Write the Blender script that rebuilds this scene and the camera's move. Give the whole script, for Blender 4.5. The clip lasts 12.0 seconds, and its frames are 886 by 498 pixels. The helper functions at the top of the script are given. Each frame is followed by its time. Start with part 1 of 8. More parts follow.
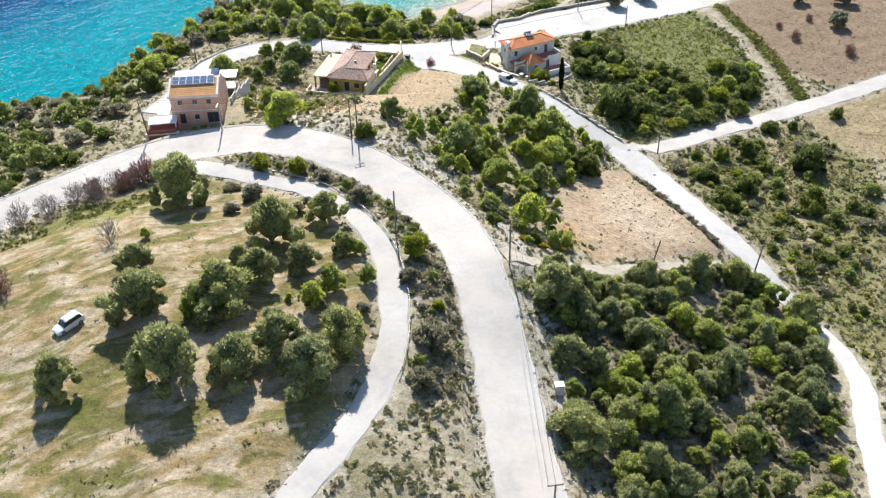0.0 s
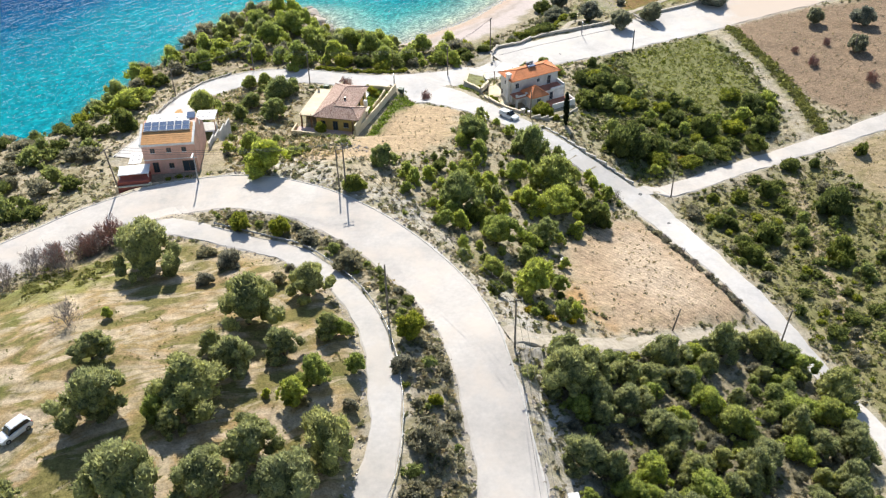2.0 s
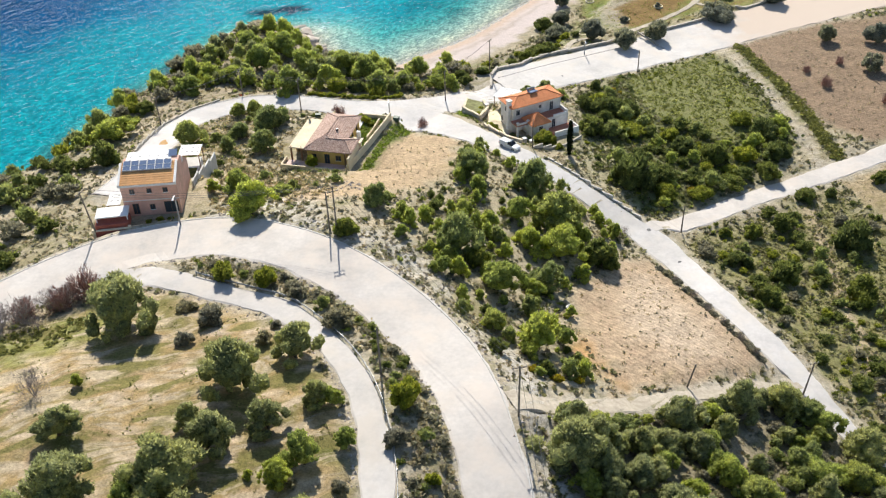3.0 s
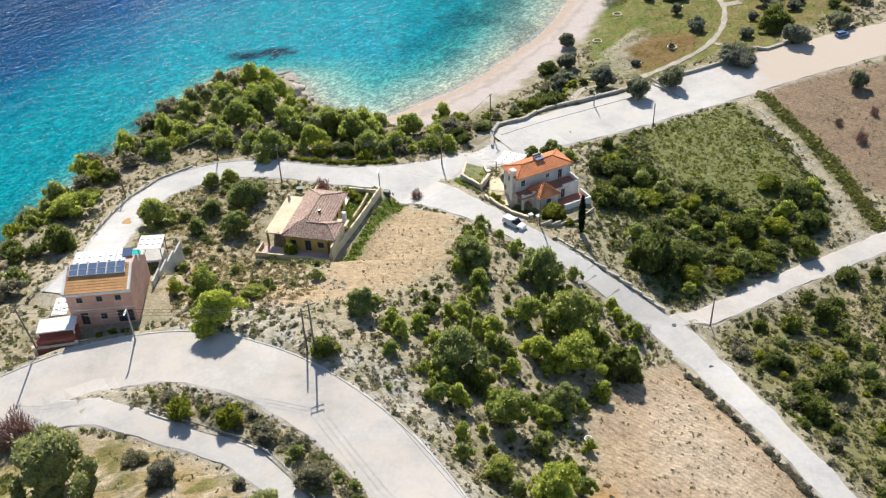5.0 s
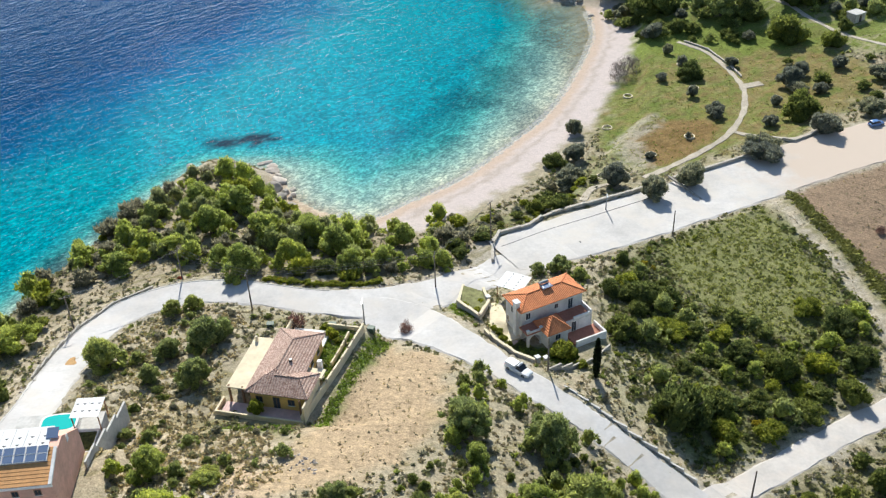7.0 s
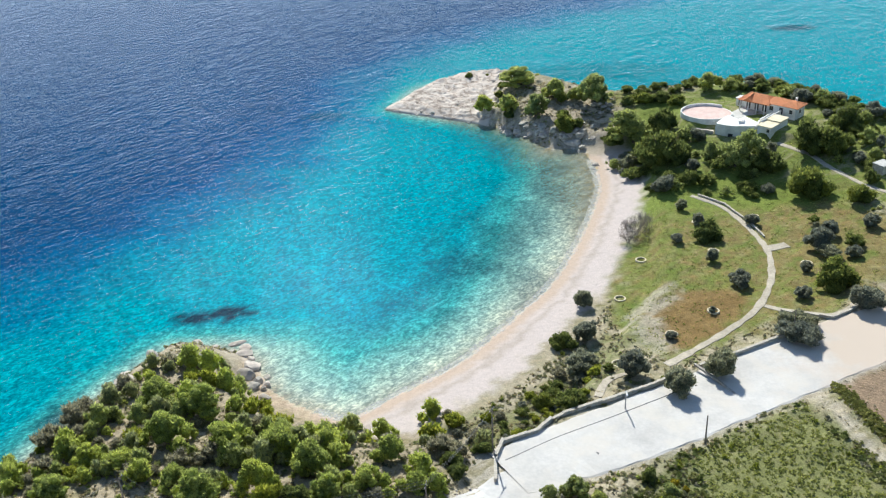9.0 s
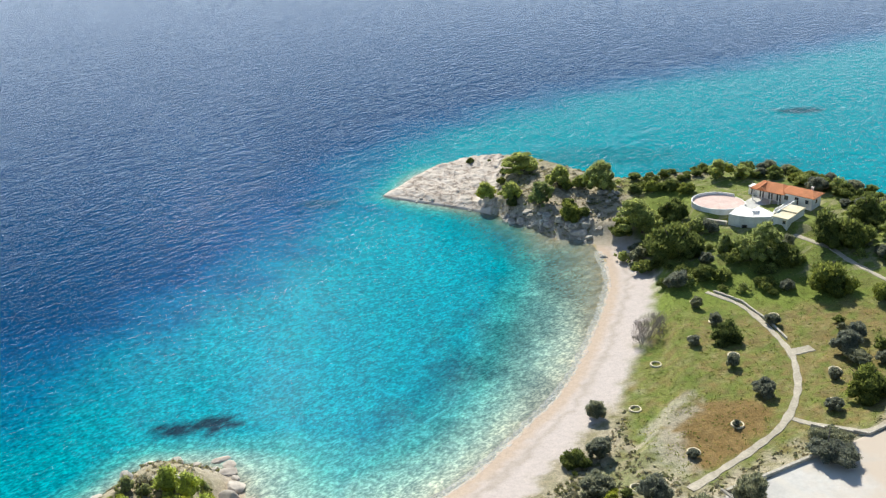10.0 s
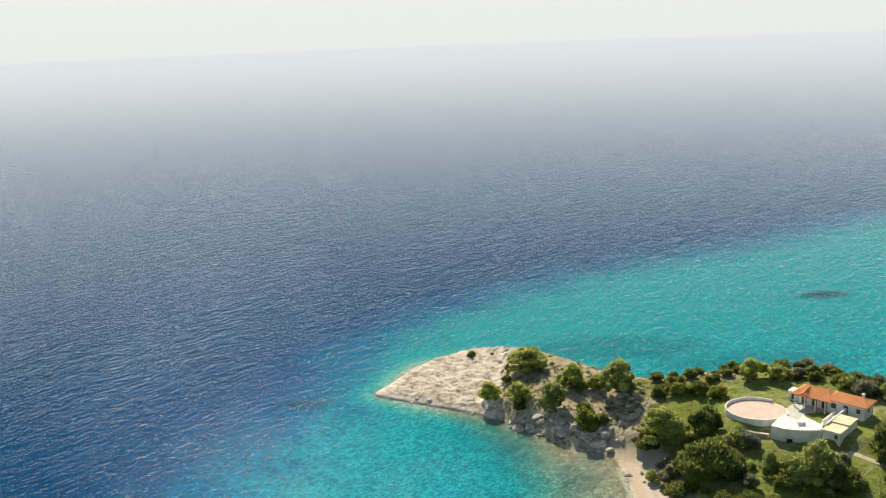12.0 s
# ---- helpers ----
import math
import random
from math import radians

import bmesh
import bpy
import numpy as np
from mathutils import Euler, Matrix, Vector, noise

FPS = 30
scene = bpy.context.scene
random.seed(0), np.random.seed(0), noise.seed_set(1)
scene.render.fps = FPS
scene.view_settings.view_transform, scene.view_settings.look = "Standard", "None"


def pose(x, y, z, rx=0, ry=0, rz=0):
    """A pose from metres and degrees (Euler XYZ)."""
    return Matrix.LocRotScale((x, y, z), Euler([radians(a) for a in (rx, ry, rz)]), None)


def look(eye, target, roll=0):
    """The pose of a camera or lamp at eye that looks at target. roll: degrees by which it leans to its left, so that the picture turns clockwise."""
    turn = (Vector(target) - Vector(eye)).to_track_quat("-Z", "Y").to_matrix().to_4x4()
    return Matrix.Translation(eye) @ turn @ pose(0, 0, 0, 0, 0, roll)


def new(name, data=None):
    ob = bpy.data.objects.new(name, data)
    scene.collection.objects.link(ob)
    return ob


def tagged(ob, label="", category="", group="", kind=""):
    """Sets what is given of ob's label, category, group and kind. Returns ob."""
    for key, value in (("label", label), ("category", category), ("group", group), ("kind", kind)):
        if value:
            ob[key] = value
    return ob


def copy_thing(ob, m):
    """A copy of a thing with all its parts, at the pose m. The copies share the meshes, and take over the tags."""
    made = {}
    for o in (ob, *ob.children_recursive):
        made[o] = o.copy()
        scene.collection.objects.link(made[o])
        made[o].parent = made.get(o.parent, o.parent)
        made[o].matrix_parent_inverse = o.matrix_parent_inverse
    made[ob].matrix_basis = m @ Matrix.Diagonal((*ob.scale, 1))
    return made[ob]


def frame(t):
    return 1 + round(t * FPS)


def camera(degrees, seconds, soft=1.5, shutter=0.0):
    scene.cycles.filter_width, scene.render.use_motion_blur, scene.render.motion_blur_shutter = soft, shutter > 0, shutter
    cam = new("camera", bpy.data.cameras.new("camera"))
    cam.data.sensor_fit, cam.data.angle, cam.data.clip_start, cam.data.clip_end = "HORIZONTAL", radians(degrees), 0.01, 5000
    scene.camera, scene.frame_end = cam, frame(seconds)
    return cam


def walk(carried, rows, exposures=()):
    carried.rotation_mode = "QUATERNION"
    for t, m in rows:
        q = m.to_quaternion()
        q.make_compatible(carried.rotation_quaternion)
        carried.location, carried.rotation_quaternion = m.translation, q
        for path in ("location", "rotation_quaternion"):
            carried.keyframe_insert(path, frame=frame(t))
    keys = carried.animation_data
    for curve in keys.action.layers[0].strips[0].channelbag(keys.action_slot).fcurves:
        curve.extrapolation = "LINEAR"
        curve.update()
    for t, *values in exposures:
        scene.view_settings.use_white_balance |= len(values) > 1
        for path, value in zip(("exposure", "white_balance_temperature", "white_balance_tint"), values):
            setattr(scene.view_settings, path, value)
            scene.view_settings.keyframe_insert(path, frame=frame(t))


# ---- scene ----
cam = camera(49.1, 12.0, 1.25)
PATH = [
    (0, (1.022, -2.591, 121.569), (0.979, -0.455, 120.018), -1.3),
    (0.5, (0.776, 1.971, 121.576), (0.739, 4.103, 120.020), -1.2),
    (1, (0.652, 6.719, 121.568), (0.619, 8.851, 120.012), -1.2),
    (1.5, (0.715, 11.770, 121.532), (0.682, 13.901, 119.975), -1.4),
    (2, (0.911, 17.318, 121.470), (0.876, 19.450, 119.913), -1.5),
    (2.5, (1.155, 23.497, 121.408), (1.121, 25.630, 119.853), -1.7),
    (3, (1.381, 30.246, 121.369), (1.345, 32.381, 119.816), -1.9),
    (5, (2.266, 58.656, 121.291), (2.228, 60.798, 119.748), -2.5),
    (5.5, (2.453, 66.211, 121.340), (2.417, 68.365, 119.812), -2.4),
    (6, (2.829, 74.097, 121.399), (2.792, 76.266, 119.893), -2.5),
    (6.5, (3.312, 81.938, 121.418), (3.275, 84.116, 119.926), -2.4),
    (8.5, (5.023, 114.169, 121.572), (4.995, 116.486, 120.307), -2.8),
    (9, (5.148, 122.598, 121.656), (5.127, 124.950, 120.459), -2.7),
    (9.5, (5.112, 131.138, 121.786), (5.095, 133.529, 120.665), -2.6),
    (10, (4.879, 140.030, 121.935), (4.869, 142.462, 120.911), -2.6),
    (10.5, (4.483, 149.017, 122.014), (4.483, 151.486, 121.077), -2.5),
    (11, (4.125, 158.385, 122.042), (4.133, 160.892, 121.216), -2.4),
    (11.5, (3.774, 168.032, 122.042), (3.792, 170.566, 121.301), -2.2),
    (12, (3.365, 177.906, 122.030), (3.394, 180.474, 121.418), -2.2),
]
walk(cam, [(t, look(eye, target, roll)) for t, eye, target, roll in PATH],
     [(0, 0.76, 6400, 8), (1.5, 0.74, 6600, 8), (3, 0.62, 6800, 8), (5.5, 0.48, 6650, 7), (9, 0.58, 6300, 3), (10.3, 0.56, 6900, 2), (11.2, 0.53, 7900, 0), (12, 0.48, 8300, 1)])

# ---- light ----
SUN_WAY = Vector((-0.117, 0.993, 0.0))
SUN_HEIGHT = radians(40.0)
world = bpy.data.worlds.new("sky")
scene.world = world
world.use_nodes = True
wn = world.node_tree
sky = wn.nodes.new("ShaderNodeTexSky")
sky.sky_type = "NISHITA"
sky.sun_disc = False
sky.sun_elevation = SUN_HEIGHT
sky.sun_rotation = math.atan2(SUN_WAY.x, SUN_WAY.y)
sky.air_density, sky.dust_density, sky.ozone_density = 1.0, 0.25, 1.5
wn.nodes["Background"].inputs["Strength"].default_value = 0.102
wn.links.new(sky.outputs[0], wn.nodes["Background"].inputs["Color"])
sun_data = bpy.data.lights.new("sun", "SUN")
sun_data.energy, sun_data.angle, sun_data.color = 4.4, radians(0.55), (1.0, 0.955, 0.88)
sun = new("sun", sun_data)
sun_from = SUN_WAY * math.cos(SUN_HEIGHT) + Vector((0, 0, math.sin(SUN_HEIGHT)))
sun.matrix_world = look(sun_from * 300, (0, 0, 0))


# ---- materials ----
def material(name, color=(0.5, 0.5, 0.5), rough=0.8, metal=0.0):
    m = bpy.data.materials.new(name)
    m.use_nodes = True
    b = m.node_tree.nodes["Principled BSDF"]
    b.inputs["Base Color"].default_value = (*color, 1)
    b.inputs["Roughness"].default_value = rough
    b.inputs["Metallic"].default_value = metal
    return m


def node(m, kind, operation="", data_type="", blend_type="", attribute_name="", vector_type="", interpolation_type="", bands_direction="", feature=""):
    n = m.node_tree.nodes.new(kind)
    if operation:
        n.operation = operation
    if data_type:
        n.data_type = data_type
    if blend_type:
        n.blend_type = blend_type
    if attribute_name:
        n.attribute_name = attribute_name
    if vector_type:
        n.vector_type = vector_type
    if interpolation_type:
        n.interpolation_type = interpolation_type
    if bands_direction:
        n.bands_direction = bands_direction
    if feature:
        n.feature = feature
    return n


def wire(m, a, b):
    m.node_tree.links.new(a, b)


def noise_of(m, scale, detail=4.0, rough=0.6, stretch=None, turn=0.0):
    co = node(m, "ShaderNodeTexCoord")
    source = co.outputs["Object"]
    if stretch:
        mp = node(m, "ShaderNodeMapping", vector_type="TEXTURE")
        mp.inputs["Scale"].default_value = tuple(1.0 / v for v in stretch)
        mp.inputs["Rotation"].default_value = (0, 0, turn)
        wire(m, source, mp.inputs["Vector"])
        source = mp.outputs[0]
    n = node(m, "ShaderNodeTexNoise")
    n.inputs["Scale"].default_value = scale
    n.inputs["Detail"].default_value = detail
    n.inputs["Roughness"].default_value = rough
    wire(m, source, n.inputs["Vector"])
    return n.outputs["Fac"]


def ramp(m, fac, stops):
    r = node(m, "ShaderNodeValToRGB")
    while len(r.color_ramp.elements) < len(stops):
        r.color_ramp.elements.new(0.5)
    for e, (at, c) in zip(r.color_ramp.elements, stops):
        e.position, e.color = at, (*c, 1)
    wire(m, fac, r.inputs[0])
    return r.outputs[0]


def mixed(m, blend, fac, a, b):
    x = node(m, "ShaderNodeMix", data_type="RGBA", blend_type=blend)
    for value, slot in ((fac, x.inputs[0]), (a, x.inputs[6]), (b, x.inputs[7])):
        if isinstance(value, (int, float)):
            slot.default_value = value
        elif isinstance(value, tuple):
            slot.default_value = (*value, 1)
        else:
            wire(m, value, slot)
    return x.outputs[2]


def bumped(m, height, strength, distance):
    b = node(m, "ShaderNodeBump")
    b.inputs["Strength"].default_value = strength
    b.inputs["Distance"].default_value = distance
    wire(m, height, b.inputs["Height"])
    wire(m, b.outputs[0], m.node_tree.nodes["Principled BSDF"].inputs["Normal"])


def worn(name, color, low=0.75, high=1.15, rough=0.85, grain=3.0, stains=0.25, bump=0.02, random_tint=0.0):
    """A surface of one colour with fine grain, broad stains and slight relief."""
    m = material(name, color, rough)
    fine = ramp(m, noise_of(m, grain, 6), [(0.3, (low,) * 3), (0.7, (high,) * 3)])
    broad = ramp(m, noise_of(m, stains, 3), [(0.3, (0.82, 0.81, 0.8)), (0.7, (1.1, 1.1, 1.1))])
    c = mixed(m, "MULTIPLY", 1.0, mixed(m, "MULTIPLY", 1.0, color, fine), broad)
    if random_tint:
        info = node(m, "ShaderNodeObjectInfo")
        c = mixed(m, "MULTIPLY", 1.0, c, ramp(m, info.outputs["Random"], [(0.0, (1 - random_tint,) * 3), (1.0, (1 + random_tint,) * 3)]))
    wire(m, c, m.node_tree.nodes["Principled BSDF"].inputs["Base Color"])
    if bump:
        bumped(m, noise_of(m, grain * 2, 5), 0.6, bump)
    return m


def foliage(name, dark, light, hue_spread=0.3, thin=0.58, mottle=2.6):
    """Leaves: a colour between dark and light for each clump, with shaded gaps and lit sprays painted in by noise,
    shifted a little from plant to plant.
    """
    m = material(name, dark, 0.8)
    geo, info = node(m, "ShaderNodeNewGeometry"), node(m, "ShaderNodeObjectInfo")
    c = ramp(m, geo.outputs["Random Per Island"], [(0.0, dark), (0.55, tuple((a + b) / 2 for a, b in zip(dark, light))), (1.0, light)])
    shift = ramp(m, info.outputs["Random"], [(0.0, (1 - hue_spread * 0.5, 1 - hue_spread * 0.4, 1 - hue_spread * 0.15)), (0.5, (1, 1, 1)), (1.0, (1 + hue_spread * 1.2, 1 + hue_spread, 1.0))])
    c = mixed(m, "MULTIPLY", 1.0, c, shift)
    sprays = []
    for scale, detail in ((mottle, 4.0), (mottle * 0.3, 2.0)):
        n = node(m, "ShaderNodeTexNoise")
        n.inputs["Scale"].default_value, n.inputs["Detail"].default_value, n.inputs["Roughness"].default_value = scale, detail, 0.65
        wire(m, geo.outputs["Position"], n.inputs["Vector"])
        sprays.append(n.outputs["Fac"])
    # Shade of gaps and brightness of sprays put into the leaf colour.
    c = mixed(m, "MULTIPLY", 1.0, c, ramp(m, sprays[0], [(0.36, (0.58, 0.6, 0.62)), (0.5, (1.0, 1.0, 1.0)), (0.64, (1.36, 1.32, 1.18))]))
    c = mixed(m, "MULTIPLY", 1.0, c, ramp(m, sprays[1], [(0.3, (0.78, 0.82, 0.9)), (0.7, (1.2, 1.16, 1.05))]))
    bsdf = m.node_tree.nodes["Principled BSDF"]
    bsdf.inputs["Specular IOR Level"].default_value = 0.15
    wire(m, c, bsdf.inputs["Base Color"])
    bumped(m, sprays[0], 1.0, 0.5)
    leaf = node(m, "ShaderNodeBsdfTranslucent")
    wire(m, c, leaf.inputs["Color"])
    mix = node(m, "ShaderNodeMixShader")
    mix.inputs[0].default_value = thin
    wire(m, bsdf.outputs[0], mix.inputs[1])
    wire(m, leaf.outputs[0], mix.inputs[2])
    wire(m, mix.outputs[0], m.node_tree.nodes["Material Output"].inputs["Surface"])
    return m


def paved(name, color, dusty):
    """Worn pale paving: fine grit, patches, long dusty drifts."""
    m = worn(name, color, 0.92, 1.06, 0.92, 1.6, 0.09, 0.01)
    base = m.node_tree.nodes["Principled BSDF"].inputs["Base Color"]
    c = mixed(m, "MULTIPLY", 1.0, base.links[0].from_socket, ramp(m, noise_of(m, 0.45, 5, 0.65), [(0.36, (0.94, 0.942, 0.95)), (0.5, (1, 1, 1)), (0.66, (1.035, 1.03, 1.025))]))
    c = mixed(m, "MIX", ramp(m, noise_of(m, 0.16, 4, 0.6), [(0.48, (0, 0, 0)), (0.66, (0.7, 0.7, 0.7))]), c, dusty)
    wire(m, c, base)
    return m


CONCRETE = paved("pale_concrete", (0.535, 0.495, 0.46), (0.58, 0.505, 0.44))
ASPHALT = paved("sunbleached_asphalt", (0.50, 0.47, 0.445), (0.53, 0.475, 0.42))
TRACK_EARTH = worn("packed_pale_earth", (0.46, 0.40, 0.32), 0.75, 1.15, 0.95, 1.6, 0.3, 0.03)
STONE = worn("grey_stone", (0.42, 0.38, 0.33), 0.6, 1.25, 0.9, 1.4, 0.3, 0.06, 0.2)
PALE_ROCK = worn("pale_limestone", (0.52, 0.45, 0.39), 0.6, 1.2, 0.9, 0.8, 0.15, 0.12, 0.2)
BARK = worn("bark", (0.13, 0.10, 0.075), 0.6, 1.3, 0.95, 5.0, 1.0, 0.03)
TWIG = worn("grey_twigs", (0.33, 0.275, 0.245), 0.7, 1.3, 0.95, 5.0, 1.0, 0.0)
RED_TWIG = worn("reddish_twigs", (0.36, 0.21, 0.17), 0.7, 1.3, 0.95, 5.0, 1.0, 0.0)
GREY_WOOD = worn("weathered_pole_wood", (0.20, 0.17, 0.14), 0.7, 1.2, 0.9, 4.0, 0.8, 0.01)
STEEL = worn("galvanised_steel", (0.30, 0.31, 0.32), 0.85, 1.1, 0.45, 4.0, 0.8, 0.0)
STEEL.node_tree.nodes["Principled BSDF"].inputs["Metallic"].default_value = 0.3
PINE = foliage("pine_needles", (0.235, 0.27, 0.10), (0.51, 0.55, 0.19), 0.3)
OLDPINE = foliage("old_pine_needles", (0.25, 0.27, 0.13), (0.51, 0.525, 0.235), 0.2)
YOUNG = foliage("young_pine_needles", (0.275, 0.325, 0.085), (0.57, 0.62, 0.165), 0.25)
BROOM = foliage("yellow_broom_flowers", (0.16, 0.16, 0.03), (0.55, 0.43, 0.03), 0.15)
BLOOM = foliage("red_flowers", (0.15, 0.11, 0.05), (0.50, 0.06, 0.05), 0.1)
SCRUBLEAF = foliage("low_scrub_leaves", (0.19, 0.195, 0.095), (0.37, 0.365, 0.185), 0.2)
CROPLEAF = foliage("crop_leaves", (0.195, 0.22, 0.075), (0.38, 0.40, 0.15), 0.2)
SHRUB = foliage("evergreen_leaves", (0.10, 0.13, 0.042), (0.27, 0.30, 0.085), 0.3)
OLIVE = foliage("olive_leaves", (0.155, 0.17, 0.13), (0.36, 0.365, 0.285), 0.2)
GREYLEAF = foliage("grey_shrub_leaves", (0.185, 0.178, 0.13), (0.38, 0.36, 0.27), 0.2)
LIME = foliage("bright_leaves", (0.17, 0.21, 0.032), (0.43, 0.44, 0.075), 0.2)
DARKLEAF = foliage("cypress_leaves", (0.018, 0.028, 0.014), (0.05, 0.065, 0.03), 0.1)
DRYTUFT = foliage("dry_scrub", (0.34, 0.29, 0.18), (0.58, 0.50, 0.33), 0.2)
SAGE = foliage("dull_scrub_leaves", (0.235, 0.225, 0.145), (0.46, 0.44, 0.30), 0.2)
FRESHGRASS = foliage("fresh_grass_blades", (0.17, 0.24, 0.035), (0.34, 0.44, 0.085), 0.15)
STRAW = foliage("straw_grass_blades", (0.46, 0.38, 0.22), (0.72, 0.60, 0.36), 0.15)
FIELDGRASS = foliage("rank_grass_blades", (0.235, 0.235, 0.085), (0.44, 0.42, 0.18), 0.2)
GREENTUFT = foliage("green_grass_tufts", (0.15, 0.165, 0.048), (0.31, 0.31, 0.115), 0.2)

# ---- plan: heights, shore, roads ----
# Spot heights of the hill and of the low land (x, y, z).
HILL = [(-16.4, 146.5, 29.8), (-44.9, 154.4, 28.5), (-29.7, 147.8, 29), (-7.9, 118.1, 31.9), (7.4, 122.4, 29.7), (24.4, 128, 21.5), (-46.2, 122.8, 33.4), (-50.2, 95, 35.5), (-54.1, 118.8, 34.7), (35, 134.4, 18.3), (39.2, 149.2, 16.6), (59.4, 130.7, 10.6), (70.5, 170.3, 5.9), (14, 93.7, 26.4), (-44.9, 170.3, 26.4), (-56.1, 169, 25.1), (-21.6, 169.5, 29), (-24.6, 180.8, 25.6), (-4.4, 186.1, 23), (-34.3, 235, 14.4), (7.9, 212.5, 16.5), (21.1, 200.6, 15.8), (41.8, 194, 8.4), (56.1, 202, 6.5), (75.2, 204.6, 4.6), (-66, 236.3, 11.9), (-52.8, 252.1, 10.6), (13.2, 264, 7.9), (-12.7, 226.4, 14.3), (19.8, 153.1, 18.5), (-2.6, 250.8, 11.2)]
LOW = [(58.1, 270.6, 6.7), (79.2, 246.8, 5.5), (33, 278.5, 7.3), (91.9, 308.9, 6.2), (55, 304.3, 4.1), (47.3, 324.7, 4), (56.2, 343.9, 3.6), (66.9, 313.4, 4.1), (95, 421.1, 9.2), (106.9, 410.5, 9), (88.4, 439.6, 9.6), (66, 446.2, 9.2), (66, 355.1, 3.6), (93.7, 334, 4.5), (95.8, 376.2, 2.9), (25.1, 487.1, 8.6), (0, 491, 5.3), (55.4, 438.2, 4.6), (-79.2, 0, 37), (0, 0, 33), (79.2, 0, 10.6), (158.4, 198, 7.9), (158.4, 303.6, 9.2), (151.8, 396, 10.6), (-99, 155.8, 19.8), (-118.8, 79.2, 21.1), (145.2, 79.2, 13.2)]
SPOTS = np.array(HILL + LOW, float)


def swell(r):
    return np.sqrt(r * r + 110.0)


def fitted():
    n = len(SPOTS)
    a = swell(np.hypot(SPOTS[:, None, 0] - SPOTS[None, :, 0], SPOTS[:, None, 1] - SPOTS[None, :, 1])) - 0.6 * np.eye(n)
    p = np.c_[np.ones(n), SPOTS[:, :2]]
    return np.linalg.solve(np.block([[a, p], [p.T, np.zeros((3, 3))]]), np.r_[SPOTS[:, 2], 0, 0, 0])


SPOT_WEIGHTS = fitted()


def relief(x, y):
    x, y = np.broadcast_arrays(np.asarray(x, float), np.asarray(y, float))
    z = SPOT_WEIGHTS[-3] + SPOT_WEIGHTS[-2] * x + SPOT_WEIGHTS[-1] * y
    for (sx, sy, _), w in zip(SPOTS, SPOT_WEIGHTS):
        z = z + w * swell(np.hypot(x - sx, y - sy))
    return z


# The shoreline, the land on its right hand going round.
SHORE = [(-700, -400), (-190, 60), (-165, 150), (-128, 200), (-111, 220), (-98, 222), (-94, 235), (-91, 248), (-87, 260), (-82, 272), (-76, 288), (-71, 300),
         (-66, 308), (-61, 315), (-48, 314), (-41, 309), (-35, 297), (-25, 289), (-17, 286), (-6, 295), (4, 303), (12.5, 313), (21.5, 326), (28, 335),
         (36, 351), (46, 378), (52, 400), (53, 422), (49, 433), (41, 433), (37, 441), (27, 454), (17.5, 463), (3.5, 471), (-9, 478), (-17, 483),
         (-12, 491), (-4, 506), (4, 511), (14, 516), (26, 515.5), (36, 509), (46, 500), (57, 488), (70, 473), (90, 475), (108, 479), (131, 465), (148, 448), (170, 425), (900, 460), (900, -400)]


def smooth_line(points, step):
    """A Catmull-Rom line through the points, sampled about every step metres; further columns are carried along."""
    p = np.array(points, float)
    q = np.vstack([2 * p[0] - p[1], p, 2 * p[-1] - p[-2]])
    out = []
    for a, b, c, d in zip(q, q[1:], q[2:], q[3:]):
        k = max(2, int(np.hypot(*(c - b)[:2]) / step))
        u = (np.arange(k) / k)[:, None]
        out.append(0.5 * (2 * b + (c - a) * u + (2 * a - 5 * b + 4 * c - d) * u**2 + (3 * b - a - 3 * c + d) * u**3))
    return np.vstack(out + [p[-1:]])


def inside(poly, x, y):
    res = np.zeros(np.shape(x), bool)
    p = np.asarray(poly, float)
    for (ax, ay), (bx, by) in zip(p, np.roll(p, -1, axis=0)):
        if ay != by:
            res ^= ((ay > y) != (by > y)) & (x < (bx - ax) * (y - ay) / (by - ay) + ax)
    return res


def away(poly, x, y, closed=True):
    """Distance to a line of straight pieces."""
    p = np.asarray(poly, float)[:, :2]
    best = np.full(np.shape(x), 1e9)
    for (ax, ay), (bx, by) in zip(p, np.roll(p, -1, axis=0)) if closed else zip(p, p[1:]):
        dx, dy = bx - ax, by - ay
        u = np.clip(((x - ax) * dx + (y - ay) * dy) / (dx * dx + dy * dy + 1e-9), 0, 1)
        best = np.minimum(best, np.hypot(x - ax - u * dx, y - ay - u * dy))
    return best


def step(lo, hi, v):
    u = np.clip((v - lo) / (hi - lo), 0, 1)
    return u * u * (3 - 2 * u)


def rough_field(x, y, size, seed):
    """Smooth noise between -1 and 1 over the plan, by layered sines turned against each other."""
    rng = np.random.RandomState(seed)
    out = 0
    for k in range(9):
        a, f, ph = rng.uniform(0, 6.28), rng.uniform(0.6, 2.2) / size * 6.28, rng.uniform(0, 6.28, 2)
        out = out + np.sin((x * np.cos(a) + y * np.sin(a)) * f + ph[0] + 1.7 * np.sin((y * np.cos(a) - x * np.sin(a)) * f * 0.7 + ph[1]))
    return out / 4.2


shore_line = smooth_line(SHORE[1:-2], 5.0)
shore_ring = np.vstack([SHORE[:1], shore_line, SHORE[-2:]])
TONGUE = [(-25, 470), (-25, 500), (0, 525), (26, 525), (24, 470), (10, 460)]
BAY = [(-45, 300), (-24, 270), (20, 262), (60, 330), (75, 430), (44, 428), (20, 400)]

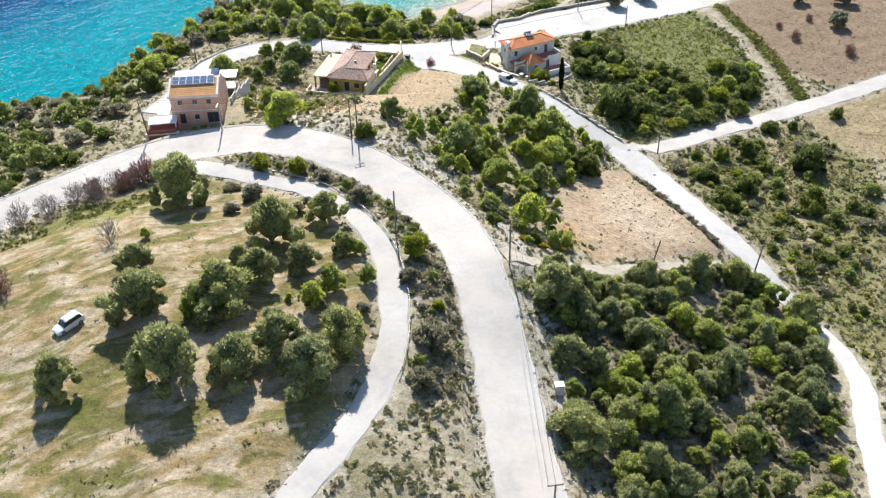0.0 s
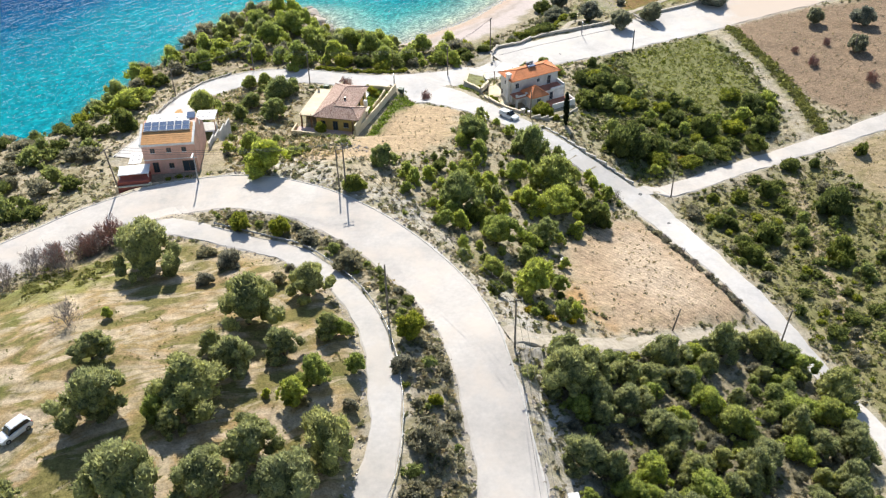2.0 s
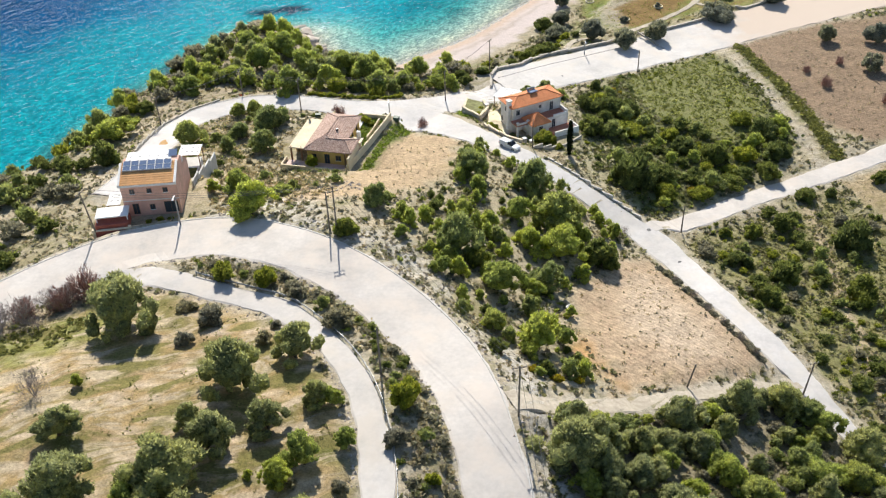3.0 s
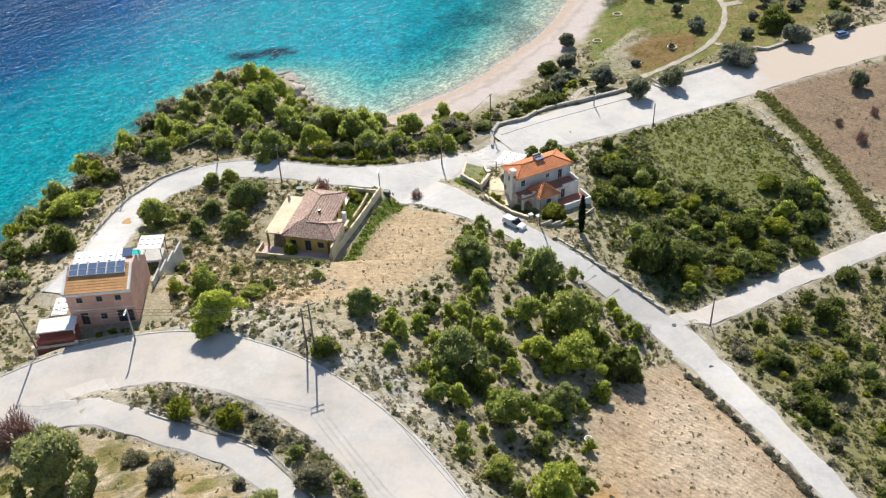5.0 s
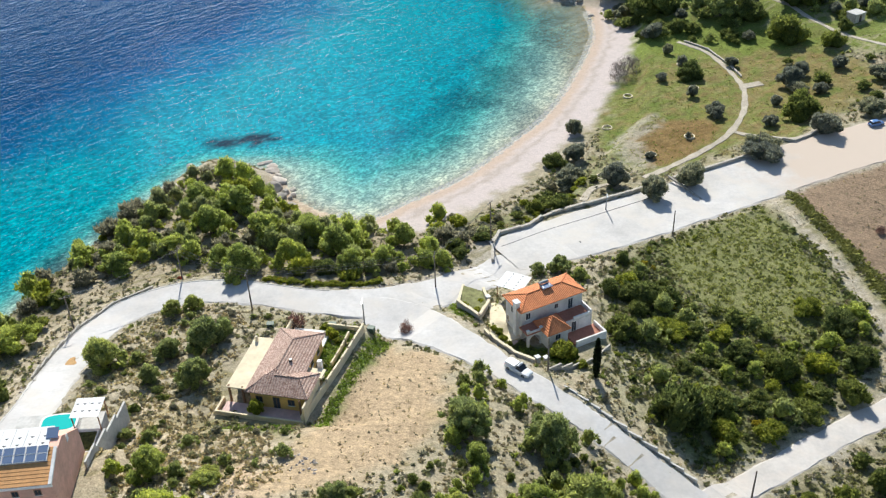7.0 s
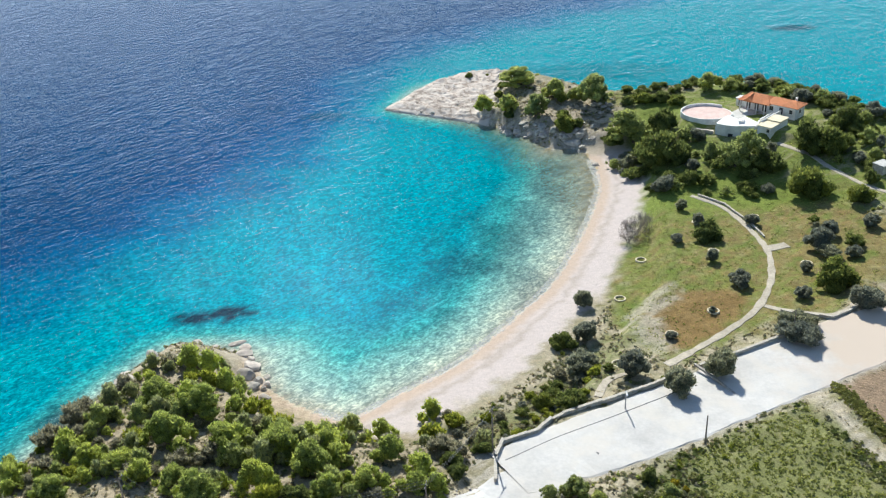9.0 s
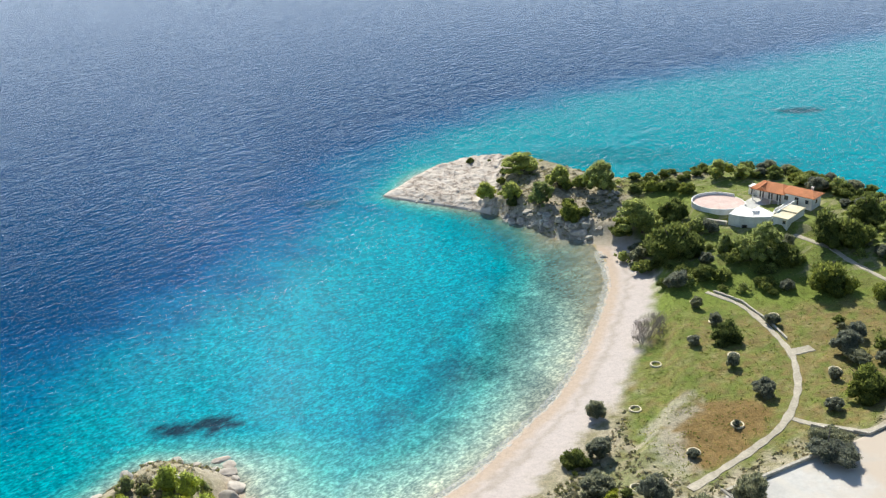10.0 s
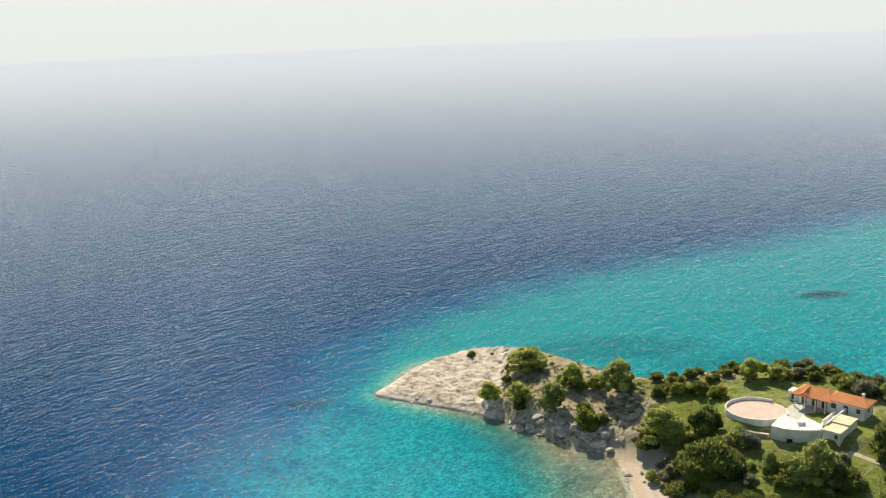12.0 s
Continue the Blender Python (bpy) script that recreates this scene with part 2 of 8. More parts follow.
# Centre lines with widths (x, y, width).
MAIN = [(-140, 96, 9), (-100, 124, 10), (-84, 138, 10.4), (-71.3, 149.2, 10.6), (-62.5, 157.4, 10.8), (-52.5, 162.8, 11.2), (-42, 164.2, 11), (-34.6, 162.7, 10.6), (-29.3, 160.4, 10.4),
        (-23, 156.8, 10.2), (-17, 152.2, 9.9), (-12.4, 147.8, 9.8), (-7.6, 142.2, 9.6), (-3.2, 135.8, 9.2), (-0.2, 129.9, 8.8), (2.5, 122.6, 8.3), (4.1, 116.2, 7.9),
        (5.3, 109.8, 7.8), (6.4, 102.6, 7.8), (7.3, 95.6, 7.9), (8.1, 88.7, 7.9), (10, 70, 8), (13, 40, 8), (16, 0, 8)]
RAMP = [(-62, 152.8, 4), (-56, 153.8, 5.5), (-50.6, 153.6, 5.2), (-45.8, 152, 4.5), (-40.8, 149.7, 4), (-35.4, 147.2, 3.9), (-30, 144.7, 3.9), (-25.2, 142, 3.9), (-20.3, 136.9, 3.6), (-16.7, 132.3, 3.4),
        (-13.8, 127.5, 3.4), (-11.4, 121.8, 3.5), (-9.8, 115.6, 3.7), (-8.8, 109.6, 3.8), (-8.3, 103.8, 3.8), (-8.6, 97.2, 3.9), (-9.8, 90.7, 3.9), (-12, 84, 3.8), (-17, 74, 3.8), (-24, 60, 3.8)]
COASTROAD = [(-66.5, 190, 6), (-64.6, 199, 6.6), (-64.1, 206.6, 6.8), (-64, 214.4, 6.9), (-63.6, 222.6, 6.6), (-62.3, 230, 6.6), (-58.2, 237.5, 7), (-50, 241.8, 7.2), (-41.2, 241.5, 7),
             (-34.4, 239.4, 6.6), (-26.3, 236.9, 6.6), (-19.2, 235.8, 7.3), (-11.8, 235.8, 9), (-3, 238, 9.4), (4, 243, 8.6), (12, 250.5, 8.4), (20, 257, 10)]
LANE = [(-12.5, 233, 9), (-6, 230, 10.5), (1.8, 223, 7.6), (6.7, 217.6, 5.8), (11.8, 211.8, 4.9), (17.3, 206.2, 4.7), (25, 199.4, 4.6), (31, 194.2, 4.6), (36.5, 188.8, 5.4), (40.6, 183, 5.8),
        (43.4, 176.4, 5.4), (46.1, 169.4, 4.8), (49.2, 161.6, 4.4), (52.4, 153.4, 4.2), (56, 145, 4.0), (60, 134, 3.2), (63, 126, 2.6), (64.9, 118, 2.8), (64.6, 109, 3.6), (61.5, 98, 3.6), (58, 80, 3.6)]
EASTROAD = [(40, 188.5, 3), (44.5, 191.5, 3.6), (48.5, 194.1, 4.5), (56.6, 199.5, 4.5), (66, 205.7, 4.5), (76.4, 211.5, 4.7), (86.7, 216.9, 4.9), (97.1, 221.9, 4.8), (106, 226.4, 5.2), (130, 238, 5.2), (170, 255, 5.2)]
BEACHROAD = [(13.5, 256.5, 12.5), (24.5, 262.6, 15.2), (36.2, 268.2, 16.2), (46.9, 274.2, 16.6), (57, 280.4, 16.8), (68.4, 286.8, 17.2), (79.5, 292.6, 17.4), (90.1, 297.4, 17.4), (101.6, 302, 17.4), (125, 311, 16), (180, 330, 14)]
TRACK = [(8, 121, 3.6), (15.7, 124.5, 3.2), (22.1, 127.6, 3), (28.9, 130.6, 2.8), (35.3, 133.6, 2.6), (42, 136.6, 2.5), (48.6, 139.5, 2.5), (55.5, 143, 2.6)]
GARDENPATH = [(49.5, 293, 1.76), (58.8, 300.9, 1.60), (66.4, 307, 1.60), (75.1, 315.2, 1.60), (82.2, 327.3, 1.52), (86.2, 340, 1.52), (87.4, 349, 1.52), (86.3, 364.5, 1.52), (83.2, 375.5, 1.44), (76.5, 383, 1.44)]
SPURPATH = [(87.2, 346.6, 2.6), (93.2, 348.4, 2.6)]
LOWERPATH = [(77.5, 316.6, 1.28), (81.8, 313, 1.28), (86.8, 309.9, 1.28), (90.2, 308.4, 1.28), (96.4, 312.4, 1.20), (101.8, 320.6, 1.20)]
ARCPATH = [(33, 280, 1.44), (34.9, 284.8, 1.44), (36.8, 287.4, 1.36), (40.5, 289.4, 1.28)]
FIELDTRACK = [(76.0, 283.5, 2.2), (77.6, 275, 2.2), (79.6, 266, 2.3), (81.7, 255.8, 2.3), (83.6, 242.1, 2.4), (84.0, 231.5, 2.6), (85.0, 221, 3.4)]
HOUSEPATH = [(109, 408, 1.92), (116.3, 398.7, 1.76), (118.7, 391.5, 1.60), (121.3, 385.5, 1.60), (126, 375, 1.60), (138, 360, 1.60)]
ROADS = {"main": MAIN, "beach": BEACHROAD, "coast": COASTROAD, "ramp": RAMP, "lane": LANE, "east": EASTROAD, "track": TRACK,
         "garden": GARDENPATH, "lower": LOWERPATH, "arc": ARCPATH, "house": HOUSEPATH, "spur": SPURPATH}

# Level building plots (x, y, half size, turn, height).
PLATFORMS = [(-52.2, 179.5, 7.0, 25.6), (-24.5, 209.0, 12.0, 19.3), (19.5, 227.0, 9.0, 12.6), (95.0, 434.0, 10.0, 10.6), (114.0, 420.0, 8.0, 10.8)]


def bare_land(x, y):
    """The land's height before roads are cut into it."""
    x, y = np.broadcast_arrays(np.asarray(x, float), np.asarray(y, float))
    d = away(shore_ring, x, y)
    land = inside(shore_ring, x, y)
    bay = step(14, -6, np.where(inside(BAY, x, y), -away(BAY, x, y), away(BAY, x, y)))
    tongue = step(10, -4, np.where(inside(TONGUE, x, y), -away(TONGUE, x, y), away(TONGUE, x, y)))
    steep = 0.85 - 0.25 * tongue
    rise = d * (0.075 * bay + steep * (1 - bay)) + 0.012 * (1 - bay) * (1 - tongue) * d * d
    z = relief(x, y) + 0.25 * rough_field(x, y, 14.0, 5) + np.where(inside(TONGUE, x, y), 0.55 * rough_field(x, 0.5 * y, 6.0, 6), 0)
    top = np.maximum(z, 1.2)
    inward = np.clip(((x + 17) * 29 + (y - 483) * 44) / 52.7, 0, 40)
    top = top + (0.9 + 0.17 * inward + 0.5 * rough_field(x, 0.5 * y, 6.0, 6) - top) * tongue
    ground = np.minimum(top, rise + 0.05)
    bottom = -np.minimum(d * (0.07 * bay + 0.16 * (1 - bay)), 9.0) - 0.05
    return np.where(land, ground, bottom), land, d, bay


ROAD_LINES = {}
for road_name, road_rows in ROADS.items():
    line = smooth_line(road_rows, 1.5)
    level = np.maximum(relief(line[:, 0], line[:, 1]), 1.1)
    for _ in range(6):
        level[1:-1] = (level[:-2] + level[1:-1] * 2 + level[2:]) / 4
    for older in ROAD_LINES.values():
        gap = np.hypot(line[:, None, 0] - older[None, :, 0], line[:, None, 1] - older[None, :, 1]) - older[None, :, 2] / 2
        near = gap.argmin(1)
        weight = step(7.0, 0.5, gap.min(1))
        level = level * (1 - weight) + older[near, 3] * weight
    ROAD_LINES[road_name] = np.c_[line, level]


def land_height(x, y):
    z, land, d, bay = bare_land(x, y)
    for px, py, half, level in PLATFORMS:
        u = np.maximum(np.abs(x - px), np.abs(y - py))
        z = z + (level - z) * step(half + 3.5, half, u) * land
    for line in ROAD_LINES.values():
        best, level = np.full(np.shape(z), 1e9), np.zeros(np.shape(z))
        near = (x > line[:, 0].min() - 14) & (x < line[:, 0].max() + 14) & (y > line[:, 1].min() - 14) & (y < line[:, 1].max() + 14)
        if not near.any():
            continue
        nx, ny = np.asarray(x)[near], np.asarray(y)[near]
        nb, nl = np.full(nx.shape, 1e9), np.zeros(nx.shape)
        for rx, ry, rw, rz in line:
            g = np.hypot(nx - rx, ny - ry) - rw / 2
            hit = g < nb
            nb[hit], nl[hit] = g[hit], rz
        best[near], level[near] = nb, nl
        z = z + (level - 0.09 - z) * step(3.4, 1.1, best) * land
    return z


# ---- mesh helpers ----
def mesh_of(name, verts, faces, mat, smooth=False):
    me = bpy.data.meshes.new(name)
    me.from_pydata([tuple(v) for v in verts], [], [tuple(f) for f in faces])
    if mat:
        me.materials.append(mat)
    if smooth:
        me.polygons.foreach_set("use_smooth", [True] * len(me.polygons))
    me.update()
    return me


def finish(bm, name, mat):
    bmesh.ops.recalc_face_normals(bm, faces=bm.faces)
    me = bpy.data.meshes.new(name)
    bm.to_mesh(me)
    bm.free()
    if mat:
        me.materials.append(mat)
    return me


def part(name, bm, mat, parent, label=""):
    """Links a bmesh (or a mesh) as one part under its thing."""
    me = bm if isinstance(bm, bpy.types.Mesh) else finish(bm, name, mat)
    ob = new(name, me)
    ob.parent = parent
    return tagged(ob, label)


def thing(name, m, label, category, group="", kind=""):
    ob = new(name)
    ob.empty_display_size = 0.3
    ob.matrix_world = m
    return tagged(ob, label, category, group, kind)


def box(bm, x0, x1, y0, y1, z0, z1, bevel=0.0):
    vs = [bm.verts.new((x, y, z)) for z in (z0, z1) for x, y in ((x0, y0), (x1, y0), (x1, y1), (x0, y1))]
    fs = [bm.faces.new([vs[i] for i in f]) for f in ((3, 2, 1, 0), (4, 5, 6, 7), (0, 1, 5, 4), (1, 2, 6, 5), (2, 3, 7, 6), (3, 0, 4, 7))]
    if bevel:
        edges = list({e for f in fs for e in f.edges})
        bmesh.ops.bevel(bm, geom=edges, offset=bevel, segments=1, affect="EDGES")
    return bm


def boxes(*rows, bevel=0.0):
    bm = bmesh.new()
    for r in rows:
        box(bm, *r, bevel=bevel)
    return bm


def prism(outline, z0, z1):
    """An upright solid over an outline in plan."""
    bm = bmesh.new()
    low = [bm.verts.new((x, y, z0)) for x, y in outline]
    top = [bm.verts.new((x, y, z1)) for x, y in outline]
    bm.faces.new(low[::-1])
    bm.faces.new(top)
    for i in range(len(low)):
        j = (i + 1) % len(low)
        bm.faces.new((low[i], low[j], top[j], top[i]))
    return bm


def tube(bm, a, b, ra, rb, sides=7):
    a, b = Vector(a), Vector(b)
    turn = (b - a).to_track_quat("Z", "Y").to_matrix()
    rings = [[bm.verts.new(c + turn @ Vector((r * math.cos(k * 2 * math.pi / sides), r * math.sin(k * 2 * math.pi / sides), 0))) for k in range(sides)] for c, r in ((a, ra), (b, rb))]
    for k in range(sides):
        bm.faces.new((rings[0][k], rings[0][(k + 1) % sides], rings[1][(k + 1) % sides], rings[1][k]))
    bm.faces.new(rings[0][::-1])
    bm.faces.new(rings[1])


def solid(verts, faces):
    bm = bmesh.new()
    vs = [bm.verts.new(v) for v in verts]
    for f in faces:
        bm.faces.new([vs[i] for i in f])
    return bm

# ---- ground ----
def axis(lo, hi, fine, outer):
    mid = list(np.arange(lo, hi + 0.01, fine))
    left, right, d = [], [], fine
    while (right[-1] if right else hi) < outer[1]:
        d *= 1.35
        right.append((right[-1] if right else hi) + d)
    d = fine
    while (left[-1] if left else lo) > outer[0]:
        d *= 1.35
        left.append((left[-1] if left else lo) - d)
    return np.array(left[::-1] + mid + right)


GX, GY = axis(-125, 150, 1.3, (-1400, 1500)), axis(55, 515, 1.3, (-900, 1600))
gx, gy = np.meshgrid(GX, GY)
gz = land_height(gx, gy)


def heights(x, y):
    """Heights of the ground as it is meshed."""
    x, y = np.asarray(x, float), np.asarray(y, float)
    i = np.clip(np.searchsorted(GX, x) - 1, 0, len(GX) - 2)
    j = np.clip(np.searchsorted(GY, y) - 1, 0, len(GY) - 2)
    u, v = (x - GX[i]) / (GX[i + 1] - GX[i]), (y - GY[j]) / (GY[j + 1] - GY[j])
    return gz[j, i] * (1 - u) * (1 - v) + gz[j, i + 1] * u * (1 - v) + gz[j + 1, i] * (1 - u) * v + gz[j + 1, i + 1] * u * v


def on_ground(x, y):
    return float(heights([x], [y])[0])


def patch(poly, soft, seed, ragged=2.5):
    """1 inside a patch of ground, 0 outside, with a ragged soft edge."""
    d = away(poly, gx, gy)
    d = np.where(inside(poly, gx, gy), d, -d) + ragged * rough_field(gx, gy, 11.0, seed)
    return step(-soft, soft, d)


MEADOW = [(-75, 122), (-60.2, 141.5), (-44.8, 147.4), (-34.8, 145.5), (-21.2, 134.8), (-12.8, 117.9), (-11.3, 96), (-15.7, 82), (-30, 60), (-80, 60)]
PLOT_A = [(-10.3, 221), (1.7, 216.7), (2.6, 206.6), (-0.4, 190.3), (-7.4, 182.4), (-15.6, 177.4), (-24, 177.4), (-17.6, 196.4)]
PLOT_B = [(27.5, 167.7), (37, 177), (44.6, 162.7), (52.1, 146.9), (46, 141), (26.8, 133), (23.4, 138.7), (19.3, 150.2), (20.4, 159.8)]
FIELD = [(36, 252), (40.4, 258), (72.5, 277.5), (80, 262), (83, 243), (82.6, 230), (71, 216), (42.6, 195), (33, 204), (29, 219)]
CROP = [(46, 259.5), (72.5, 277), (80, 243), (66, 229), (50, 240)]
STRIP = [(75.5, 278.5), (79, 280), (89, 244), (85, 236)]
EARTH_A = [(81, 284), (108, 294), (150, 300), (140, 246), (100, 228), (91, 239), (87, 254), (84, 269)]
EARTH_B = [(86.7, 213.5), (107.3, 223), (125, 225), (120, 190), (92, 192)]
GARDEN = [(42.5, 323), (52, 364), (70, 400), (110, 385), (130, 343), (100, 318), (90, 309), (82, 312), (51, 294), (43, 306)]
RED = [(49.3, 318), (59.1, 327), (70.7, 326), (75, 319), (63.4, 305.5), (52.1, 299), (48.6, 306)]
FARGRASS = [(56, 455), (78, 470), (90, 455), (82, 428), (60, 440)]
PENINSULA = [(22, 458), (26, 484), (30, 516), (12, 520), (-16, 508), (-25, 483), (0, 462)]
ROCKY = [(-22, 166), (-2, 160), (2, 148), (-6, 150), (-16, 160), (-40, 170), (-42, 178), (-26, 178)]

base_soil = np.array((0.40, 0.345, 0.25))
tint = np.ones(gx.shape + (3,)) * base_soil
n1, n2, n3 = rough_field(gx, gy, 22.0, 11)[..., None], rough_field(gx, gy, 7.0, 12)[..., None], rough_field(gx, gy, 40.0, 13)[..., None]


def lay(mask, color):
    global tint
    tint = tint + (np.array(color) - tint) * np.clip(mask, 0, 1)[..., None]


lay(step(0.0, 0.8, (n1 + 0.6 * n2)[..., 0]) * 0.4, (0.19, 0.19, 0.09))
lay(patch(FIELD, 3, 21), (0.185, 0.19, 0.085))
lay(patch([(28, 206), (36, 200), (37, 220), (36, 240), (38, 252), (33, 252), (31, 236), (28, 220)], 1.5, 92, 1.0) * 0.85, (0.37, 0.335, 0.215))
lay(patch(CROP, 2, 22), (0.20, 0.205, 0.08))
lay(patch(CROP, 2, 22) * step(0.2, 0.9, n2[..., 0]) * 0.5, (0.27, 0.24, 0.13))
lay(patch(STRIP, 1, 23, 0.5), (0.24, 0.225, 0.12))
wheel_way = np.array(FIELDTRACK)[:, :2]
lay(step(2.6, 0.9, away(wheel_way, gx, gy, closed=False) + 0.9 * rough_field(gx, gy, 5.0, 53)), (0.44, 0.385, 0.30))
lay(step(2.0, 0.9, away(wheel_way + (4.9, 0.6), gx, gy, closed=False) + 0.5 * rough_field(gx, gy, 4.0, 54)), (0.15, 0.175, 0.06))
lay(patch(EARTH_A, 2, 24, 0.8), (0.28, 0.20, 0.135))
lay(patch(EARTH_B, 2, 25), (0.36, 0.28, 0.17))
lay(patch(MEADOW, 4, 26, 1.5), (0.335, 0.24, 0.115))
lay(patch(MEADOW, 4, 26, 1.5) * step(-0.1, 0.6, (n1 + 0.5 * n2)[..., 0]), (0.185, 0.165, 0.062))
lay(patch(MEADOW, 4, 26, 1.5) * step(0.35, 0.9, rough_field(gx, gy, 17.0, 88)) * 0.8, (0.125, 0.138, 0.032))
lay(patch(MEADOW, 4, 26, 1.5) * step(0.3, 0.9, rough_field(gx, gy, 12.0, 89)) * 0.7, (0.36, 0.255, 0.15))
drift = rough_field(gx * 0.45 + gy * 0.2, gy, 7.0, 46) - 0.3 * n1[..., 0]
lay(patch(MEADOW, 4, 26, 1.5) * step(0.2, 0.6, drift) * 0.9, (0.53, 0.425, 0.315))
lay(patch([(-70, 132), (-58, 140), (-48, 143), (-46, 138), (-56, 130), (-68, 124)], 2, 47, 2.0) * 0.7, (0.20, 0.225, 0.055))
lay(patch([(3.5, 138), (9, 126), (11, 110), (12.5, 88), (16.5, 88), (15, 112), (12.5, 128), (8, 140)], 1.5, 48, 1.0), (0.50, 0.465, 0.42))
lay(patch([(19, 150), (24, 141), (28, 133), (24, 131), (18, 140)], 2, 49, 1.5), (0.44, 0.27, 0.13))
lay(patch([(-48, 184), (-40, 172), (-28, 174), (-18, 180), (-22, 196), (-36, 200), (-40, 206), (-48, 206), (-46, 196)], 3, 91, 2.0) * 0.95, (0.49, 0.40, 0.28))
lay(patch(ROCKY, 3, 27), (0.47, 0.435, 0.38))
lay(patch([(-30.7, 186.1), (-23.7, 183.0), (-16.7, 182.9), (-19.9, 175.2), (-27.5, 175.7)], 2, 105, 1.5) * 0.8, (0.50, 0.36, 0.24))
lay(patch(PLOT_A, 2, 28, 1.5), (0.45, 0.335, 0.215))
lay(patch(PLOT_B, 2, 29, 1.0), (0.44, 0.33, 0.225))
lay(patch(PLOT_B, 2, 29, 1.0) * step(0.1, 0.7, n2[..., 0]) * 0.6, (0.41, 0.29, 0.20))
lay(patch([(30, 165), (36, 168), (43, 154), (44, 146), (36, 142), (29, 148)], 4, 104, 2.0) * 0.7, (0.52, 0.42, 0.32))
LAWNS = (([(-35, 198), (-33, 194), (-21, 192.5), (-20, 196.5)], 36), ([(-18.5, 196), (-14, 210), (-10.5, 222), (-8, 221), (-14, 204), (-17, 194)], 37), ([(-20, 217), (-13.5, 222), (-15, 212), (-18, 207)], 38), ([(2, 236), (3.5, 230), (8, 230), (10, 238)], 39), ([(12, 222), (16, 216), (24, 217), (22, 221)], 40))
for lawn_poly, seed in LAWNS:
    lay(patch(lawn_poly, 1.0, seed, 0.6), (0.15, 0.20, 0.05))
lay(patch(GARDEN, 3, 30), (0.185, 0.20, 0.05))
lay(patch(GARDEN, 3, 30) * step(0.0, 0.7, (n3 + 0.5 * n2)[..., 0]) * 0.7, (0.135, 0.175, 0.035))
lay(patch(GARDEN, 3, 30) * step(-0.1, 0.6, (n2 + 0.5 * n1)[..., 0] + 0.03 * (gx - 74)) * 0.7, (0.235, 0.165, 0.075))
for size, seed, color, part_of in ((9.0, 93, (0.26, 0.17, 0.07), 0.6), (6.0, 94, (0.30, 0.27, 0.13), 0.5), (14.0, 95, (0.12, 0.17, 0.03), 0.7), (4.5, 96, (0.17, 0.13, 0.055), 0.5)):
    lay(patch(GARDEN, 3, 30) * step(0.25, 0.75, rough_field(gx, gy, size, seed)) * part_of, color)
lay(patch(RED, 1.5, 31, 1.0), (0.21, 0.135, 0.05))
lay(patch(RED, 1.5, 31, 1.0) * step(0.1, 0.7, rough_field(gx, gy, 5.0, 97)) * 0.6, (0.27, 0.185, 0.08))
lay(step(3.2, 0.8, np.abs(away(RED, gx, gy) - 1.5) + 1.4 * rough_field(gx, gy, 6.0, 86)) * patch([(40, 296), (40, 332), (60, 332), (52, 296)], 2, 87) * 0.8, (0.40, 0.36, 0.28))
lay(patch(FARGRASS, 3, 32), (0.23, 0.23, 0.08))
lay(patch([(56, 372), (62, 440), (120, 470), (150, 440), (150, 350), (110, 372)], 4, 44) * 0.95, (0.175, 0.22, 0.042))
lay(patch([(47, 186), (84, 208), (96, 190), (92, 165), (80, 120), (66, 110), (64, 140), (54, 165)], 4, 45) * 0.95, (0.215, 0.205, 0.085))
lay(patch([(47, 186), (84, 208), (96, 190), (92, 165), (80, 120), (66, 110), (64, 140), (54, 165)], 4, 45) * step(0.3, 0.8, rough_field(gx, gy, 8.0, 101)) * 0.7, (0.25, 0.205, 0.105))
lay(patch([(-90, 220), (-75, 268), (-60, 297), (-41, 296), (-24, 282), (2, 286), (10, 262), (-4, 248), (-38, 248), (-66, 246), (-76, 226)], 3, 58, 1.5) * 0.8, (0.35, 0.29, 0.205))
# Under the pine wood: dry litter, with the trees' shade painted into the tint.
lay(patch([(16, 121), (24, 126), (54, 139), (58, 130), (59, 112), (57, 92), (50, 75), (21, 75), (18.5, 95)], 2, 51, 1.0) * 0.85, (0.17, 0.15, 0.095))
lay(patch([(-1, 152), (8, 136), (18, 133), (19, 150), (22, 166), (36, 180), (28, 192), (14, 204), (4, 212), (1, 190), (-8, 176)], 3, 63, 2.0) * 0.75, (0.36, 0.315, 0.22))
coast_bank = np.array([(-70.5, 196), (-70.0, 206), (-70.0, 216), (-69.6, 224), (-68.0, 232), (-63.0, 241), (-52, 247)])
lay(step(5.0, 2.0, away(coast_bank, gx, gy, closed=False) + 0.9 * rough_field(gx, gy, 5.0, 57)), (0.46, 0.39, 0.29))
lay(patch([(0, 281), (16, 285), (28, 297), (40, 312), (46, 305), (40, 288), (24, 276), (14, 268)], 2, 60, 1.5) * 0.85, (0.19, 0.20, 0.085))
foot_way = np.array([(77, 203), (76, 195), (75.4, 187), (74.2, 178), (72.6, 167), (70.5, 148), (67.8, 136)])
lay(step(1.9, 0.6, away(foot_way, gx, gy, closed=False) + 0.7 * rough_field(gx, gy, 5.0, 81)), (0.40, 0.32, 0.21))
lay(patch([(-46, 153.5), (-34, 150), (-22, 144), (-12, 133), (-6, 120), (-4.5, 104), (-5, 90), (2, 90), (1, 104), (-1, 116), (-4, 126), (-9, 136), (-16, 144), (-28, 152), (-40, 156)], 1.5, 103, 1.0) * 0.8, (0.27, 0.235, 0.165))
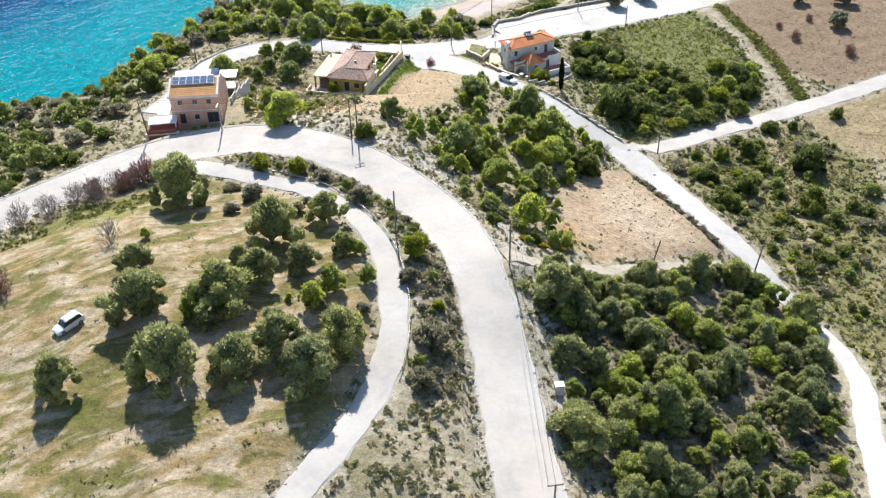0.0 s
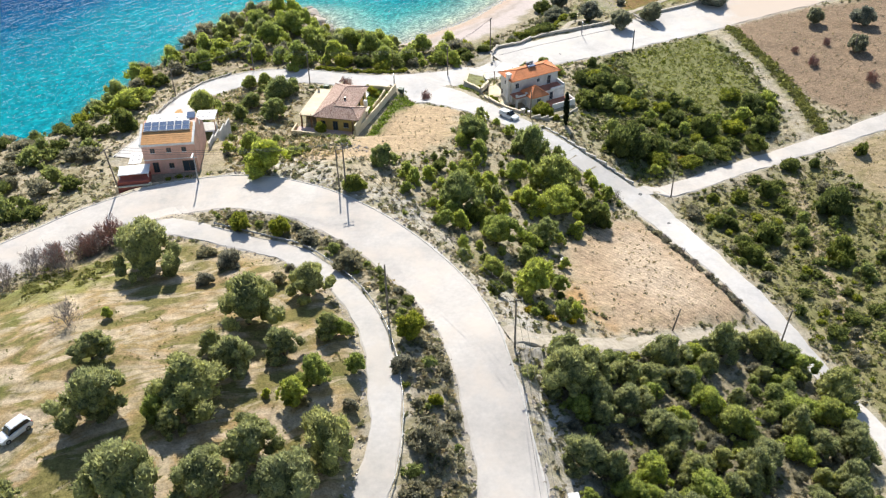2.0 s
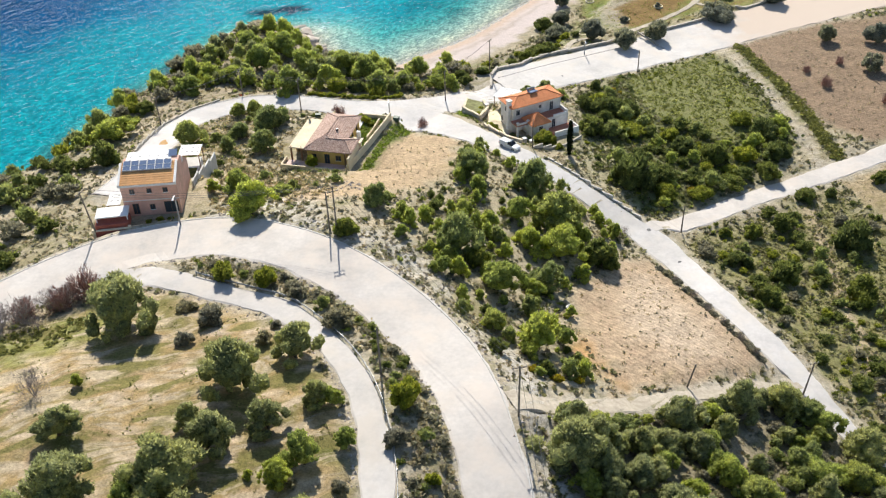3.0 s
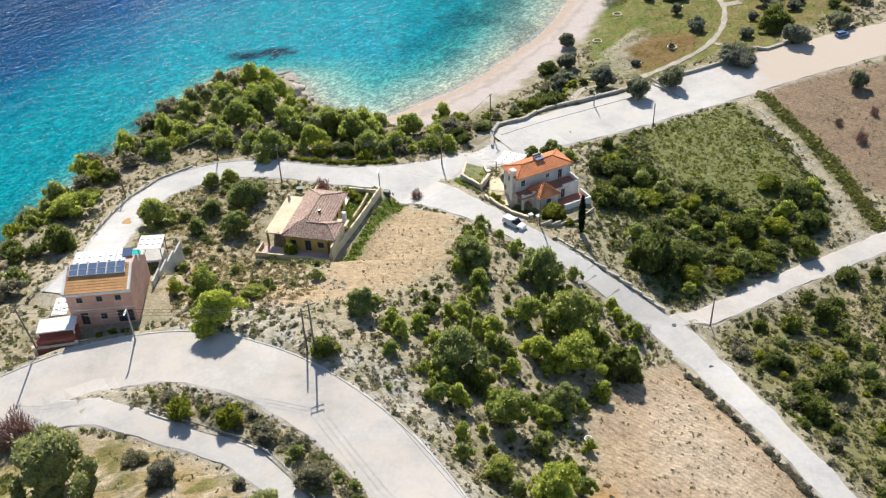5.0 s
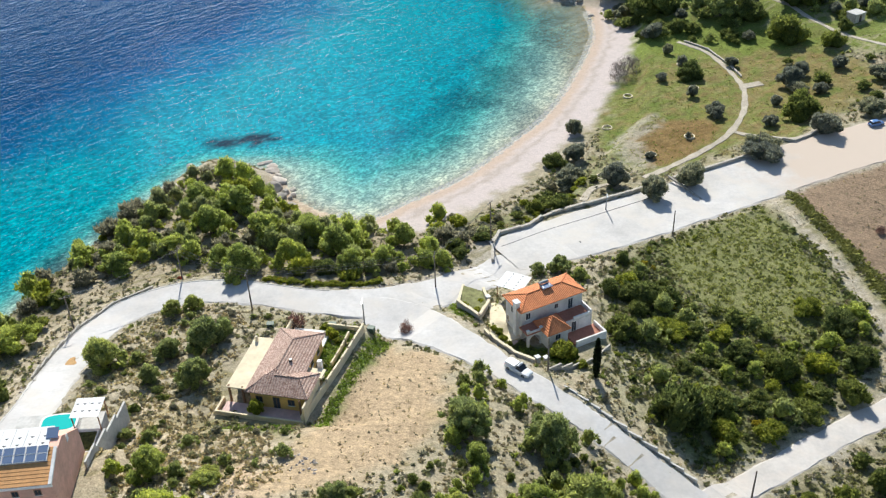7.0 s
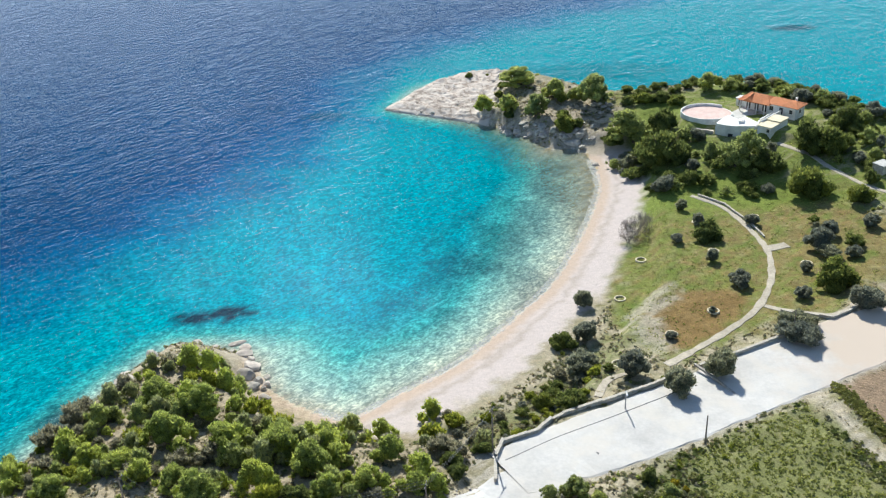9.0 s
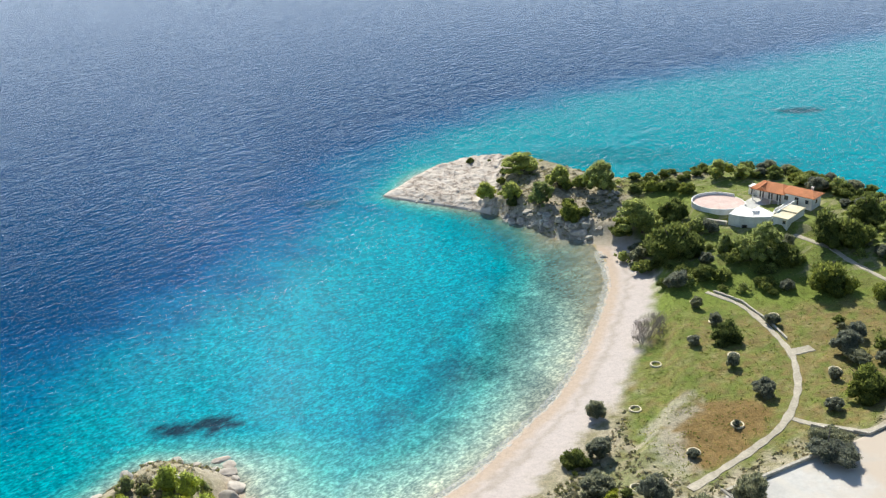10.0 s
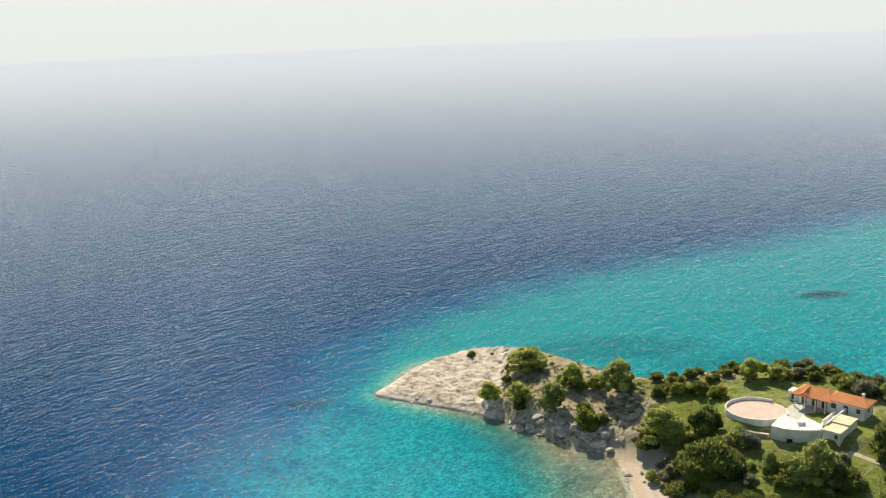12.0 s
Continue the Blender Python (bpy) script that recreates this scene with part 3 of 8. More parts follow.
for road_name, line in ROAD_LINES.items():
    edge_gap = np.full(gx.shape, 1e9)
    near = (gx > line[:, 0].min() - 6) & (gx < line[:, 0].max() + 6) & (gy > line[:, 1].min() - 6) & (gy < line[:, 1].max() + 6)
    for ex, ey, ew, _ in line:
        edge_gap[near] = np.minimum(edge_gap[near], np.hypot(gx[near] - ex, gy[near] - ey) - ew / 2)
    if road_name in ("garden", "lower", "arc", "house", "spur"):
        continue
    lay(step(2.2, 0.2, edge_gap + 0.9 * rough_field(gx, gy, 5.0, 82)) * 0.7, (0.44, 0.40, 0.34))
away_shore = away(shore_ring, gx, gy)
dry = inside(shore_ring, gx, gy)
bay_mask = step(14, -6, np.where(inside(BAY, gx, gy), -away(BAY, gx, gy), away(BAY, gx, gy)))
beach = step(15.5, 11.5, away_shore + 1.8 * rough_field(gx, gy, 9.0, 33) + np.clip((-4 - gx) * 0.6, 0, 13)) * bay_mask
lay(beach * dry, (0.55, 0.47, 0.44))
lay(step(5.0, 2.0, away_shore + 0.6 * rough_field(gx, gy, 6.0, 34)) * bay_mask * dry * 0.75, (0.50, 0.37, 0.27))
lay(step(1.2, 0.4, np.abs(away_shore - 5.6 + 1.1 * rough_field(gx, gy, 12.0, 85))) * bay_mask * dry * 0.5, (0.36, 0.29, 0.23))
lay(patch([(43, 430), (57, 424), (66, 436), (66, 450), (52, 458), (36, 460), (30, 456)], 2, 90, 1.5) * 0.9, (0.42, 0.35, 0.27))
cliff = step(7.0, 2.0, away_shore) * (1 - bay_mask) * dry
lay(cliff, (0.42, 0.37, 0.31))
lay(patch(PENINSULA, 3, 35, 1.5), (0.56, 0.48, 0.41))
lay((~dry) * 1.0, (0.50, 0.47, 0.36))
reef = step(90, 30, np.hypot(gx - 50, gy - 428)) * step(-0.5, 0.3, rough_field(gx, gy, 8.0, 52))
lay((~dry) * reef * 0.9, (0.33, 0.225, 0.045))
grain = 1 - 0.7 * np.clip(beach * dry, 0, 1)

GROUND = material("ground_soil", base_soil, 0.95)
att = node(GROUND, "ShaderNodeAttribute", attribute_name="soil")
fine = ramp(GROUND, noise_of(GROUND, 0.9, 8, 0.7), [(0.3, (0.62, 0.62, 0.6)), (0.5, (0.98, 0.98, 0.98)), (0.72, (1.35, 1.32, 1.28))])
speck = ramp(GROUND, noise_of(GROUND, 3.4, 4, 0.7), [(0.36, (0.72, 0.72, 0.7)), (0.55, (1, 1, 1)), (0.75, (1.22, 1.2, 1.18))])
straw = node(GROUND, "ShaderNodeAttribute", attribute_name="growth")
kinds = node(GROUND, "ShaderNodeSeparateColor")
wire(GROUND, straw.outputs["Color"], kinds.inputs[0])
swirl = node(GROUND, "ShaderNodeTexNoise")
swirl.inputs["Scale"].default_value, swirl.inputs["Detail"].default_value, swirl.inputs["Roughness"].default_value, swirl.inputs["Distortion"].default_value = 0.16, 7.0, 0.62, 1.6
lean = node(GROUND, "ShaderNodeMapping", vector_type="TEXTURE")
lean.inputs["Scale"].default_value, lean.inputs["Rotation"].default_value = (1.9, 0.8, 1.0), (0, 0, 0.45)
wire(GROUND, node(GROUND, "ShaderNodeTexCoord").outputs["Object"], lean.inputs["Vector"])
wire(GROUND, lean.outputs[0], swirl.inputs["Vector"])
pale = ramp(GROUND, swirl.outputs["Fac"], [(0.52, (0, 0, 0)), (0.60, (1, 1, 1))])
green = ramp(GROUND, swirl.outputs["Fac"], [(0.40, (1, 1, 1)), (0.47, (0, 0, 0))])
grown = mixed(GROUND, "MIX", mixed(GROUND, "MULTIPLY", 1.0, pale, kinds.outputs[0]), att.outputs["Color"], (0.42, 0.345, 0.24))
grown = mixed(GROUND, "MIX", mixed(GROUND, "MULTIPLY", 1.0, green, kinds.outputs[0]), grown, (0.19, 0.168, 0.06))
furrow = node(GROUND, "ShaderNodeTexWave", bands_direction="X")
furrow.inputs["Scale"].default_value, furrow.inputs["Distortion"].default_value, furrow.inputs["Detail"].default_value, furrow.inputs["Detail Scale"].default_value = 0.36, 9.0, 4.0, 0.35
rake = node(GROUND, "ShaderNodeMapping", vector_type="TEXTURE")
rake.inputs["Rotation"].default_value = (0, 0, 0.9)
wire(GROUND, node(GROUND, "ShaderNodeTexCoord").outputs["Object"], rake.inputs["Vector"])
wire(GROUND, rake.outputs[0], furrow.inputs["Vector"])
grown = mixed(GROUND, "MULTIPLY", kinds.outputs[1], grown, ramp(GROUND, furrow.outputs["Fac"], [(0.1, (0.72, 0.71, 0.7)), (0.6, (1.08, 1.08, 1.08))]))
wire(GROUND, mixed(GROUND, "MULTIPLY", att.outputs["Alpha"], mixed(GROUND, "MULTIPLY", att.outputs["Alpha"], grown, fine), speck), GROUND.node_tree.nodes["Principled BSDF"].inputs["Base Color"])
GROUND.node_tree.nodes["Principled BSDF"].inputs["Specular IOR Level"].default_value = 0.15
bumped(GROUND, noise_of(GROUND, 1.6, 7, 0.65), 0.9, 0.25)


def sheet(name, xs, ys, z, mat):
    ny, nx = len(ys), len(xs)
    xx, yy = np.meshgrid(xs, ys)
    co = np.c_[xx.ravel(), yy.ravel(), np.broadcast_to(z, xx.shape).ravel()]
    i = (np.arange(ny - 1)[:, None] * nx + np.arange(nx - 1)).ravel()
    quads = np.c_[i, i + 1, i + nx + 1, i + nx]
    me = bpy.data.meshes.new(name)
    me.vertices.add(len(co))
    me.vertices.foreach_set("co", co.ravel())
    me.loops.add(quads.size)
    me.loops.foreach_set("vertex_index", quads.ravel())
    me.polygons.add(len(quads))
    me.polygons.foreach_set("loop_start", np.arange(0, quads.size, 4))
    me.polygons.foreach_set("loop_total", np.full(len(quads), 4))
    me.polygons.foreach_set("use_smooth", np.ones(len(quads), bool))
    me.materials.append(mat)
    me.update(calc_edges=True)
    return me


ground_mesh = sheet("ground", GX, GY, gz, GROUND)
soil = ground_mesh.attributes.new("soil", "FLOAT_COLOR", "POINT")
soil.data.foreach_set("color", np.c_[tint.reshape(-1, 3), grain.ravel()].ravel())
growth = ground_mesh.attributes.new("growth", "FLOAT_COLOR", "POINT")
meadow_mask = patch(MEADOW, 4, 26, 1.5)
open_slope = dry * (1 - beach) * (1 - cliff)
for poly in (PLOT_A, PLOT_B, FIELD, GARDEN, EARTH_A, PENINSULA, FARGRASS):
    open_slope = open_slope * (1 - patch(poly, 3, 59))
open_slope = open_slope * (1 - 0.8 * patch([(47, 186), (84, 208), (96, 190), (92, 165), (80, 120), (66, 110), (64, 140), (54, 165)], 4, 45))
meadow_mask = np.maximum(meadow_mask, 0.5 * open_slope)
plough = np.maximum.reduce([0.45 * patch(PLOT_B, 2, 29, 1.0), 0.35 * patch(EARTH_A, 2, 24, 0.8)])
growth.data.foreach_set("color", np.stack([meadow_mask, plough, 0 * plough, 1 + 0 * plough], -1).ravel())
tagged(new("ground", ground_mesh), "dry scrubby hillside soil with grass and bare earth", "ground", kind="structure")

# ---- sea ----
DEEP = [(-230, 120), (-185, 215), (-160, 262), (-132, 300), (-110, 334), (-88, 365), (-68, 392), (-47, 430), (-32, 475), (-26, 520), (-8, 556), (38, 600), (100, 638), (167, 668), (280, 735), (900, 900)]
SX, SY = axis(-170, 230, 2.6, (-4700, 4700)), axis(180, 720, 2.6, (-600, 4750))
sx, sy = np.meshgrid(SX, SY)
sea_away = away(shore_ring, sx, sy)
sea_in = inside(shore_ring, sx, sy)
deep_poly = DEEP + [(4000, 900), (4000, 6000), (-6000, 6000), (-6000, 120)]
over_deep = away(DEEP, sx, sy, closed=False) * np.where(inside(deep_poly, sx, sy), 1, -1) + 6 * rough_field(sx, sy, 60.0, 41) + 2 * rough_field(sx, sy, 22.0, 42)
sea_bay = step(22, -10, np.where(inside(BAY, sx, sy), -away(BAY, sx, sy), away(BAY, sx, sy)))
corner = step(40, 5, np.hypot(sx + 10, sy - 296))
shallow = np.clip(np.where(sea_in, 0, sea_away) / (12 + (14 + 24 * step(-5, 35, sx)) * sea_bay + 10 * corner), 0, 1) ** 0.8
depth = 0.45 * shallow + 0.55 * step(-30, 40, over_deep)
weed = np.zeros(sx.shape)
for wx, wy, wa, wb, ws in ((-58.8, 329.6, 5.2, 3.2, 2.6), (-50.6, 331.2, 5.4, 3.4, 2.6), (10, 352, 13, 9, 0.55), (20, 366, 8, 14, 0.5), (-6, 333, 9, 7, 0.3), (30, 378, 7, 15, 0.42), (36, 398, 6, 12, 0.4), (2, 343, 8, 6, 0.35), (24, 344, 7, 7, 0.35), (40, 416, 6, 8, 0.4), (171, 576, 13, 6, 0.8), (-41, 478, 9, 5, 0.5), (-87, 268, 4, 12, 0.75), (-79, 288, 5, 9, 0.7), (-98, 240, 5, 12, 0.6), (26, 335, 6, 16, 0.35), (70, 520, 40, 14, 0.3), (115, 500, 40, 10, 0.25)):
    weed = np.maximum(weed, ws * step(1.15, 0.6, np.hypot((sx - wx) / wa, (sy - wy) / wb) + 0.22 * rough_field(sx, sy, 5.0, 43)))
CREST = -0.8
WATER = material("sea_water", (0.0, 0.2, 0.3), 0.12)
watt = node(WATER, "ShaderNodeAttribute", attribute_name="depth")
split = node(WATER, "ShaderNodeSeparateColor")
wire(WATER, watt.outputs["Color"], split.inputs[0])
hue = ramp(WATER, split.outputs[0], [(0.0, (0.44, 0.42, 0.34)), (0.05, (0.34, 0.375, 0.31)), (0.15, (0.19, 0.33, 0.295)), (0.28, (0.04, 0.26, 0.26)), (0.45, (0.001, 0.205, 0.255)), (0.68, (0.0, 0.105, 0.2)), (0.9, (0.0, 0.055, 0.148)), (1.0, (0.0, 0.041, 0.117))])
streak = ramp(WATER, noise_of(WATER, 0.5, 6, 0.75, (1.0, 0.35, 1.0), CREST), [(0.34, (0.45,) * 3), (0.45, (1.0,) * 3)])
patches = mixed(WATER, "MULTIPLY", 1.0, split.outputs[1], streak)
hue = mixed(WATER, "MIX", patches, hue, (0.004, 0.032, 0.052))
hue = mixed(WATER, "MULTIPLY", 1.0, hue, ramp(WATER, noise_of(WATER, 0.06, 5, 0.6), [(0.3, (0.92, 0.94, 0.95)), (0.7, (1.06, 1.05, 1.04))]))
# Ripple light and shade painted into the base colour, at four wave sizes.
for scale, shaded_side, lit_side in ((2.2, 0.84, 1.25), (1.1, 0.74, 1.38), (0.5, 0.80, 1.24), (0.2, 0.90, 1.11)):
    painted_crests = ramp(WATER, noise_of(WATER, scale, 3, 0.6, (1.0, 0.55, 1.0), CREST), [(0.39, (shaded_side, shaded_side + 0.03, shaded_side + 0.05)), (0.5, (1, 1, 1)), (0.61, (lit_side, lit_side - 0.04, lit_side - 0.07))])
    hue = mixed(WATER, "MULTIPLY", 1.0, hue, painted_crests)
wb = WATER.node_tree.nodes["Principled BSDF"]
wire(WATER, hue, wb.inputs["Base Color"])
wb.inputs["IOR"].default_value = 1.33
wb.inputs["Specular IOR Level"].default_value = 0.0
gloss = node(WATER, "ShaderNodeBsdfGlossy")
gloss.inputs["Roughness"].default_value = 0.05
gloss.inputs["Color"].default_value = (0.92, 0.955, 1.0, 1)
fres = node(WATER, "ShaderNodeFresnel")
fres.inputs["IOR"].default_value = 1.33
power = node(WATER, "ShaderNodeMapRange", interpolation_type="SMOOTHSTEP")
wire(WATER, fres.outputs[0], power.inputs[0])
power.inputs["From Min"].default_value = 0.13
power.inputs["From Max"].default_value = 0.88
power.inputs["To Min"].default_value = 0.004
film = node(WATER, "ShaderNodeMixShader")
wire(WATER, power.outputs[0], film.inputs[0])
wire(WATER, wb.outputs[0], film.inputs[1])
wire(WATER, gloss.outputs[0], film.inputs[2])
wire(WATER, film.outputs[0], WATER.node_tree.nodes["Material Output"].inputs["Surface"])
wire(WATER, split.outputs[2], wb.inputs["Alpha"])
ripples = node(WATER, "ShaderNodeMath", operation="ADD")
wire(WATER, noise_of(WATER, 0.55, 5, 0.62, (1.0, 0.45, 1.0), CREST), ripples.inputs[0])
wire(WATER, noise_of(WATER, 0.16, 3, 0.55, (1.0, 0.4, 1.0), CREST), ripples.inputs[1])
bumped(WATER, ripples.outputs[0], 0.6, 0.5)
wire(WATER, watt.outputs["Alpha"], WATER.node_tree.nodes["Bump"].inputs["Strength"])
wire(WATER, WATER.node_tree.nodes["Bump"].outputs[0], gloss.inputs["Normal"])
wire(WATER, WATER.node_tree.nodes["Bump"].outputs[0], fres.inputs["Normal"])
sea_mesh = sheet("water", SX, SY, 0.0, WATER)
layer = sea_mesh.attributes.new("depth", "FLOAT_COLOR", "POINT")
alpha = np.clip(0.3 + sea_away / (3.0 + 42 * step(72, 15, np.hypot(sx - 48, sy - 428))), 0, 1)
calm = 0.92 - 0.84 * step(450, 2000, sy)
weed = np.clip(weed, 0, 1)
ribs = step(5, 16, sea_away) * step(70, 36, sea_away) * sea_bay * step(-0.5, 0.8, rough_field(sx, sy, 16.0, 84)) * step(-30, 5, sx)
weed = np.maximum(weed, 0.42 * np.where(sea_in, 0, ribs))
layer.data.foreach_set("color", np.c_[depth.ravel(), weed.ravel(), alpha.ravel(), calm.ravel()].ravel())
tagged(new("water", sea_mesh), "rippled sea, turquoise over sand, deep blue farther out", "sea", kind="structure")

# Thin broken foam where the bay's small waves reach the beach.
FOAM = worn("sea_foam", (0.78, 0.78, 0.76), 0.9, 1.05, 0.8, 2.0, 0.4, 0.0)
foam_holes = ramp(FOAM, noise_of(FOAM, 1.1, 5, 0.7), [(0.3, (0, 0, 0)), (0.75, (0.55, 0.55, 0.55))])
wire(FOAM, foam_holes, FOAM.node_tree.nodes["Principled BSDF"].inputs["Alpha"])
surf = np.array([p for p in smooth_line([q for q in SHORE if -30 < q[0] < 54 and 284 < q[1] < 432], 1.0)])
surf_t = np.gradient(surf, axis=0)
surf_n = np.c_[-surf_t[:, 1], surf_t[:, 0]] / np.hypot(surf_t[:, 0], surf_t[:, 1])[:, None]
surf_rows = []
for gap, seed in ((1.5, 55), (-0.7, 56)):
    edge = surf + surf_n * (gap + 0.5 * rough_field(surf[:, 0], surf[:, 1], 6.0, seed))[:, None]
    surf_rows.append(np.c_[edge, np.maximum(heights(edge[:, 0], edge[:, 1]), 0.0) + 0.03])
foam_verts = np.vstack(surf_rows)
foam_n = len(surf)
tagged(new("shore_foam", mesh_of("shore_foam", foam_verts, [(i, i + 1, foam_n + i + 1, foam_n + i) for i in range(foam_n - 1)], FOAM)), "thin broken white foam along the beach", "foam", kind="structure")

# Glowing backdrop wall far out, painted as sea haze and fading upward.
HAZE = material("sea_haze_glow", (0.6, 0.66, 0.7), 1.0)
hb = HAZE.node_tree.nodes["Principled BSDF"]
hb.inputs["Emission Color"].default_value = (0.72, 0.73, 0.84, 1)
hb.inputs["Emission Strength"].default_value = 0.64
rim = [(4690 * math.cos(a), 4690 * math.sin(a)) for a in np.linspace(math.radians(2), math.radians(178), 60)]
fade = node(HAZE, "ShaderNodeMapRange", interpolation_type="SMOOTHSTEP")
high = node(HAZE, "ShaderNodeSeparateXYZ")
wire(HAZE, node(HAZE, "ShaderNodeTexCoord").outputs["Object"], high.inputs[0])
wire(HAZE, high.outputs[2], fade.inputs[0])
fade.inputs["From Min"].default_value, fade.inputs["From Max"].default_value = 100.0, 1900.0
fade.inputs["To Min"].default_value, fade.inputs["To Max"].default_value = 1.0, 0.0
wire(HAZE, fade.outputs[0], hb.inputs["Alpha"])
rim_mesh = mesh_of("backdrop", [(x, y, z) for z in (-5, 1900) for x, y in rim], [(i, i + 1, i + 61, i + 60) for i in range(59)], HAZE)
tagged(new("backdrop", rim_mesh), "glowing backdrop painted as pale haze over the far sea", "haze", kind="structure")


# ---- roads ----
def ribbon(name, line, mat, label, category, lift=0.03, thick=0.14):
    """A road slab along its line, with its own depth and edges."""
    p = line[:, :2]
    t = np.gradient(p, axis=0)
    t /= np.hypot(t[:, 0], t[:, 1])[:, None]
    nrm = np.c_[-t[:, 1], t[:, 0]]
    jag = 0.12 * np.sin(np.arange(len(p)) * 1.7) + 0.1 * np.sin(np.arange(len(p)) * 0.61)
    cols = []
    for s in (-1, -0.5, 0, 0.5, 1):
        xy = p + nrm * ((line[:, 2] / 2 + (jag if abs(s) == 1 else 0)) * s)[:, None]
        cols.append(np.c_[xy, np.maximum(line[:, 3] - 0.03, heights(xy[:, 0], xy[:, 1])) + lift + 0.02 * (1 - s * s)])
    left, right = cols[0].copy(), cols[-1].copy()
    for skirt, s in ((left, -1), (right, 1)):
        skirt[:, :2] += nrm * s * (np.minimum(0.06 * line[:, 2], 0.4) * (1 + 0.5 * np.sin(np.arange(len(p)) * 0.9 + s)))[:, None]
        skirt[:, 2] = np.minimum(skirt[:, 2] - thick, heights(skirt[:, 0], skirt[:, 1]) - 0.02)
    grid = np.stack([left] + cols + [right], 1)
    k, w = grid.shape[:2]
    faces = [(i * w + j, i * w + j + 1, (i + 1) * w + j + 1, (i + 1) * w + j) for i in range(k - 1) for j in range(w - 1)]
    return tagged(new(name, mesh_of(name, grid.reshape(-1, 3), [f[::-1] for f in faces], mat)), label, category, kind="structure")


ribbon("road_main", ROAD_LINES["main"], CONCRETE, "wide sun-bleached concrete road curving over the hill", "road", 0.05)
ribbon("road_ramp", ROAD_LINES["ramp"], ASPHALT, "narrow pale concrete side road below the main road", "road", 0.06)
COASTWAY = paved("grey_asphalt", (0.545, 0.52, 0.503), (0.565, 0.515, 0.465))
ribbon("road_coast", ROAD_LINES["coast"], COASTWAY, "grey coastal road above the sea", "road", 0.05)
ribbon("road_lane", ROAD_LINES["lane"], COASTWAY, "pale lane running downhill past the villa", "road", 0.07)
ribbon("road_east", ROAD_LINES["east"], CONCRETE, "pale concrete farm lane between scrub fields", "road", 0.06)
BEACHWAY = paved("sanded_asphalt", (0.56, 0.53, 0.505), (0.585, 0.53, 0.47))
way_x = node(BEACHWAY, "ShaderNodeSeparateXYZ")
wire(BEACHWAY, node(BEACHWAY, "ShaderNodeTexCoord").outputs["Object"], way_x.inputs[0])
sand = node(BEACHWAY, "ShaderNodeMath", operation="MULTIPLY_ADD")
wire(BEACHWAY, noise_of(BEACHWAY, 0.12, 6, 0.65), sand.inputs[0])
sand.inputs[1].default_value = 45.0
wire(BEACHWAY, way_x.outputs[0], sand.inputs[2])
drifted = node(BEACHWAY, "ShaderNodeMapRange")
drifted.inputs["From Min"].default_value, drifted.inputs["From Max"].default_value = 96.0, 112.0
wire(BEACHWAY, sand.outputs[0], drifted.inputs[0])
way_base = BEACHWAY.node_tree.nodes["Principled BSDF"].inputs["Base Color"]
wire(BEACHWAY, mixed(BEACHWAY, "MIX", drifted.outputs[0], way_base.links[0].from_socket, (0.54, 0.44, 0.36)), way_base)
ribbon("road_beach", ROAD_LINES["beach"], BEACHWAY, "very wide sun-bleached road behind the beach, sandy at one end", "road", 0.08)
ribbon("track", ROAD_LINES["track"], TRACK_EARTH, "narrow pale dirt track across the slope", "track", 0.06)
for k, kind in enumerate(("garden", "lower", "arc", "house", "spur")):
    ribbon("garden_path", ROAD_LINES[kind], TRACK_EARTH, "narrow pale paved garden path", "path", 0.06 + 0.006 * k)

# ---- plants ----
def clump(rng, verts, faces, centre, radius, squash=1.0, fine=2):
    """One leafy clump: a lumpy closed form, added to the lists."""
    k = len(verts)
    bm = bmesh.new()
    bmesh.ops.create_icosphere(bm, subdivisions=fine, radius=radius)
    off = Vector(rng.uniform(0, 60, 3))
    for v in bm.verts:
        n = v.co.normalized()
        w = v.co * (1 + 0.32 * noise.noise(n * 2.1 + off) + 0.16 * noise.noise(n * 4.7 + off))
        verts.append((centre[0] + w.x, centre[1] + w.y, centre[2] + w.z * squash))
    bm.verts.index_update()
    faces += [tuple(k + v.index for v in f.verts) for f in bm.faces]
    bm.free()


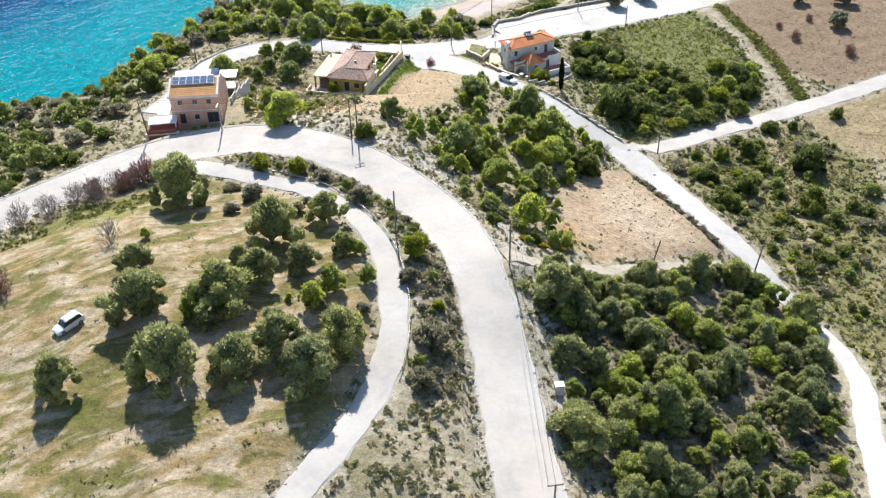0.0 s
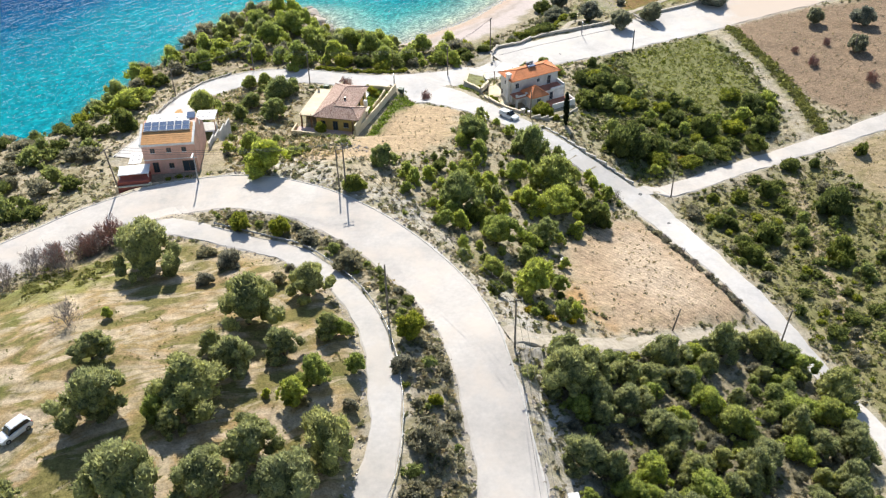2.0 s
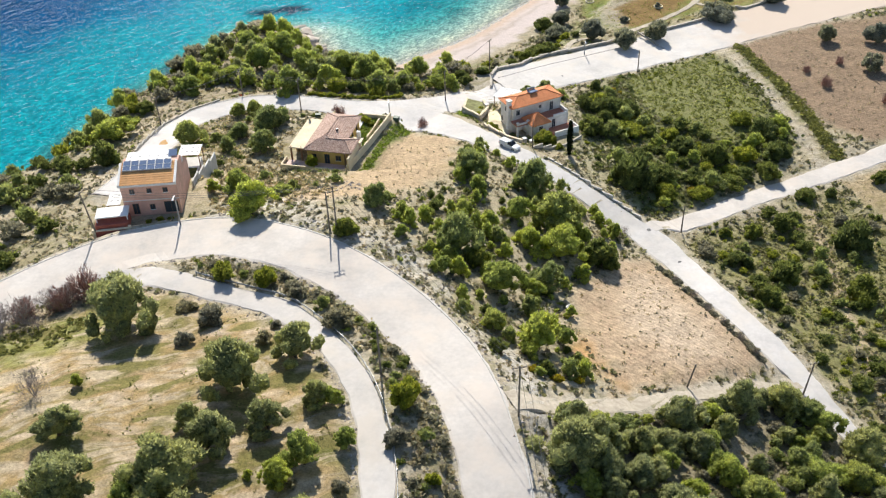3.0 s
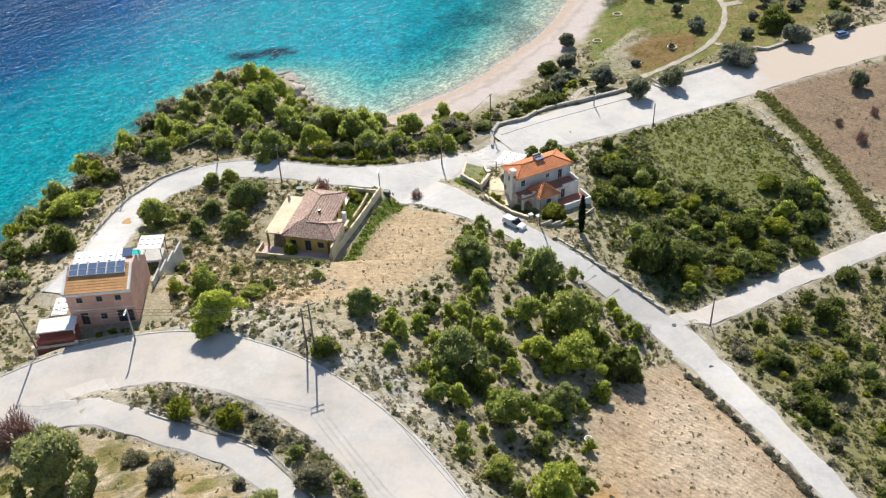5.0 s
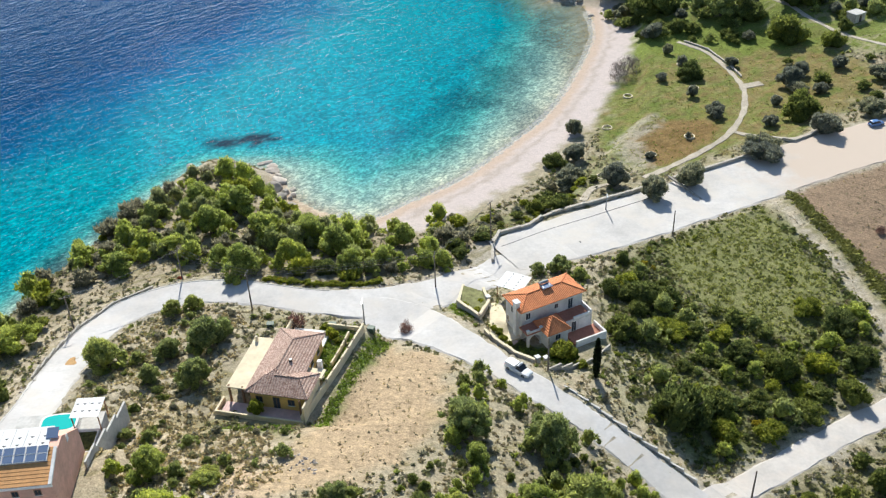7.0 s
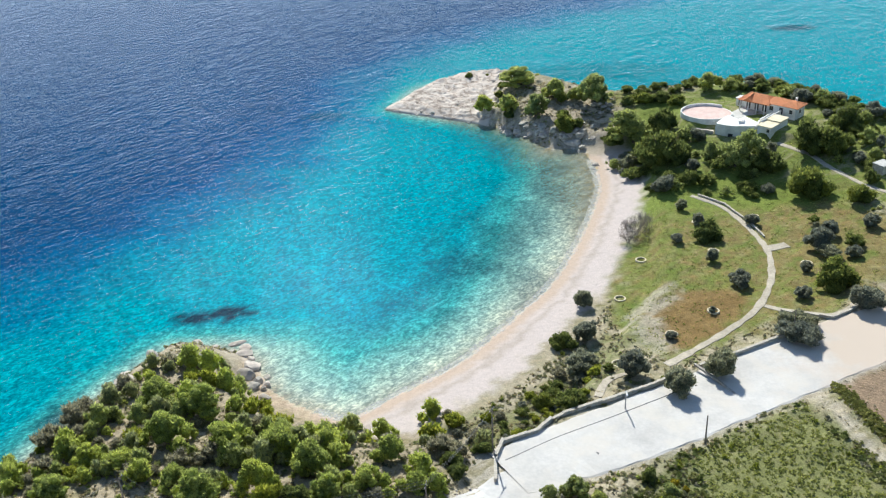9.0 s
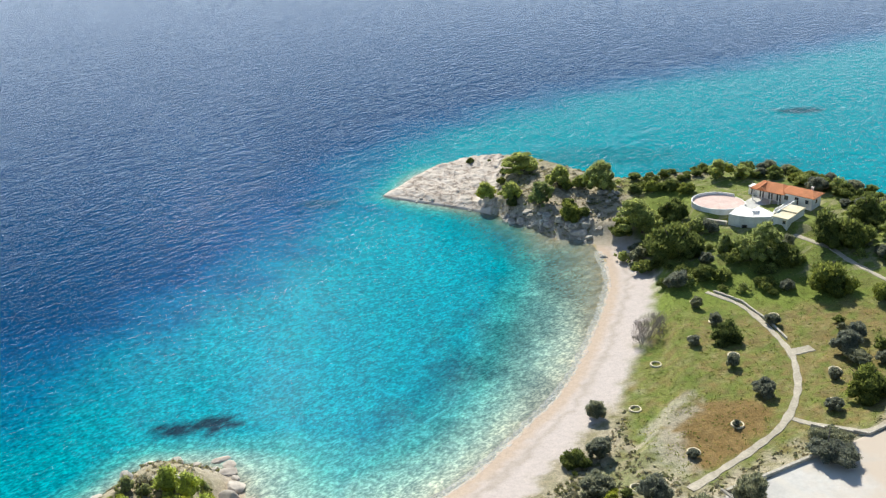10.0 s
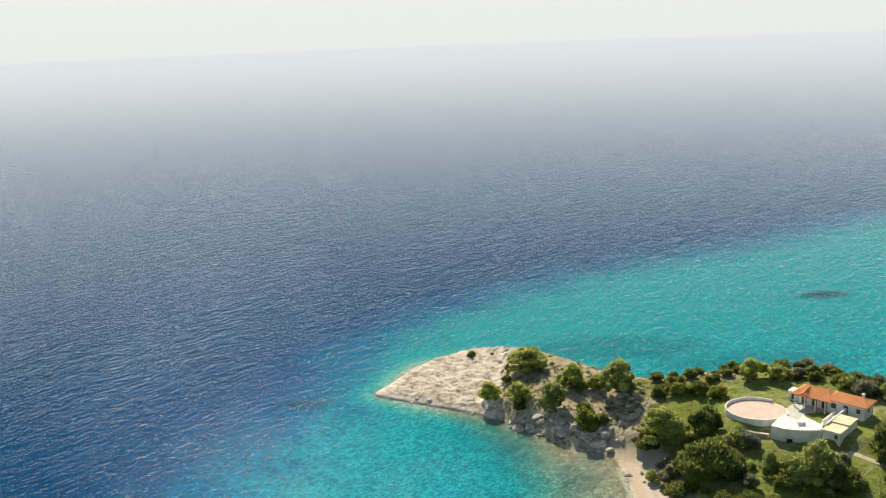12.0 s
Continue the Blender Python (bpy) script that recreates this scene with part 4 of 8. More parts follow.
def leafed(name, rng, mat, centres, radii, sprays, size, squash, lean, fine):
    """Leafy clumps with small sprays standing out of them all over, so that the outline is fringed."""
    pick = rng.choice(len(radii), sprays, p=radii**2 / (radii**2).sum())
    way = rng.normal(size=(sprays, 3))
    way /= np.linalg.norm(way, axis=1)[:, None]
    way[:, 2] = np.where(way[:, 2] < -0.35, -way[:, 2], way[:, 2])
    pos = centres[pick] + way * [1, 1, squash] * (radii[pick] * rng.uniform(0.78, 1.1, sprays))[:, None]
    deep = np.zeros(sprays, bool)
    for c, r in zip(centres, radii):
        deep |= np.linalg.norm((pos - c) / [1, 1, squash], axis=1) < r * 0.74
    pos, way = pos[~deep], way[~deep]
    tip = way * 0.8 + [0, 0, lean] + rng.normal(scale=0.45, size=way.shape)
    tip /= np.linalg.norm(tip, axis=1)[:, None]
    side = np.cross(tip, rng.normal(size=tip.shape))
    side /= np.linalg.norm(side, axis=1)[:, None]
    s = (size * rng.uniform(0.6, 1.5, len(pos)))[:, None]
    tri = np.stack([pos + tip * s * 1.5, pos - tip * s * 0.5 + side * s * 0.55, pos - tip * s * 0.5 - side * s * 0.55], 1)
    verts = list(map(tuple, tri.reshape(-1, 3)))
    faces = [(3 * i, 3 * i + 1, 3 * i + 2) for i in range(len(pos))]
    for c, r in zip(centres, radii):
        clump(rng, verts, faces, c, r * 0.86, squash, fine + 1 if r > 0.45 else fine if r > 0.19 else 1)
    me = mesh_of(name, verts, faces, mat)
    me.polygons.foreach_set("use_smooth", [False] * len(pos) + [True] * (len(faces) - len(pos)))
    return me


def twiggy_mesh(name, seed, mat, sprays=1100, thick=0.018):
    """A leafless crown of unit radius: only fine twigs, standing out from its middle."""
    rng = np.random.RandomState(seed)
    way = rng.normal(size=(sprays, 3))
    way /= np.linalg.norm(way, axis=1)[:, None]
    way[:, 2] = np.abs(way[:, 2])
    lump = 0.75 + 0.25 * np.sin(5 * way[:, 0] + seed) * np.sin(4 * way[:, 1] + 2)
    pos = way * (lump * rng.uniform(0.25, 1.0, sprays) ** 0.6)[:, None] * [0.95, 0.95, 1.25] + [0, 0, 0.1]
    tip = way * 0.7 + [0, 0, 0.5] + rng.normal(scale=0.4, size=way.shape)
    tip /= np.linalg.norm(tip, axis=1)[:, None]
    side = np.cross(tip, rng.normal(size=tip.shape))
    side /= np.linalg.norm(side, axis=1)[:, None]
    s = rng.uniform(0.07, 0.16, (sprays, 1))
    tri = np.stack([pos + tip * s, pos - tip * s + side * thick, pos - tip * s - side * thick], 1)
    return mesh_of(name, tri.reshape(-1, 3), np.arange(3 * sprays).reshape(-1, 3), mat)


def crown_mesh(name, seed, mat, lobes, sprays, size, flat=0.8, spread=0.6, fine=2):
    """A broadleaf crown of unit radius: leafy clumps heaped round its middle."""
    rng = np.random.RandomState(seed)
    centres = rng.normal(size=(lobes, 3))
    centres /= np.linalg.norm(centres, axis=1)[:, None]
    centres *= spread * rng.uniform(0.75, 1.12, (lobes, 1))
    centres[:, 2] = (np.abs(centres[:, 2]) * 0.95 - 0.2) * flat
    radii = rng.uniform(0.14, 0.32, lobes)
    return leafed(name, rng, mat, np.vstack([centres, [(0, 0, 0)]]), np.r_[radii, spread * 0.86], sprays, size, 0.9 * flat, 0.35, fine)


def pine_mesh(name, seed, mat, puffs, sprays, size, tall=1.4, fine=2):
    """A pine's crown about one unit in radius: small needle puffs all over an uneven dome, some boughs standing out."""
    rng = np.random.RandomState(seed)
    u = np.sort(rng.uniform(0, 1, puffs))
    turn = rng.uniform(0, 6.283, puffs)
    lobes, phase = rng.uniform(2, 4), rng.uniform(0, 6.283)
    girth = 1 + 0.24 * np.sin(lobes * turn + phase + 2.5 * u) + rng.normal(scale=0.13, size=puffs)
    wide = 0.78 * np.cos(np.clip(u * 1.12 - 0.12, 0, 1) * np.pi / 2) ** 0.62 * girth
    wide = np.where(u < 0.12, wide * 0.9, wide)
    drift = rng.normal(scale=0.22, size=2)
    top = -0.28 + tall
    centres = np.c_[wide * np.cos(turn) + drift[0] * u, wide * np.sin(turn) + drift[1] * u, -0.28 + u * (top + 0.1) + rng.normal(scale=0.06, size=puffs)]
    radii = rng.uniform(0.12, 0.30, puffs)
    heart = [(0, 0, 0.05 + 0.1 * tall), (drift[0] * 0.6, drift[1] * 0.6, 0.46 * tall)]
    return leafed(name, rng, mat, np.vstack([centres, heart]), np.r_[radii, 0.62, 0.46], sprays, size, 0.85, 0.55, fine)


def trunk_mesh(name, seed, height, radius, limbs, mat=None):
    """A tapered leaning trunk with limbs, of unit crown radius."""
    rng = random.Random(seed)
    bm = bmesh.new()
    p, r = Vector((0, 0, -0.25)), radius
    for k in range(3):
        q = p + Vector((rng.uniform(-0.08, 0.08), rng.uniform(-0.08, 0.08), (height + 0.25) / 3))
        tube(bm, p, q, r, r * 0.8)
        p, r = q, r * 0.8
    for k in range(limbs):
        a = k * 2 * math.pi / limbs + rng.uniform(-0.4, 0.4)
        q = p + Vector((math.cos(a) * 0.45, math.sin(a) * 0.45, rng.uniform(0.2, 0.5)))
        tube(bm, p - Vector((0, 0, rng.uniform(0, 0.25))), q, r * 0.7, r * 0.25, 5)
    return finish(bm, name, mat or BARK)


def twig_mesh(name, seed, mat, stems=10):
    """A leafless shrub of unit radius: forked stems."""
    rng = random.Random(seed)
    bm = bmesh.new()

    def grow(p, way, length, r, depth):
        q = p + way * length
        tube(bm, p, q, r, r * 0.65, 4)
        if depth:
            for _ in range(3):
                w = (way + Vector((rng.uniform(-0.8, 0.8), rng.uniform(-0.8, 0.8), rng.uniform(-0.2, 0.6)))).normalized()
                grow(q, w, length * rng.uniform(0.6, 0.8), r * 0.6, depth - 1)

    for k in range(stems):
        a = rng.uniform(0, 6.28)
        grow(Vector((0, 0, -0.1)), Vector((math.cos(a) * 0.6, math.sin(a) * 0.6, rng.uniform(0.9, 1.8))).normalized(), 0.42, 0.018, 3)
    return finish(bm, name, mat)


KINDS = {
    # kind: name, label, category, trunk height, crowns
    "pine": ("pine_tree", "bushy green Aleppo pine on the dry slope", "tree", 0.32, [pine_mesh("crown", 100 + k, PINE, 38 + 3 * k, 2900, 0.048, 1.0 + 0.13 * k) for k in range(6)]),
    "old": ("pine_tree", "tall grey-green pine with a rugged crown", "tree", 0.34, [pine_mesh("crown", 170 + k, OLDPINE, 40 + 3 * k, 2900, 0.048, 1.15 + 0.12 * k) for k in range(5)]),
    "young": ("pine_tree", "bright yellow-green young pine on the slope", "tree", 0.3, [pine_mesh("crown", 150 + k, YOUNG, 36 + 3 * k, 2700, 0.048, 1.1 + 0.15 * k) for k in range(4)]),
    "shrub": ("shrub", "dense rounded dark evergreen shrub", "shrub", 0.12, [crown_mesh("crown", 200 + k, SHRUB, 17, 1500, 0.055, 0.85, 0.66) for k in range(5)]),
    "olive": ("olive_tree", "grey-green olive tree with an airy crown", "tree", 0.36, [crown_mesh("crown", 300 + k, OLIVE, 20, 2600, 0.055, 1.05, 0.74) for k in range(4)]),
    "grey": ("shrub", "grey dusty half-dry shrub on poor soil", "shrub", 0.12, [crown_mesh("crown", 400 + k, GREYLEAF, 14, 1600, 0.06, 0.75, 0.7) for k in range(3)]),
    "broom": ("shrub", "broom shrub with bright yellow flowers", "shrub", 0.12, [crown_mesh("crown", 600, BROOM, 12, 1300, 0.06, 0.8, 0.7)]),
    "bloom": ("shrub", "shrub with red flowers beside the coastal road", "shrub", 0.15, [crown_mesh("crown", 610, BLOOM, 11, 1300, 0.06, 0.9, 0.7)]),
    "lime": ("shrub", "bright yellow-green leafy shrub", "shrub", 0.22, [crown_mesh("crown", 500 + k, LIME, 15, 1600, 0.055, 0.9, 0.68) for k in range(3)]),
}
PROTOTYPES = {}
for kind, (name, label, category, lift, crowns) in KINDS.items():
    PROTOTYPES[kind] = []
    for k, me in enumerate(crowns):
        tree = thing(name, pose(0, 0, -60 - 8 * k), label, category)
        trunk = part("trunk", trunk_mesh("trunk", 10 * k + len(name), lift + 0.3, 0.09 if kind in ("pine", "old", "young", "olive") else 0.06, 5), None, tree)
        crown = part("crown", me, None, tree)
        crown.location.z = lift + 0.2
        PROTOTYPES[kind].append(tree)
used = {}
plant_rng = random.Random(77)
COUNTS, JOINED = {}, {}
MOST = {"shrub": 270, "pine_tree": 250, "olive_tree": 100}
FAR_CROWNS = {"pine": (PINE, 0.95), "old": (OLDPINE, 0.95), "young": (YOUNG, 0.95), "shrub": (SHRUB, 0.8), "olive": (OLIVE, 0.85), "grey": (GREYLEAF, 0.75), "lime": (LIME, 0.9), "broom": (BROOM, 0.8), "bloom": (BLOOM, 0.9)}
SIMPLE = {kind: [pine_mesh("thicket", 700 + k, mat, 20, 420, 0.075, 1.1, 1) if kind in ("pine", "old", "young") else crown_mesh("thicket", 700 + 10 * i + k, mat, 10, 380, 0.08, flat, 0.64, 1) for k in range(3)] for i, (kind, (mat, flat)) in enumerate(FAR_CROWNS.items())}


TOPS = {kind: [KINDS[kind][3] + 0.2 + max(v.co.z for v in me.vertices) for me in KINDS[kind][4]] for kind in KINDS}


def plant(kind, x, y, r, group="", tall=1.0, h=0.0):
    """Sets a plant on the ground, h metres high where that is known; the first of each shape is the prototype itself."""
    k = plant_rng.randrange(len(PROTOTYPES[kind]))
    name = KINDS[kind][0]
    COUNTS[name] = COUNTS.get(name, 0) + 1
    if COUNTS[name] > MOST[name] and (kind, k) in used:
        JOINED.setdefault(kind, []).append((x, y, r * 1.08, tall, plant_rng.uniform(0, 6.28)))
        return None
    proto = PROTOTYPES[kind][k]
    s = r * 1.06
    m = pose(x, y, on_ground(x, y) - 0.05, plant_rng.uniform(-6, 6), plant_rng.uniform(-6, 6), plant_rng.uniform(0, 360))
    high = h / TOPS[kind][k] if h else s * tall * (plant_rng.uniform(0.75, 1.3) if kind in ("pine", "old", "young") else plant_rng.uniform(0.85, 1.15))
    size = (s * plant_rng.uniform(0.84, 1.2), s * plant_rng.uniform(0.84, 1.2), high)
    if (kind, k) in used:
        ob = copy_thing(proto, m)
    else:
        used[kind, k] = ob = proto
        ob.matrix_basis = m
    ob.scale = size
    return tagged(ob, group=group or "plants of the slope")


# Plants seen singly: x, y, radius, height.
MEADOW_PINES = [(-46.8, 137.0, 4.2, 9.6), (-28.2, 121.5, 3.9, 8.9), (-20.8, 129.2, 2.5, 5.8), (-17.2, 119.8, 1.9, 4.3), (-22.7, 114.9, 2.3, 5.3), (-29.0, 110.9, 2.8, 6.2), (-32.0, 114.5, 1.7, 3.8), (-32.0, 104.2, 4.2, 7.9), (-47.2, 112.1, 2.5, 5.0), (-44.2, 101.2, 4.1, 8.4), (-33.9, 99.4, 1.7, 3.8), (-36.7, 88.6, 4.3, 9.8), (-23.8, 96.3, 3.1, 7.1), (-14.9, 96.8, 3.6, 8.3), (-27.8, 89.6, 3.1, 7.1), (-18.5, 89.7, 4.3, 8.3), (-49.8, 85.8, 2.9, 6.6)]
MEADOW_YOUNG = [(-17.3, 108.7, 2.2, 5.0), (-20.2, 105.2, 1.8, 4.5), (-36.2, 101.4, 1.8, 4.5), (-12.9, 112.2, 1.5, 3.6), (-15.0, 119.5, 1.3, 3.1), (-23.6, 106.3, 0.6, 1.6), (-48.5, 122.6, 0.8, 2.1)]
MEADOW_SHRUBS = [(-37.3, 133.2, 1.4, 2.0), (-39.1, 142.0, 1.6, 1.5), (-34.7, 138.8, 2.2, 3.2), (-26.0, 132.8, 1.5, 2.2), (-24.9, 137.3, 0.9, 1.3), (-12.9, 105.1, 1.2, 1.7), (-18.7, 105.2, 1.0, 1.4)]
MEDIAN_LIME = [(-5.6, 119.8, 2.5, 4.5), (-2.1, 107.2, 1.0, 1.8), (-35.0, 150.3, 2.0, 3.6), (-28.4, 148.4, 2.0, 3.6)]
MEDIAN_SHRUBS = [(-6.5, 112.5, 1.8, 2.6), (-15.8, 137.3, 2.2, 3.2), (-2.9, 99.4, 2.8, 4.1), (-4.2, 91.5, 2.0, 2.9), (-43.2, 153.9, 1.5, 2.2), (-22.9, 144.8, 1.6, 2.3), (-25.5, 150.0, 0.8, 1.2)]
SLOPE_PINES = [(4.5, 194.5, 3.3, 6.9), (16.7, 191.9, 3.8, 7.9), (20.1, 179.0, 4.2, 8.7), (1.9, 163.5, 3.7, 7.8), (-12.5, 173.0, 2.2, 4.6), (-10.7, 176.4, 1.2, 2.5), (6.5, 142.0, 2.0, 3.7), (26.3, 199.5, 1.5, 3.2), (16.3, 159.3, 2.5, 5.2)]
SLOPE_YOUNG = [(-38.7, 183.1, 2.8, 5.4), (-33.7, 170.0, 3.9, 7.2), (5.8, 186.6, 2.1, 4.4), (14.3, 170.7, 2.3, 4.8), (19.8, 169.3, 4.2, 6.5), (13.1, 179.1, 2.6, 5.5), (31.6, 192.0, 1.4, 2.9), (8.2, 153.7, 3.2, 6.5), (14.3, 156.0, 1.7, 3.6), (12.9, 138.3, 3.3, 6.9), (19.7, 151.7, 1.1, 2.3), (0.1, 159.7, 1.5, 3.1), (-7.7, 164.3, 1.2, 2.5), (-8.0, 174.0, 0.9, 1.9), (-43.7, 182.9, 1.3, 2.7), (7.3, 174.0, 1.6, 3.4), (9.9, 165.1, 1.5, 3.2), (23.3, 164.1, 1.7, 3.6)]
SLOPE_SHRUBS = [(26.6, 170.4, 3.7, 5.4), (28.9, 169.4, 2.2, 3.2), (5.0, 160.9, 2.5, 3.6), (-16.9, 161.8, 2.6, 3.8), (-6.6, 149.3, 1.5, 2.2), (-10.6, 153.3, 1.1, 1.6), (16.2, 147.7, 1.1, 1.6), (6.8, 134.3, 1.8, 2.6)]
WEST_PINES = [(-38.6, 218.1, 3.6, 6.5), (-38.7, 207.4, 2.7, 5.2), (-56.1, 216.6, 3.3, 6.4), (-46.6, 210.2, 1.9, 4.0), (-45.8, 217.2, 2.0, 4.2), (-51.0, 216.2, 1.2, 2.5), (-49.0, 232.7, 1.7, 3.6), (-45.3, 234.5, 1.7, 3.6), (-35.2, 182.5, 1.2, 2.5), (-30.6, 180.5, 2.3, 2.3)]
COAST_PINES = [(-19.9, 256.1, 3.5, 7.4), (-27.6, 262.8, 3.8, 6.8), (-39.1, 247.2, 3.6, 7.6), (-29.0, 251.9, 3.0, 6.3), (-17.1, 247.9, 2.8, 5.9), (-7.1, 259.8, 2.6, 5.5), (-76.6, 225.1, 4.8, 5.2), (-55.3, 261.3, 4.0, 4.2), (-65.4, 253.5, 3.4, 5.1), (-62.1, 263.2, 3.3, 4.7), (-48.9, 268.8, 3.9, 7.5), (-45.2, 278.0, 4.0, 7.0), (-36.4, 264.6, 4.1, 7.2), (-54.4, 283.3, 3.6, 5.9), (-11.2, 250.6, 2.6, 4.7), (-2.7, 250.0, 2.9, 3.8), (-44.8, 254.3, 2.9, 4.6)]
COAST_DARK = [(-72.7, 208.9, 4.1, 5.9), (-67.6, 198.3, 2.8, 3.6), (-74.9, 232.0, 2.9, 3.4), (-21.9, 247.8, 3.1, 3.4), (-73.4, 241.4, 2.8, 3.1)]
ROAD_OLIVES = [(36.7, 325.8, 2.4, 4.6), (35.3, 310.4, 2.7, 5.1), (31.8, 295.8, 3.5, 6.0), (41.4, 288.6, 3.5, 6.3), (49.3, 281.6, 4.1, 6.0), (59.7, 287.8, 3.9, 6.3), (79.2, 299.4, 4.6, 4.6), (98.4, 310.4, 3.7, 6.0), (114.0, 320.6, 4.6, 4.5)]
BEACH_SHRUB = [(29.4, 308.3, 3.8, 3.8), (27.7, 278.8, 3.8, 3.7), (101.0, 320.3, 4.2, 5.5), (22.9, 285.4, 3.1, 3.1)]
VILLA_SHRUBS = [(38.1, 254.2, 2.0, 2.9), (33.3, 241.6, 2.6, 3.8), (39.4, 239.6, 4.8, 5.0), (33.4, 227.5, 4.3, 4.5), (44.1, 240.1, 2.9, 3.2), (39.5, 205.6, 5.4, 7.8), (60.8, 219.6, 3.8, 5.5), (75.0, 233.7, 4.5, 4.2), (76.1, 223.5, 3.8, 4.3), (71.1, 214.4, 3.7, 4.1), (61.9, 210.1, 3.6, 2.7), (46.0, 209.3, 3.4, 4.3), (53.8, 223.4, 3.3, 4.0)]
VILLA_LIME = [(42.4, 229.0, 4.1, 3.1), (70.5, 238.0, 3.2, 2.8), (42.6, 211.2, 2.7, 3.2), (53.7, 204.5, 3.1, 2.7), (67.7, 221.5, 3.0, 3.4), (46.2, 203.8, 2.6, 3.1)]
EAST_SHRUBS = [(63.4, 175.2, 3.5, 5.1), (55.6, 190.7, 1.6, 2.3), (57.1, 179.6, 1.9, 2.8), (57.6, 167.1, 3.2, 3.8), (68.3, 194.0, 2.8, 4.1), (61.6, 191.1, 2.3, 3.3), (77.3, 206.2, 3.0, 2.9), (83.0, 207.1, 1.7, 2.5), (81.2, 188.2, 4.6, 6.7), (76.5, 170.9, 3.9, 5.7), (54.4, 179.2, 1.8, 2.6), (95.1, 212.4, 2.0, 2.9)]
TRACK_PINES = [(15.4, 114.1, 4.6, 7.9), (32.3, 125.8, 2.7, 6.0), (39.5, 131.1, 1.4, 3.1), (46.6, 135.2, 1.3, 2.9), (50.7, 134.7, 2.7, 6.0), (20.2, 108.9, 1.9, 4.4), (27.2, 109.7, 2.3, 5.1), (60.6, 126.1, 3.8, 6.7), (16.9, 100.8, 3.0, 5.5), (31.0, 102.0, 2.3, 5.1), (43.0, 108.1, 2.5, 4.9), (17.3, 86.2, 3.9, 6.6), (41.8, 93.0, 2.2, 4.8), (33.5, 121.3, 2.5, 4.3), (58.5, 116.9, 2.5, 4.5), (33.6, 93.6, 2.5, 4.8), (49.3, 97.3, 2.8, 5.9)]
TRACK_YOUNG = [(31.3, 111.9, 1.7, 3.6), (36.9, 116.4, 2.4, 5.0), (41.5, 114.6, 2.2, 4.0), (51.2, 120.6, 3.2, 4.0), (25.5, 102.3, 1.6, 3.4), (21.9, 96.9, 2.3, 3.9), (25.1, 96.4, 1.9, 4.0), (32.3, 97.5, 3.5, 5.9), (16.9, 94.9, 1.3, 2.7), (27.9, 117.2, 1.6, 3.4), (22.4, 86.7, 2.1, 4.1), (36.5, 89.3, 1.9, 4.0)]
HEADLAND_PINES = [(35.1, 478.8, 6.3, 7.4), (20.0, 467.1, 3.7, 7.2), (37.1, 452.3, 4.3, 8.4), (27.4, 460.6, 4.0, 7.8), (45.1, 464.6, 4.2, 7.7), (58.5, 453.6, 5.9, 11.5), (51.7, 460.2, 2.6, 5.1)]
HEADLAND_SHRUBS = [(47.0, 447.4, 2.7, 3.8), (46.2, 440.4, 4.8, 6.7), (15.7, 499.1, 2.0, 2.6), (22.6, 498.1, 1.1, 1.5), (27.0, 483.7, 1.5, 2.1), (26.0, 476.0, 1.9, 2.7), (48.0, 460.2, 2.4, 3.4), (28.6, 457.8, 2.8, 3.9), (51.4, 441.0, 2.7, 3.8)]
WOOD_PINES = [(67.5, 428.4, 7.7, 12.1), (87.1, 404.2, 2.7, 6.2), (93.6, 397.5, 5.6, 12.7), (99.4, 456.3, 4.1, 6.9), (106.0, 454.3, 3.5, 4.9)]
WOOD_SHRUBS = [(71.8, 406.7, 8.3, 11.0), (61.3, 428.8, 4.6, 5.3), (76.5, 404.5, 4.7, 7.8), (77.9, 428.2, 5.0, 7.2), (101.8, 393.4, 6.9, 7.1), (108.9, 378.4, 6.6, 8.7), (117.1, 402.1, 6.7, 10.7), (122.2, 397.6, 5.9, 9.7), (112.7, 402.9, 4.3, 5.6), (132.5, 413.9, 5.1, 8.4), (74.1, 354.5, 4.3, 5.5), (77.8, 390.6, 4.5, 4.5), (85.7, 332.9, 1.7, 2.8), (66.1, 388.9, 2.4, 3.1), (126.8, 378.4, 2.7, 4.5), (120.2, 368.9, 4.8, 5.0)]
SHORE_SHRUBS = [(117.3, 450.9, 3.0, 3.3), (124.5, 447.7, 4.4, 3.7), (129.0, 441.8, 4.3, 4.0), (133.1, 432.0, 4.2, 4.6), (138.5, 425.5, 3.8, 4.2), (75.2, 448.5, 4.0, 3.8), (81.2, 447.7, 4.0, 4.4), (85.7, 443.7, 3.4, 3.7), (69.1, 448.5, 2.8, 3.1), (111.8, 453.3, 2.4, 2.6)]
GARDEN_OLIVES = [(87.2, 355.3, 3.9, 6.6), (100.0, 344.8, 3.8, 6.2), (95.4, 310.6, 4.7, 5.7), (80.6, 304.0, 4.9, 4.2), (75.1, 328.3, 2.4, 4.1), (105.1, 401.5, 2.9, 4.9), (100.4, 339.4, 3.5, 3.2), (86.0, 415.8, 2.6, 4.4)]
GARDEN_DARK = [(96.5, 323.2, 5.5, 7.1)]
FIELD_OLIVES = [(105.6, 282.2, 2.9, 5.2), (118.5, 279.5, 3.4, 6.1), (111.6, 263.8, 2.8, 5.0)]
BEACH_EDGE = [(-1.5, 250.5, 1.9), (1.6, 252.6, 2.2), (4.6, 255.6, 2.4), (7.4, 259.2, 2.3), (9.4, 263.0, 2.2), (3.6, 259.4, 2.2)]
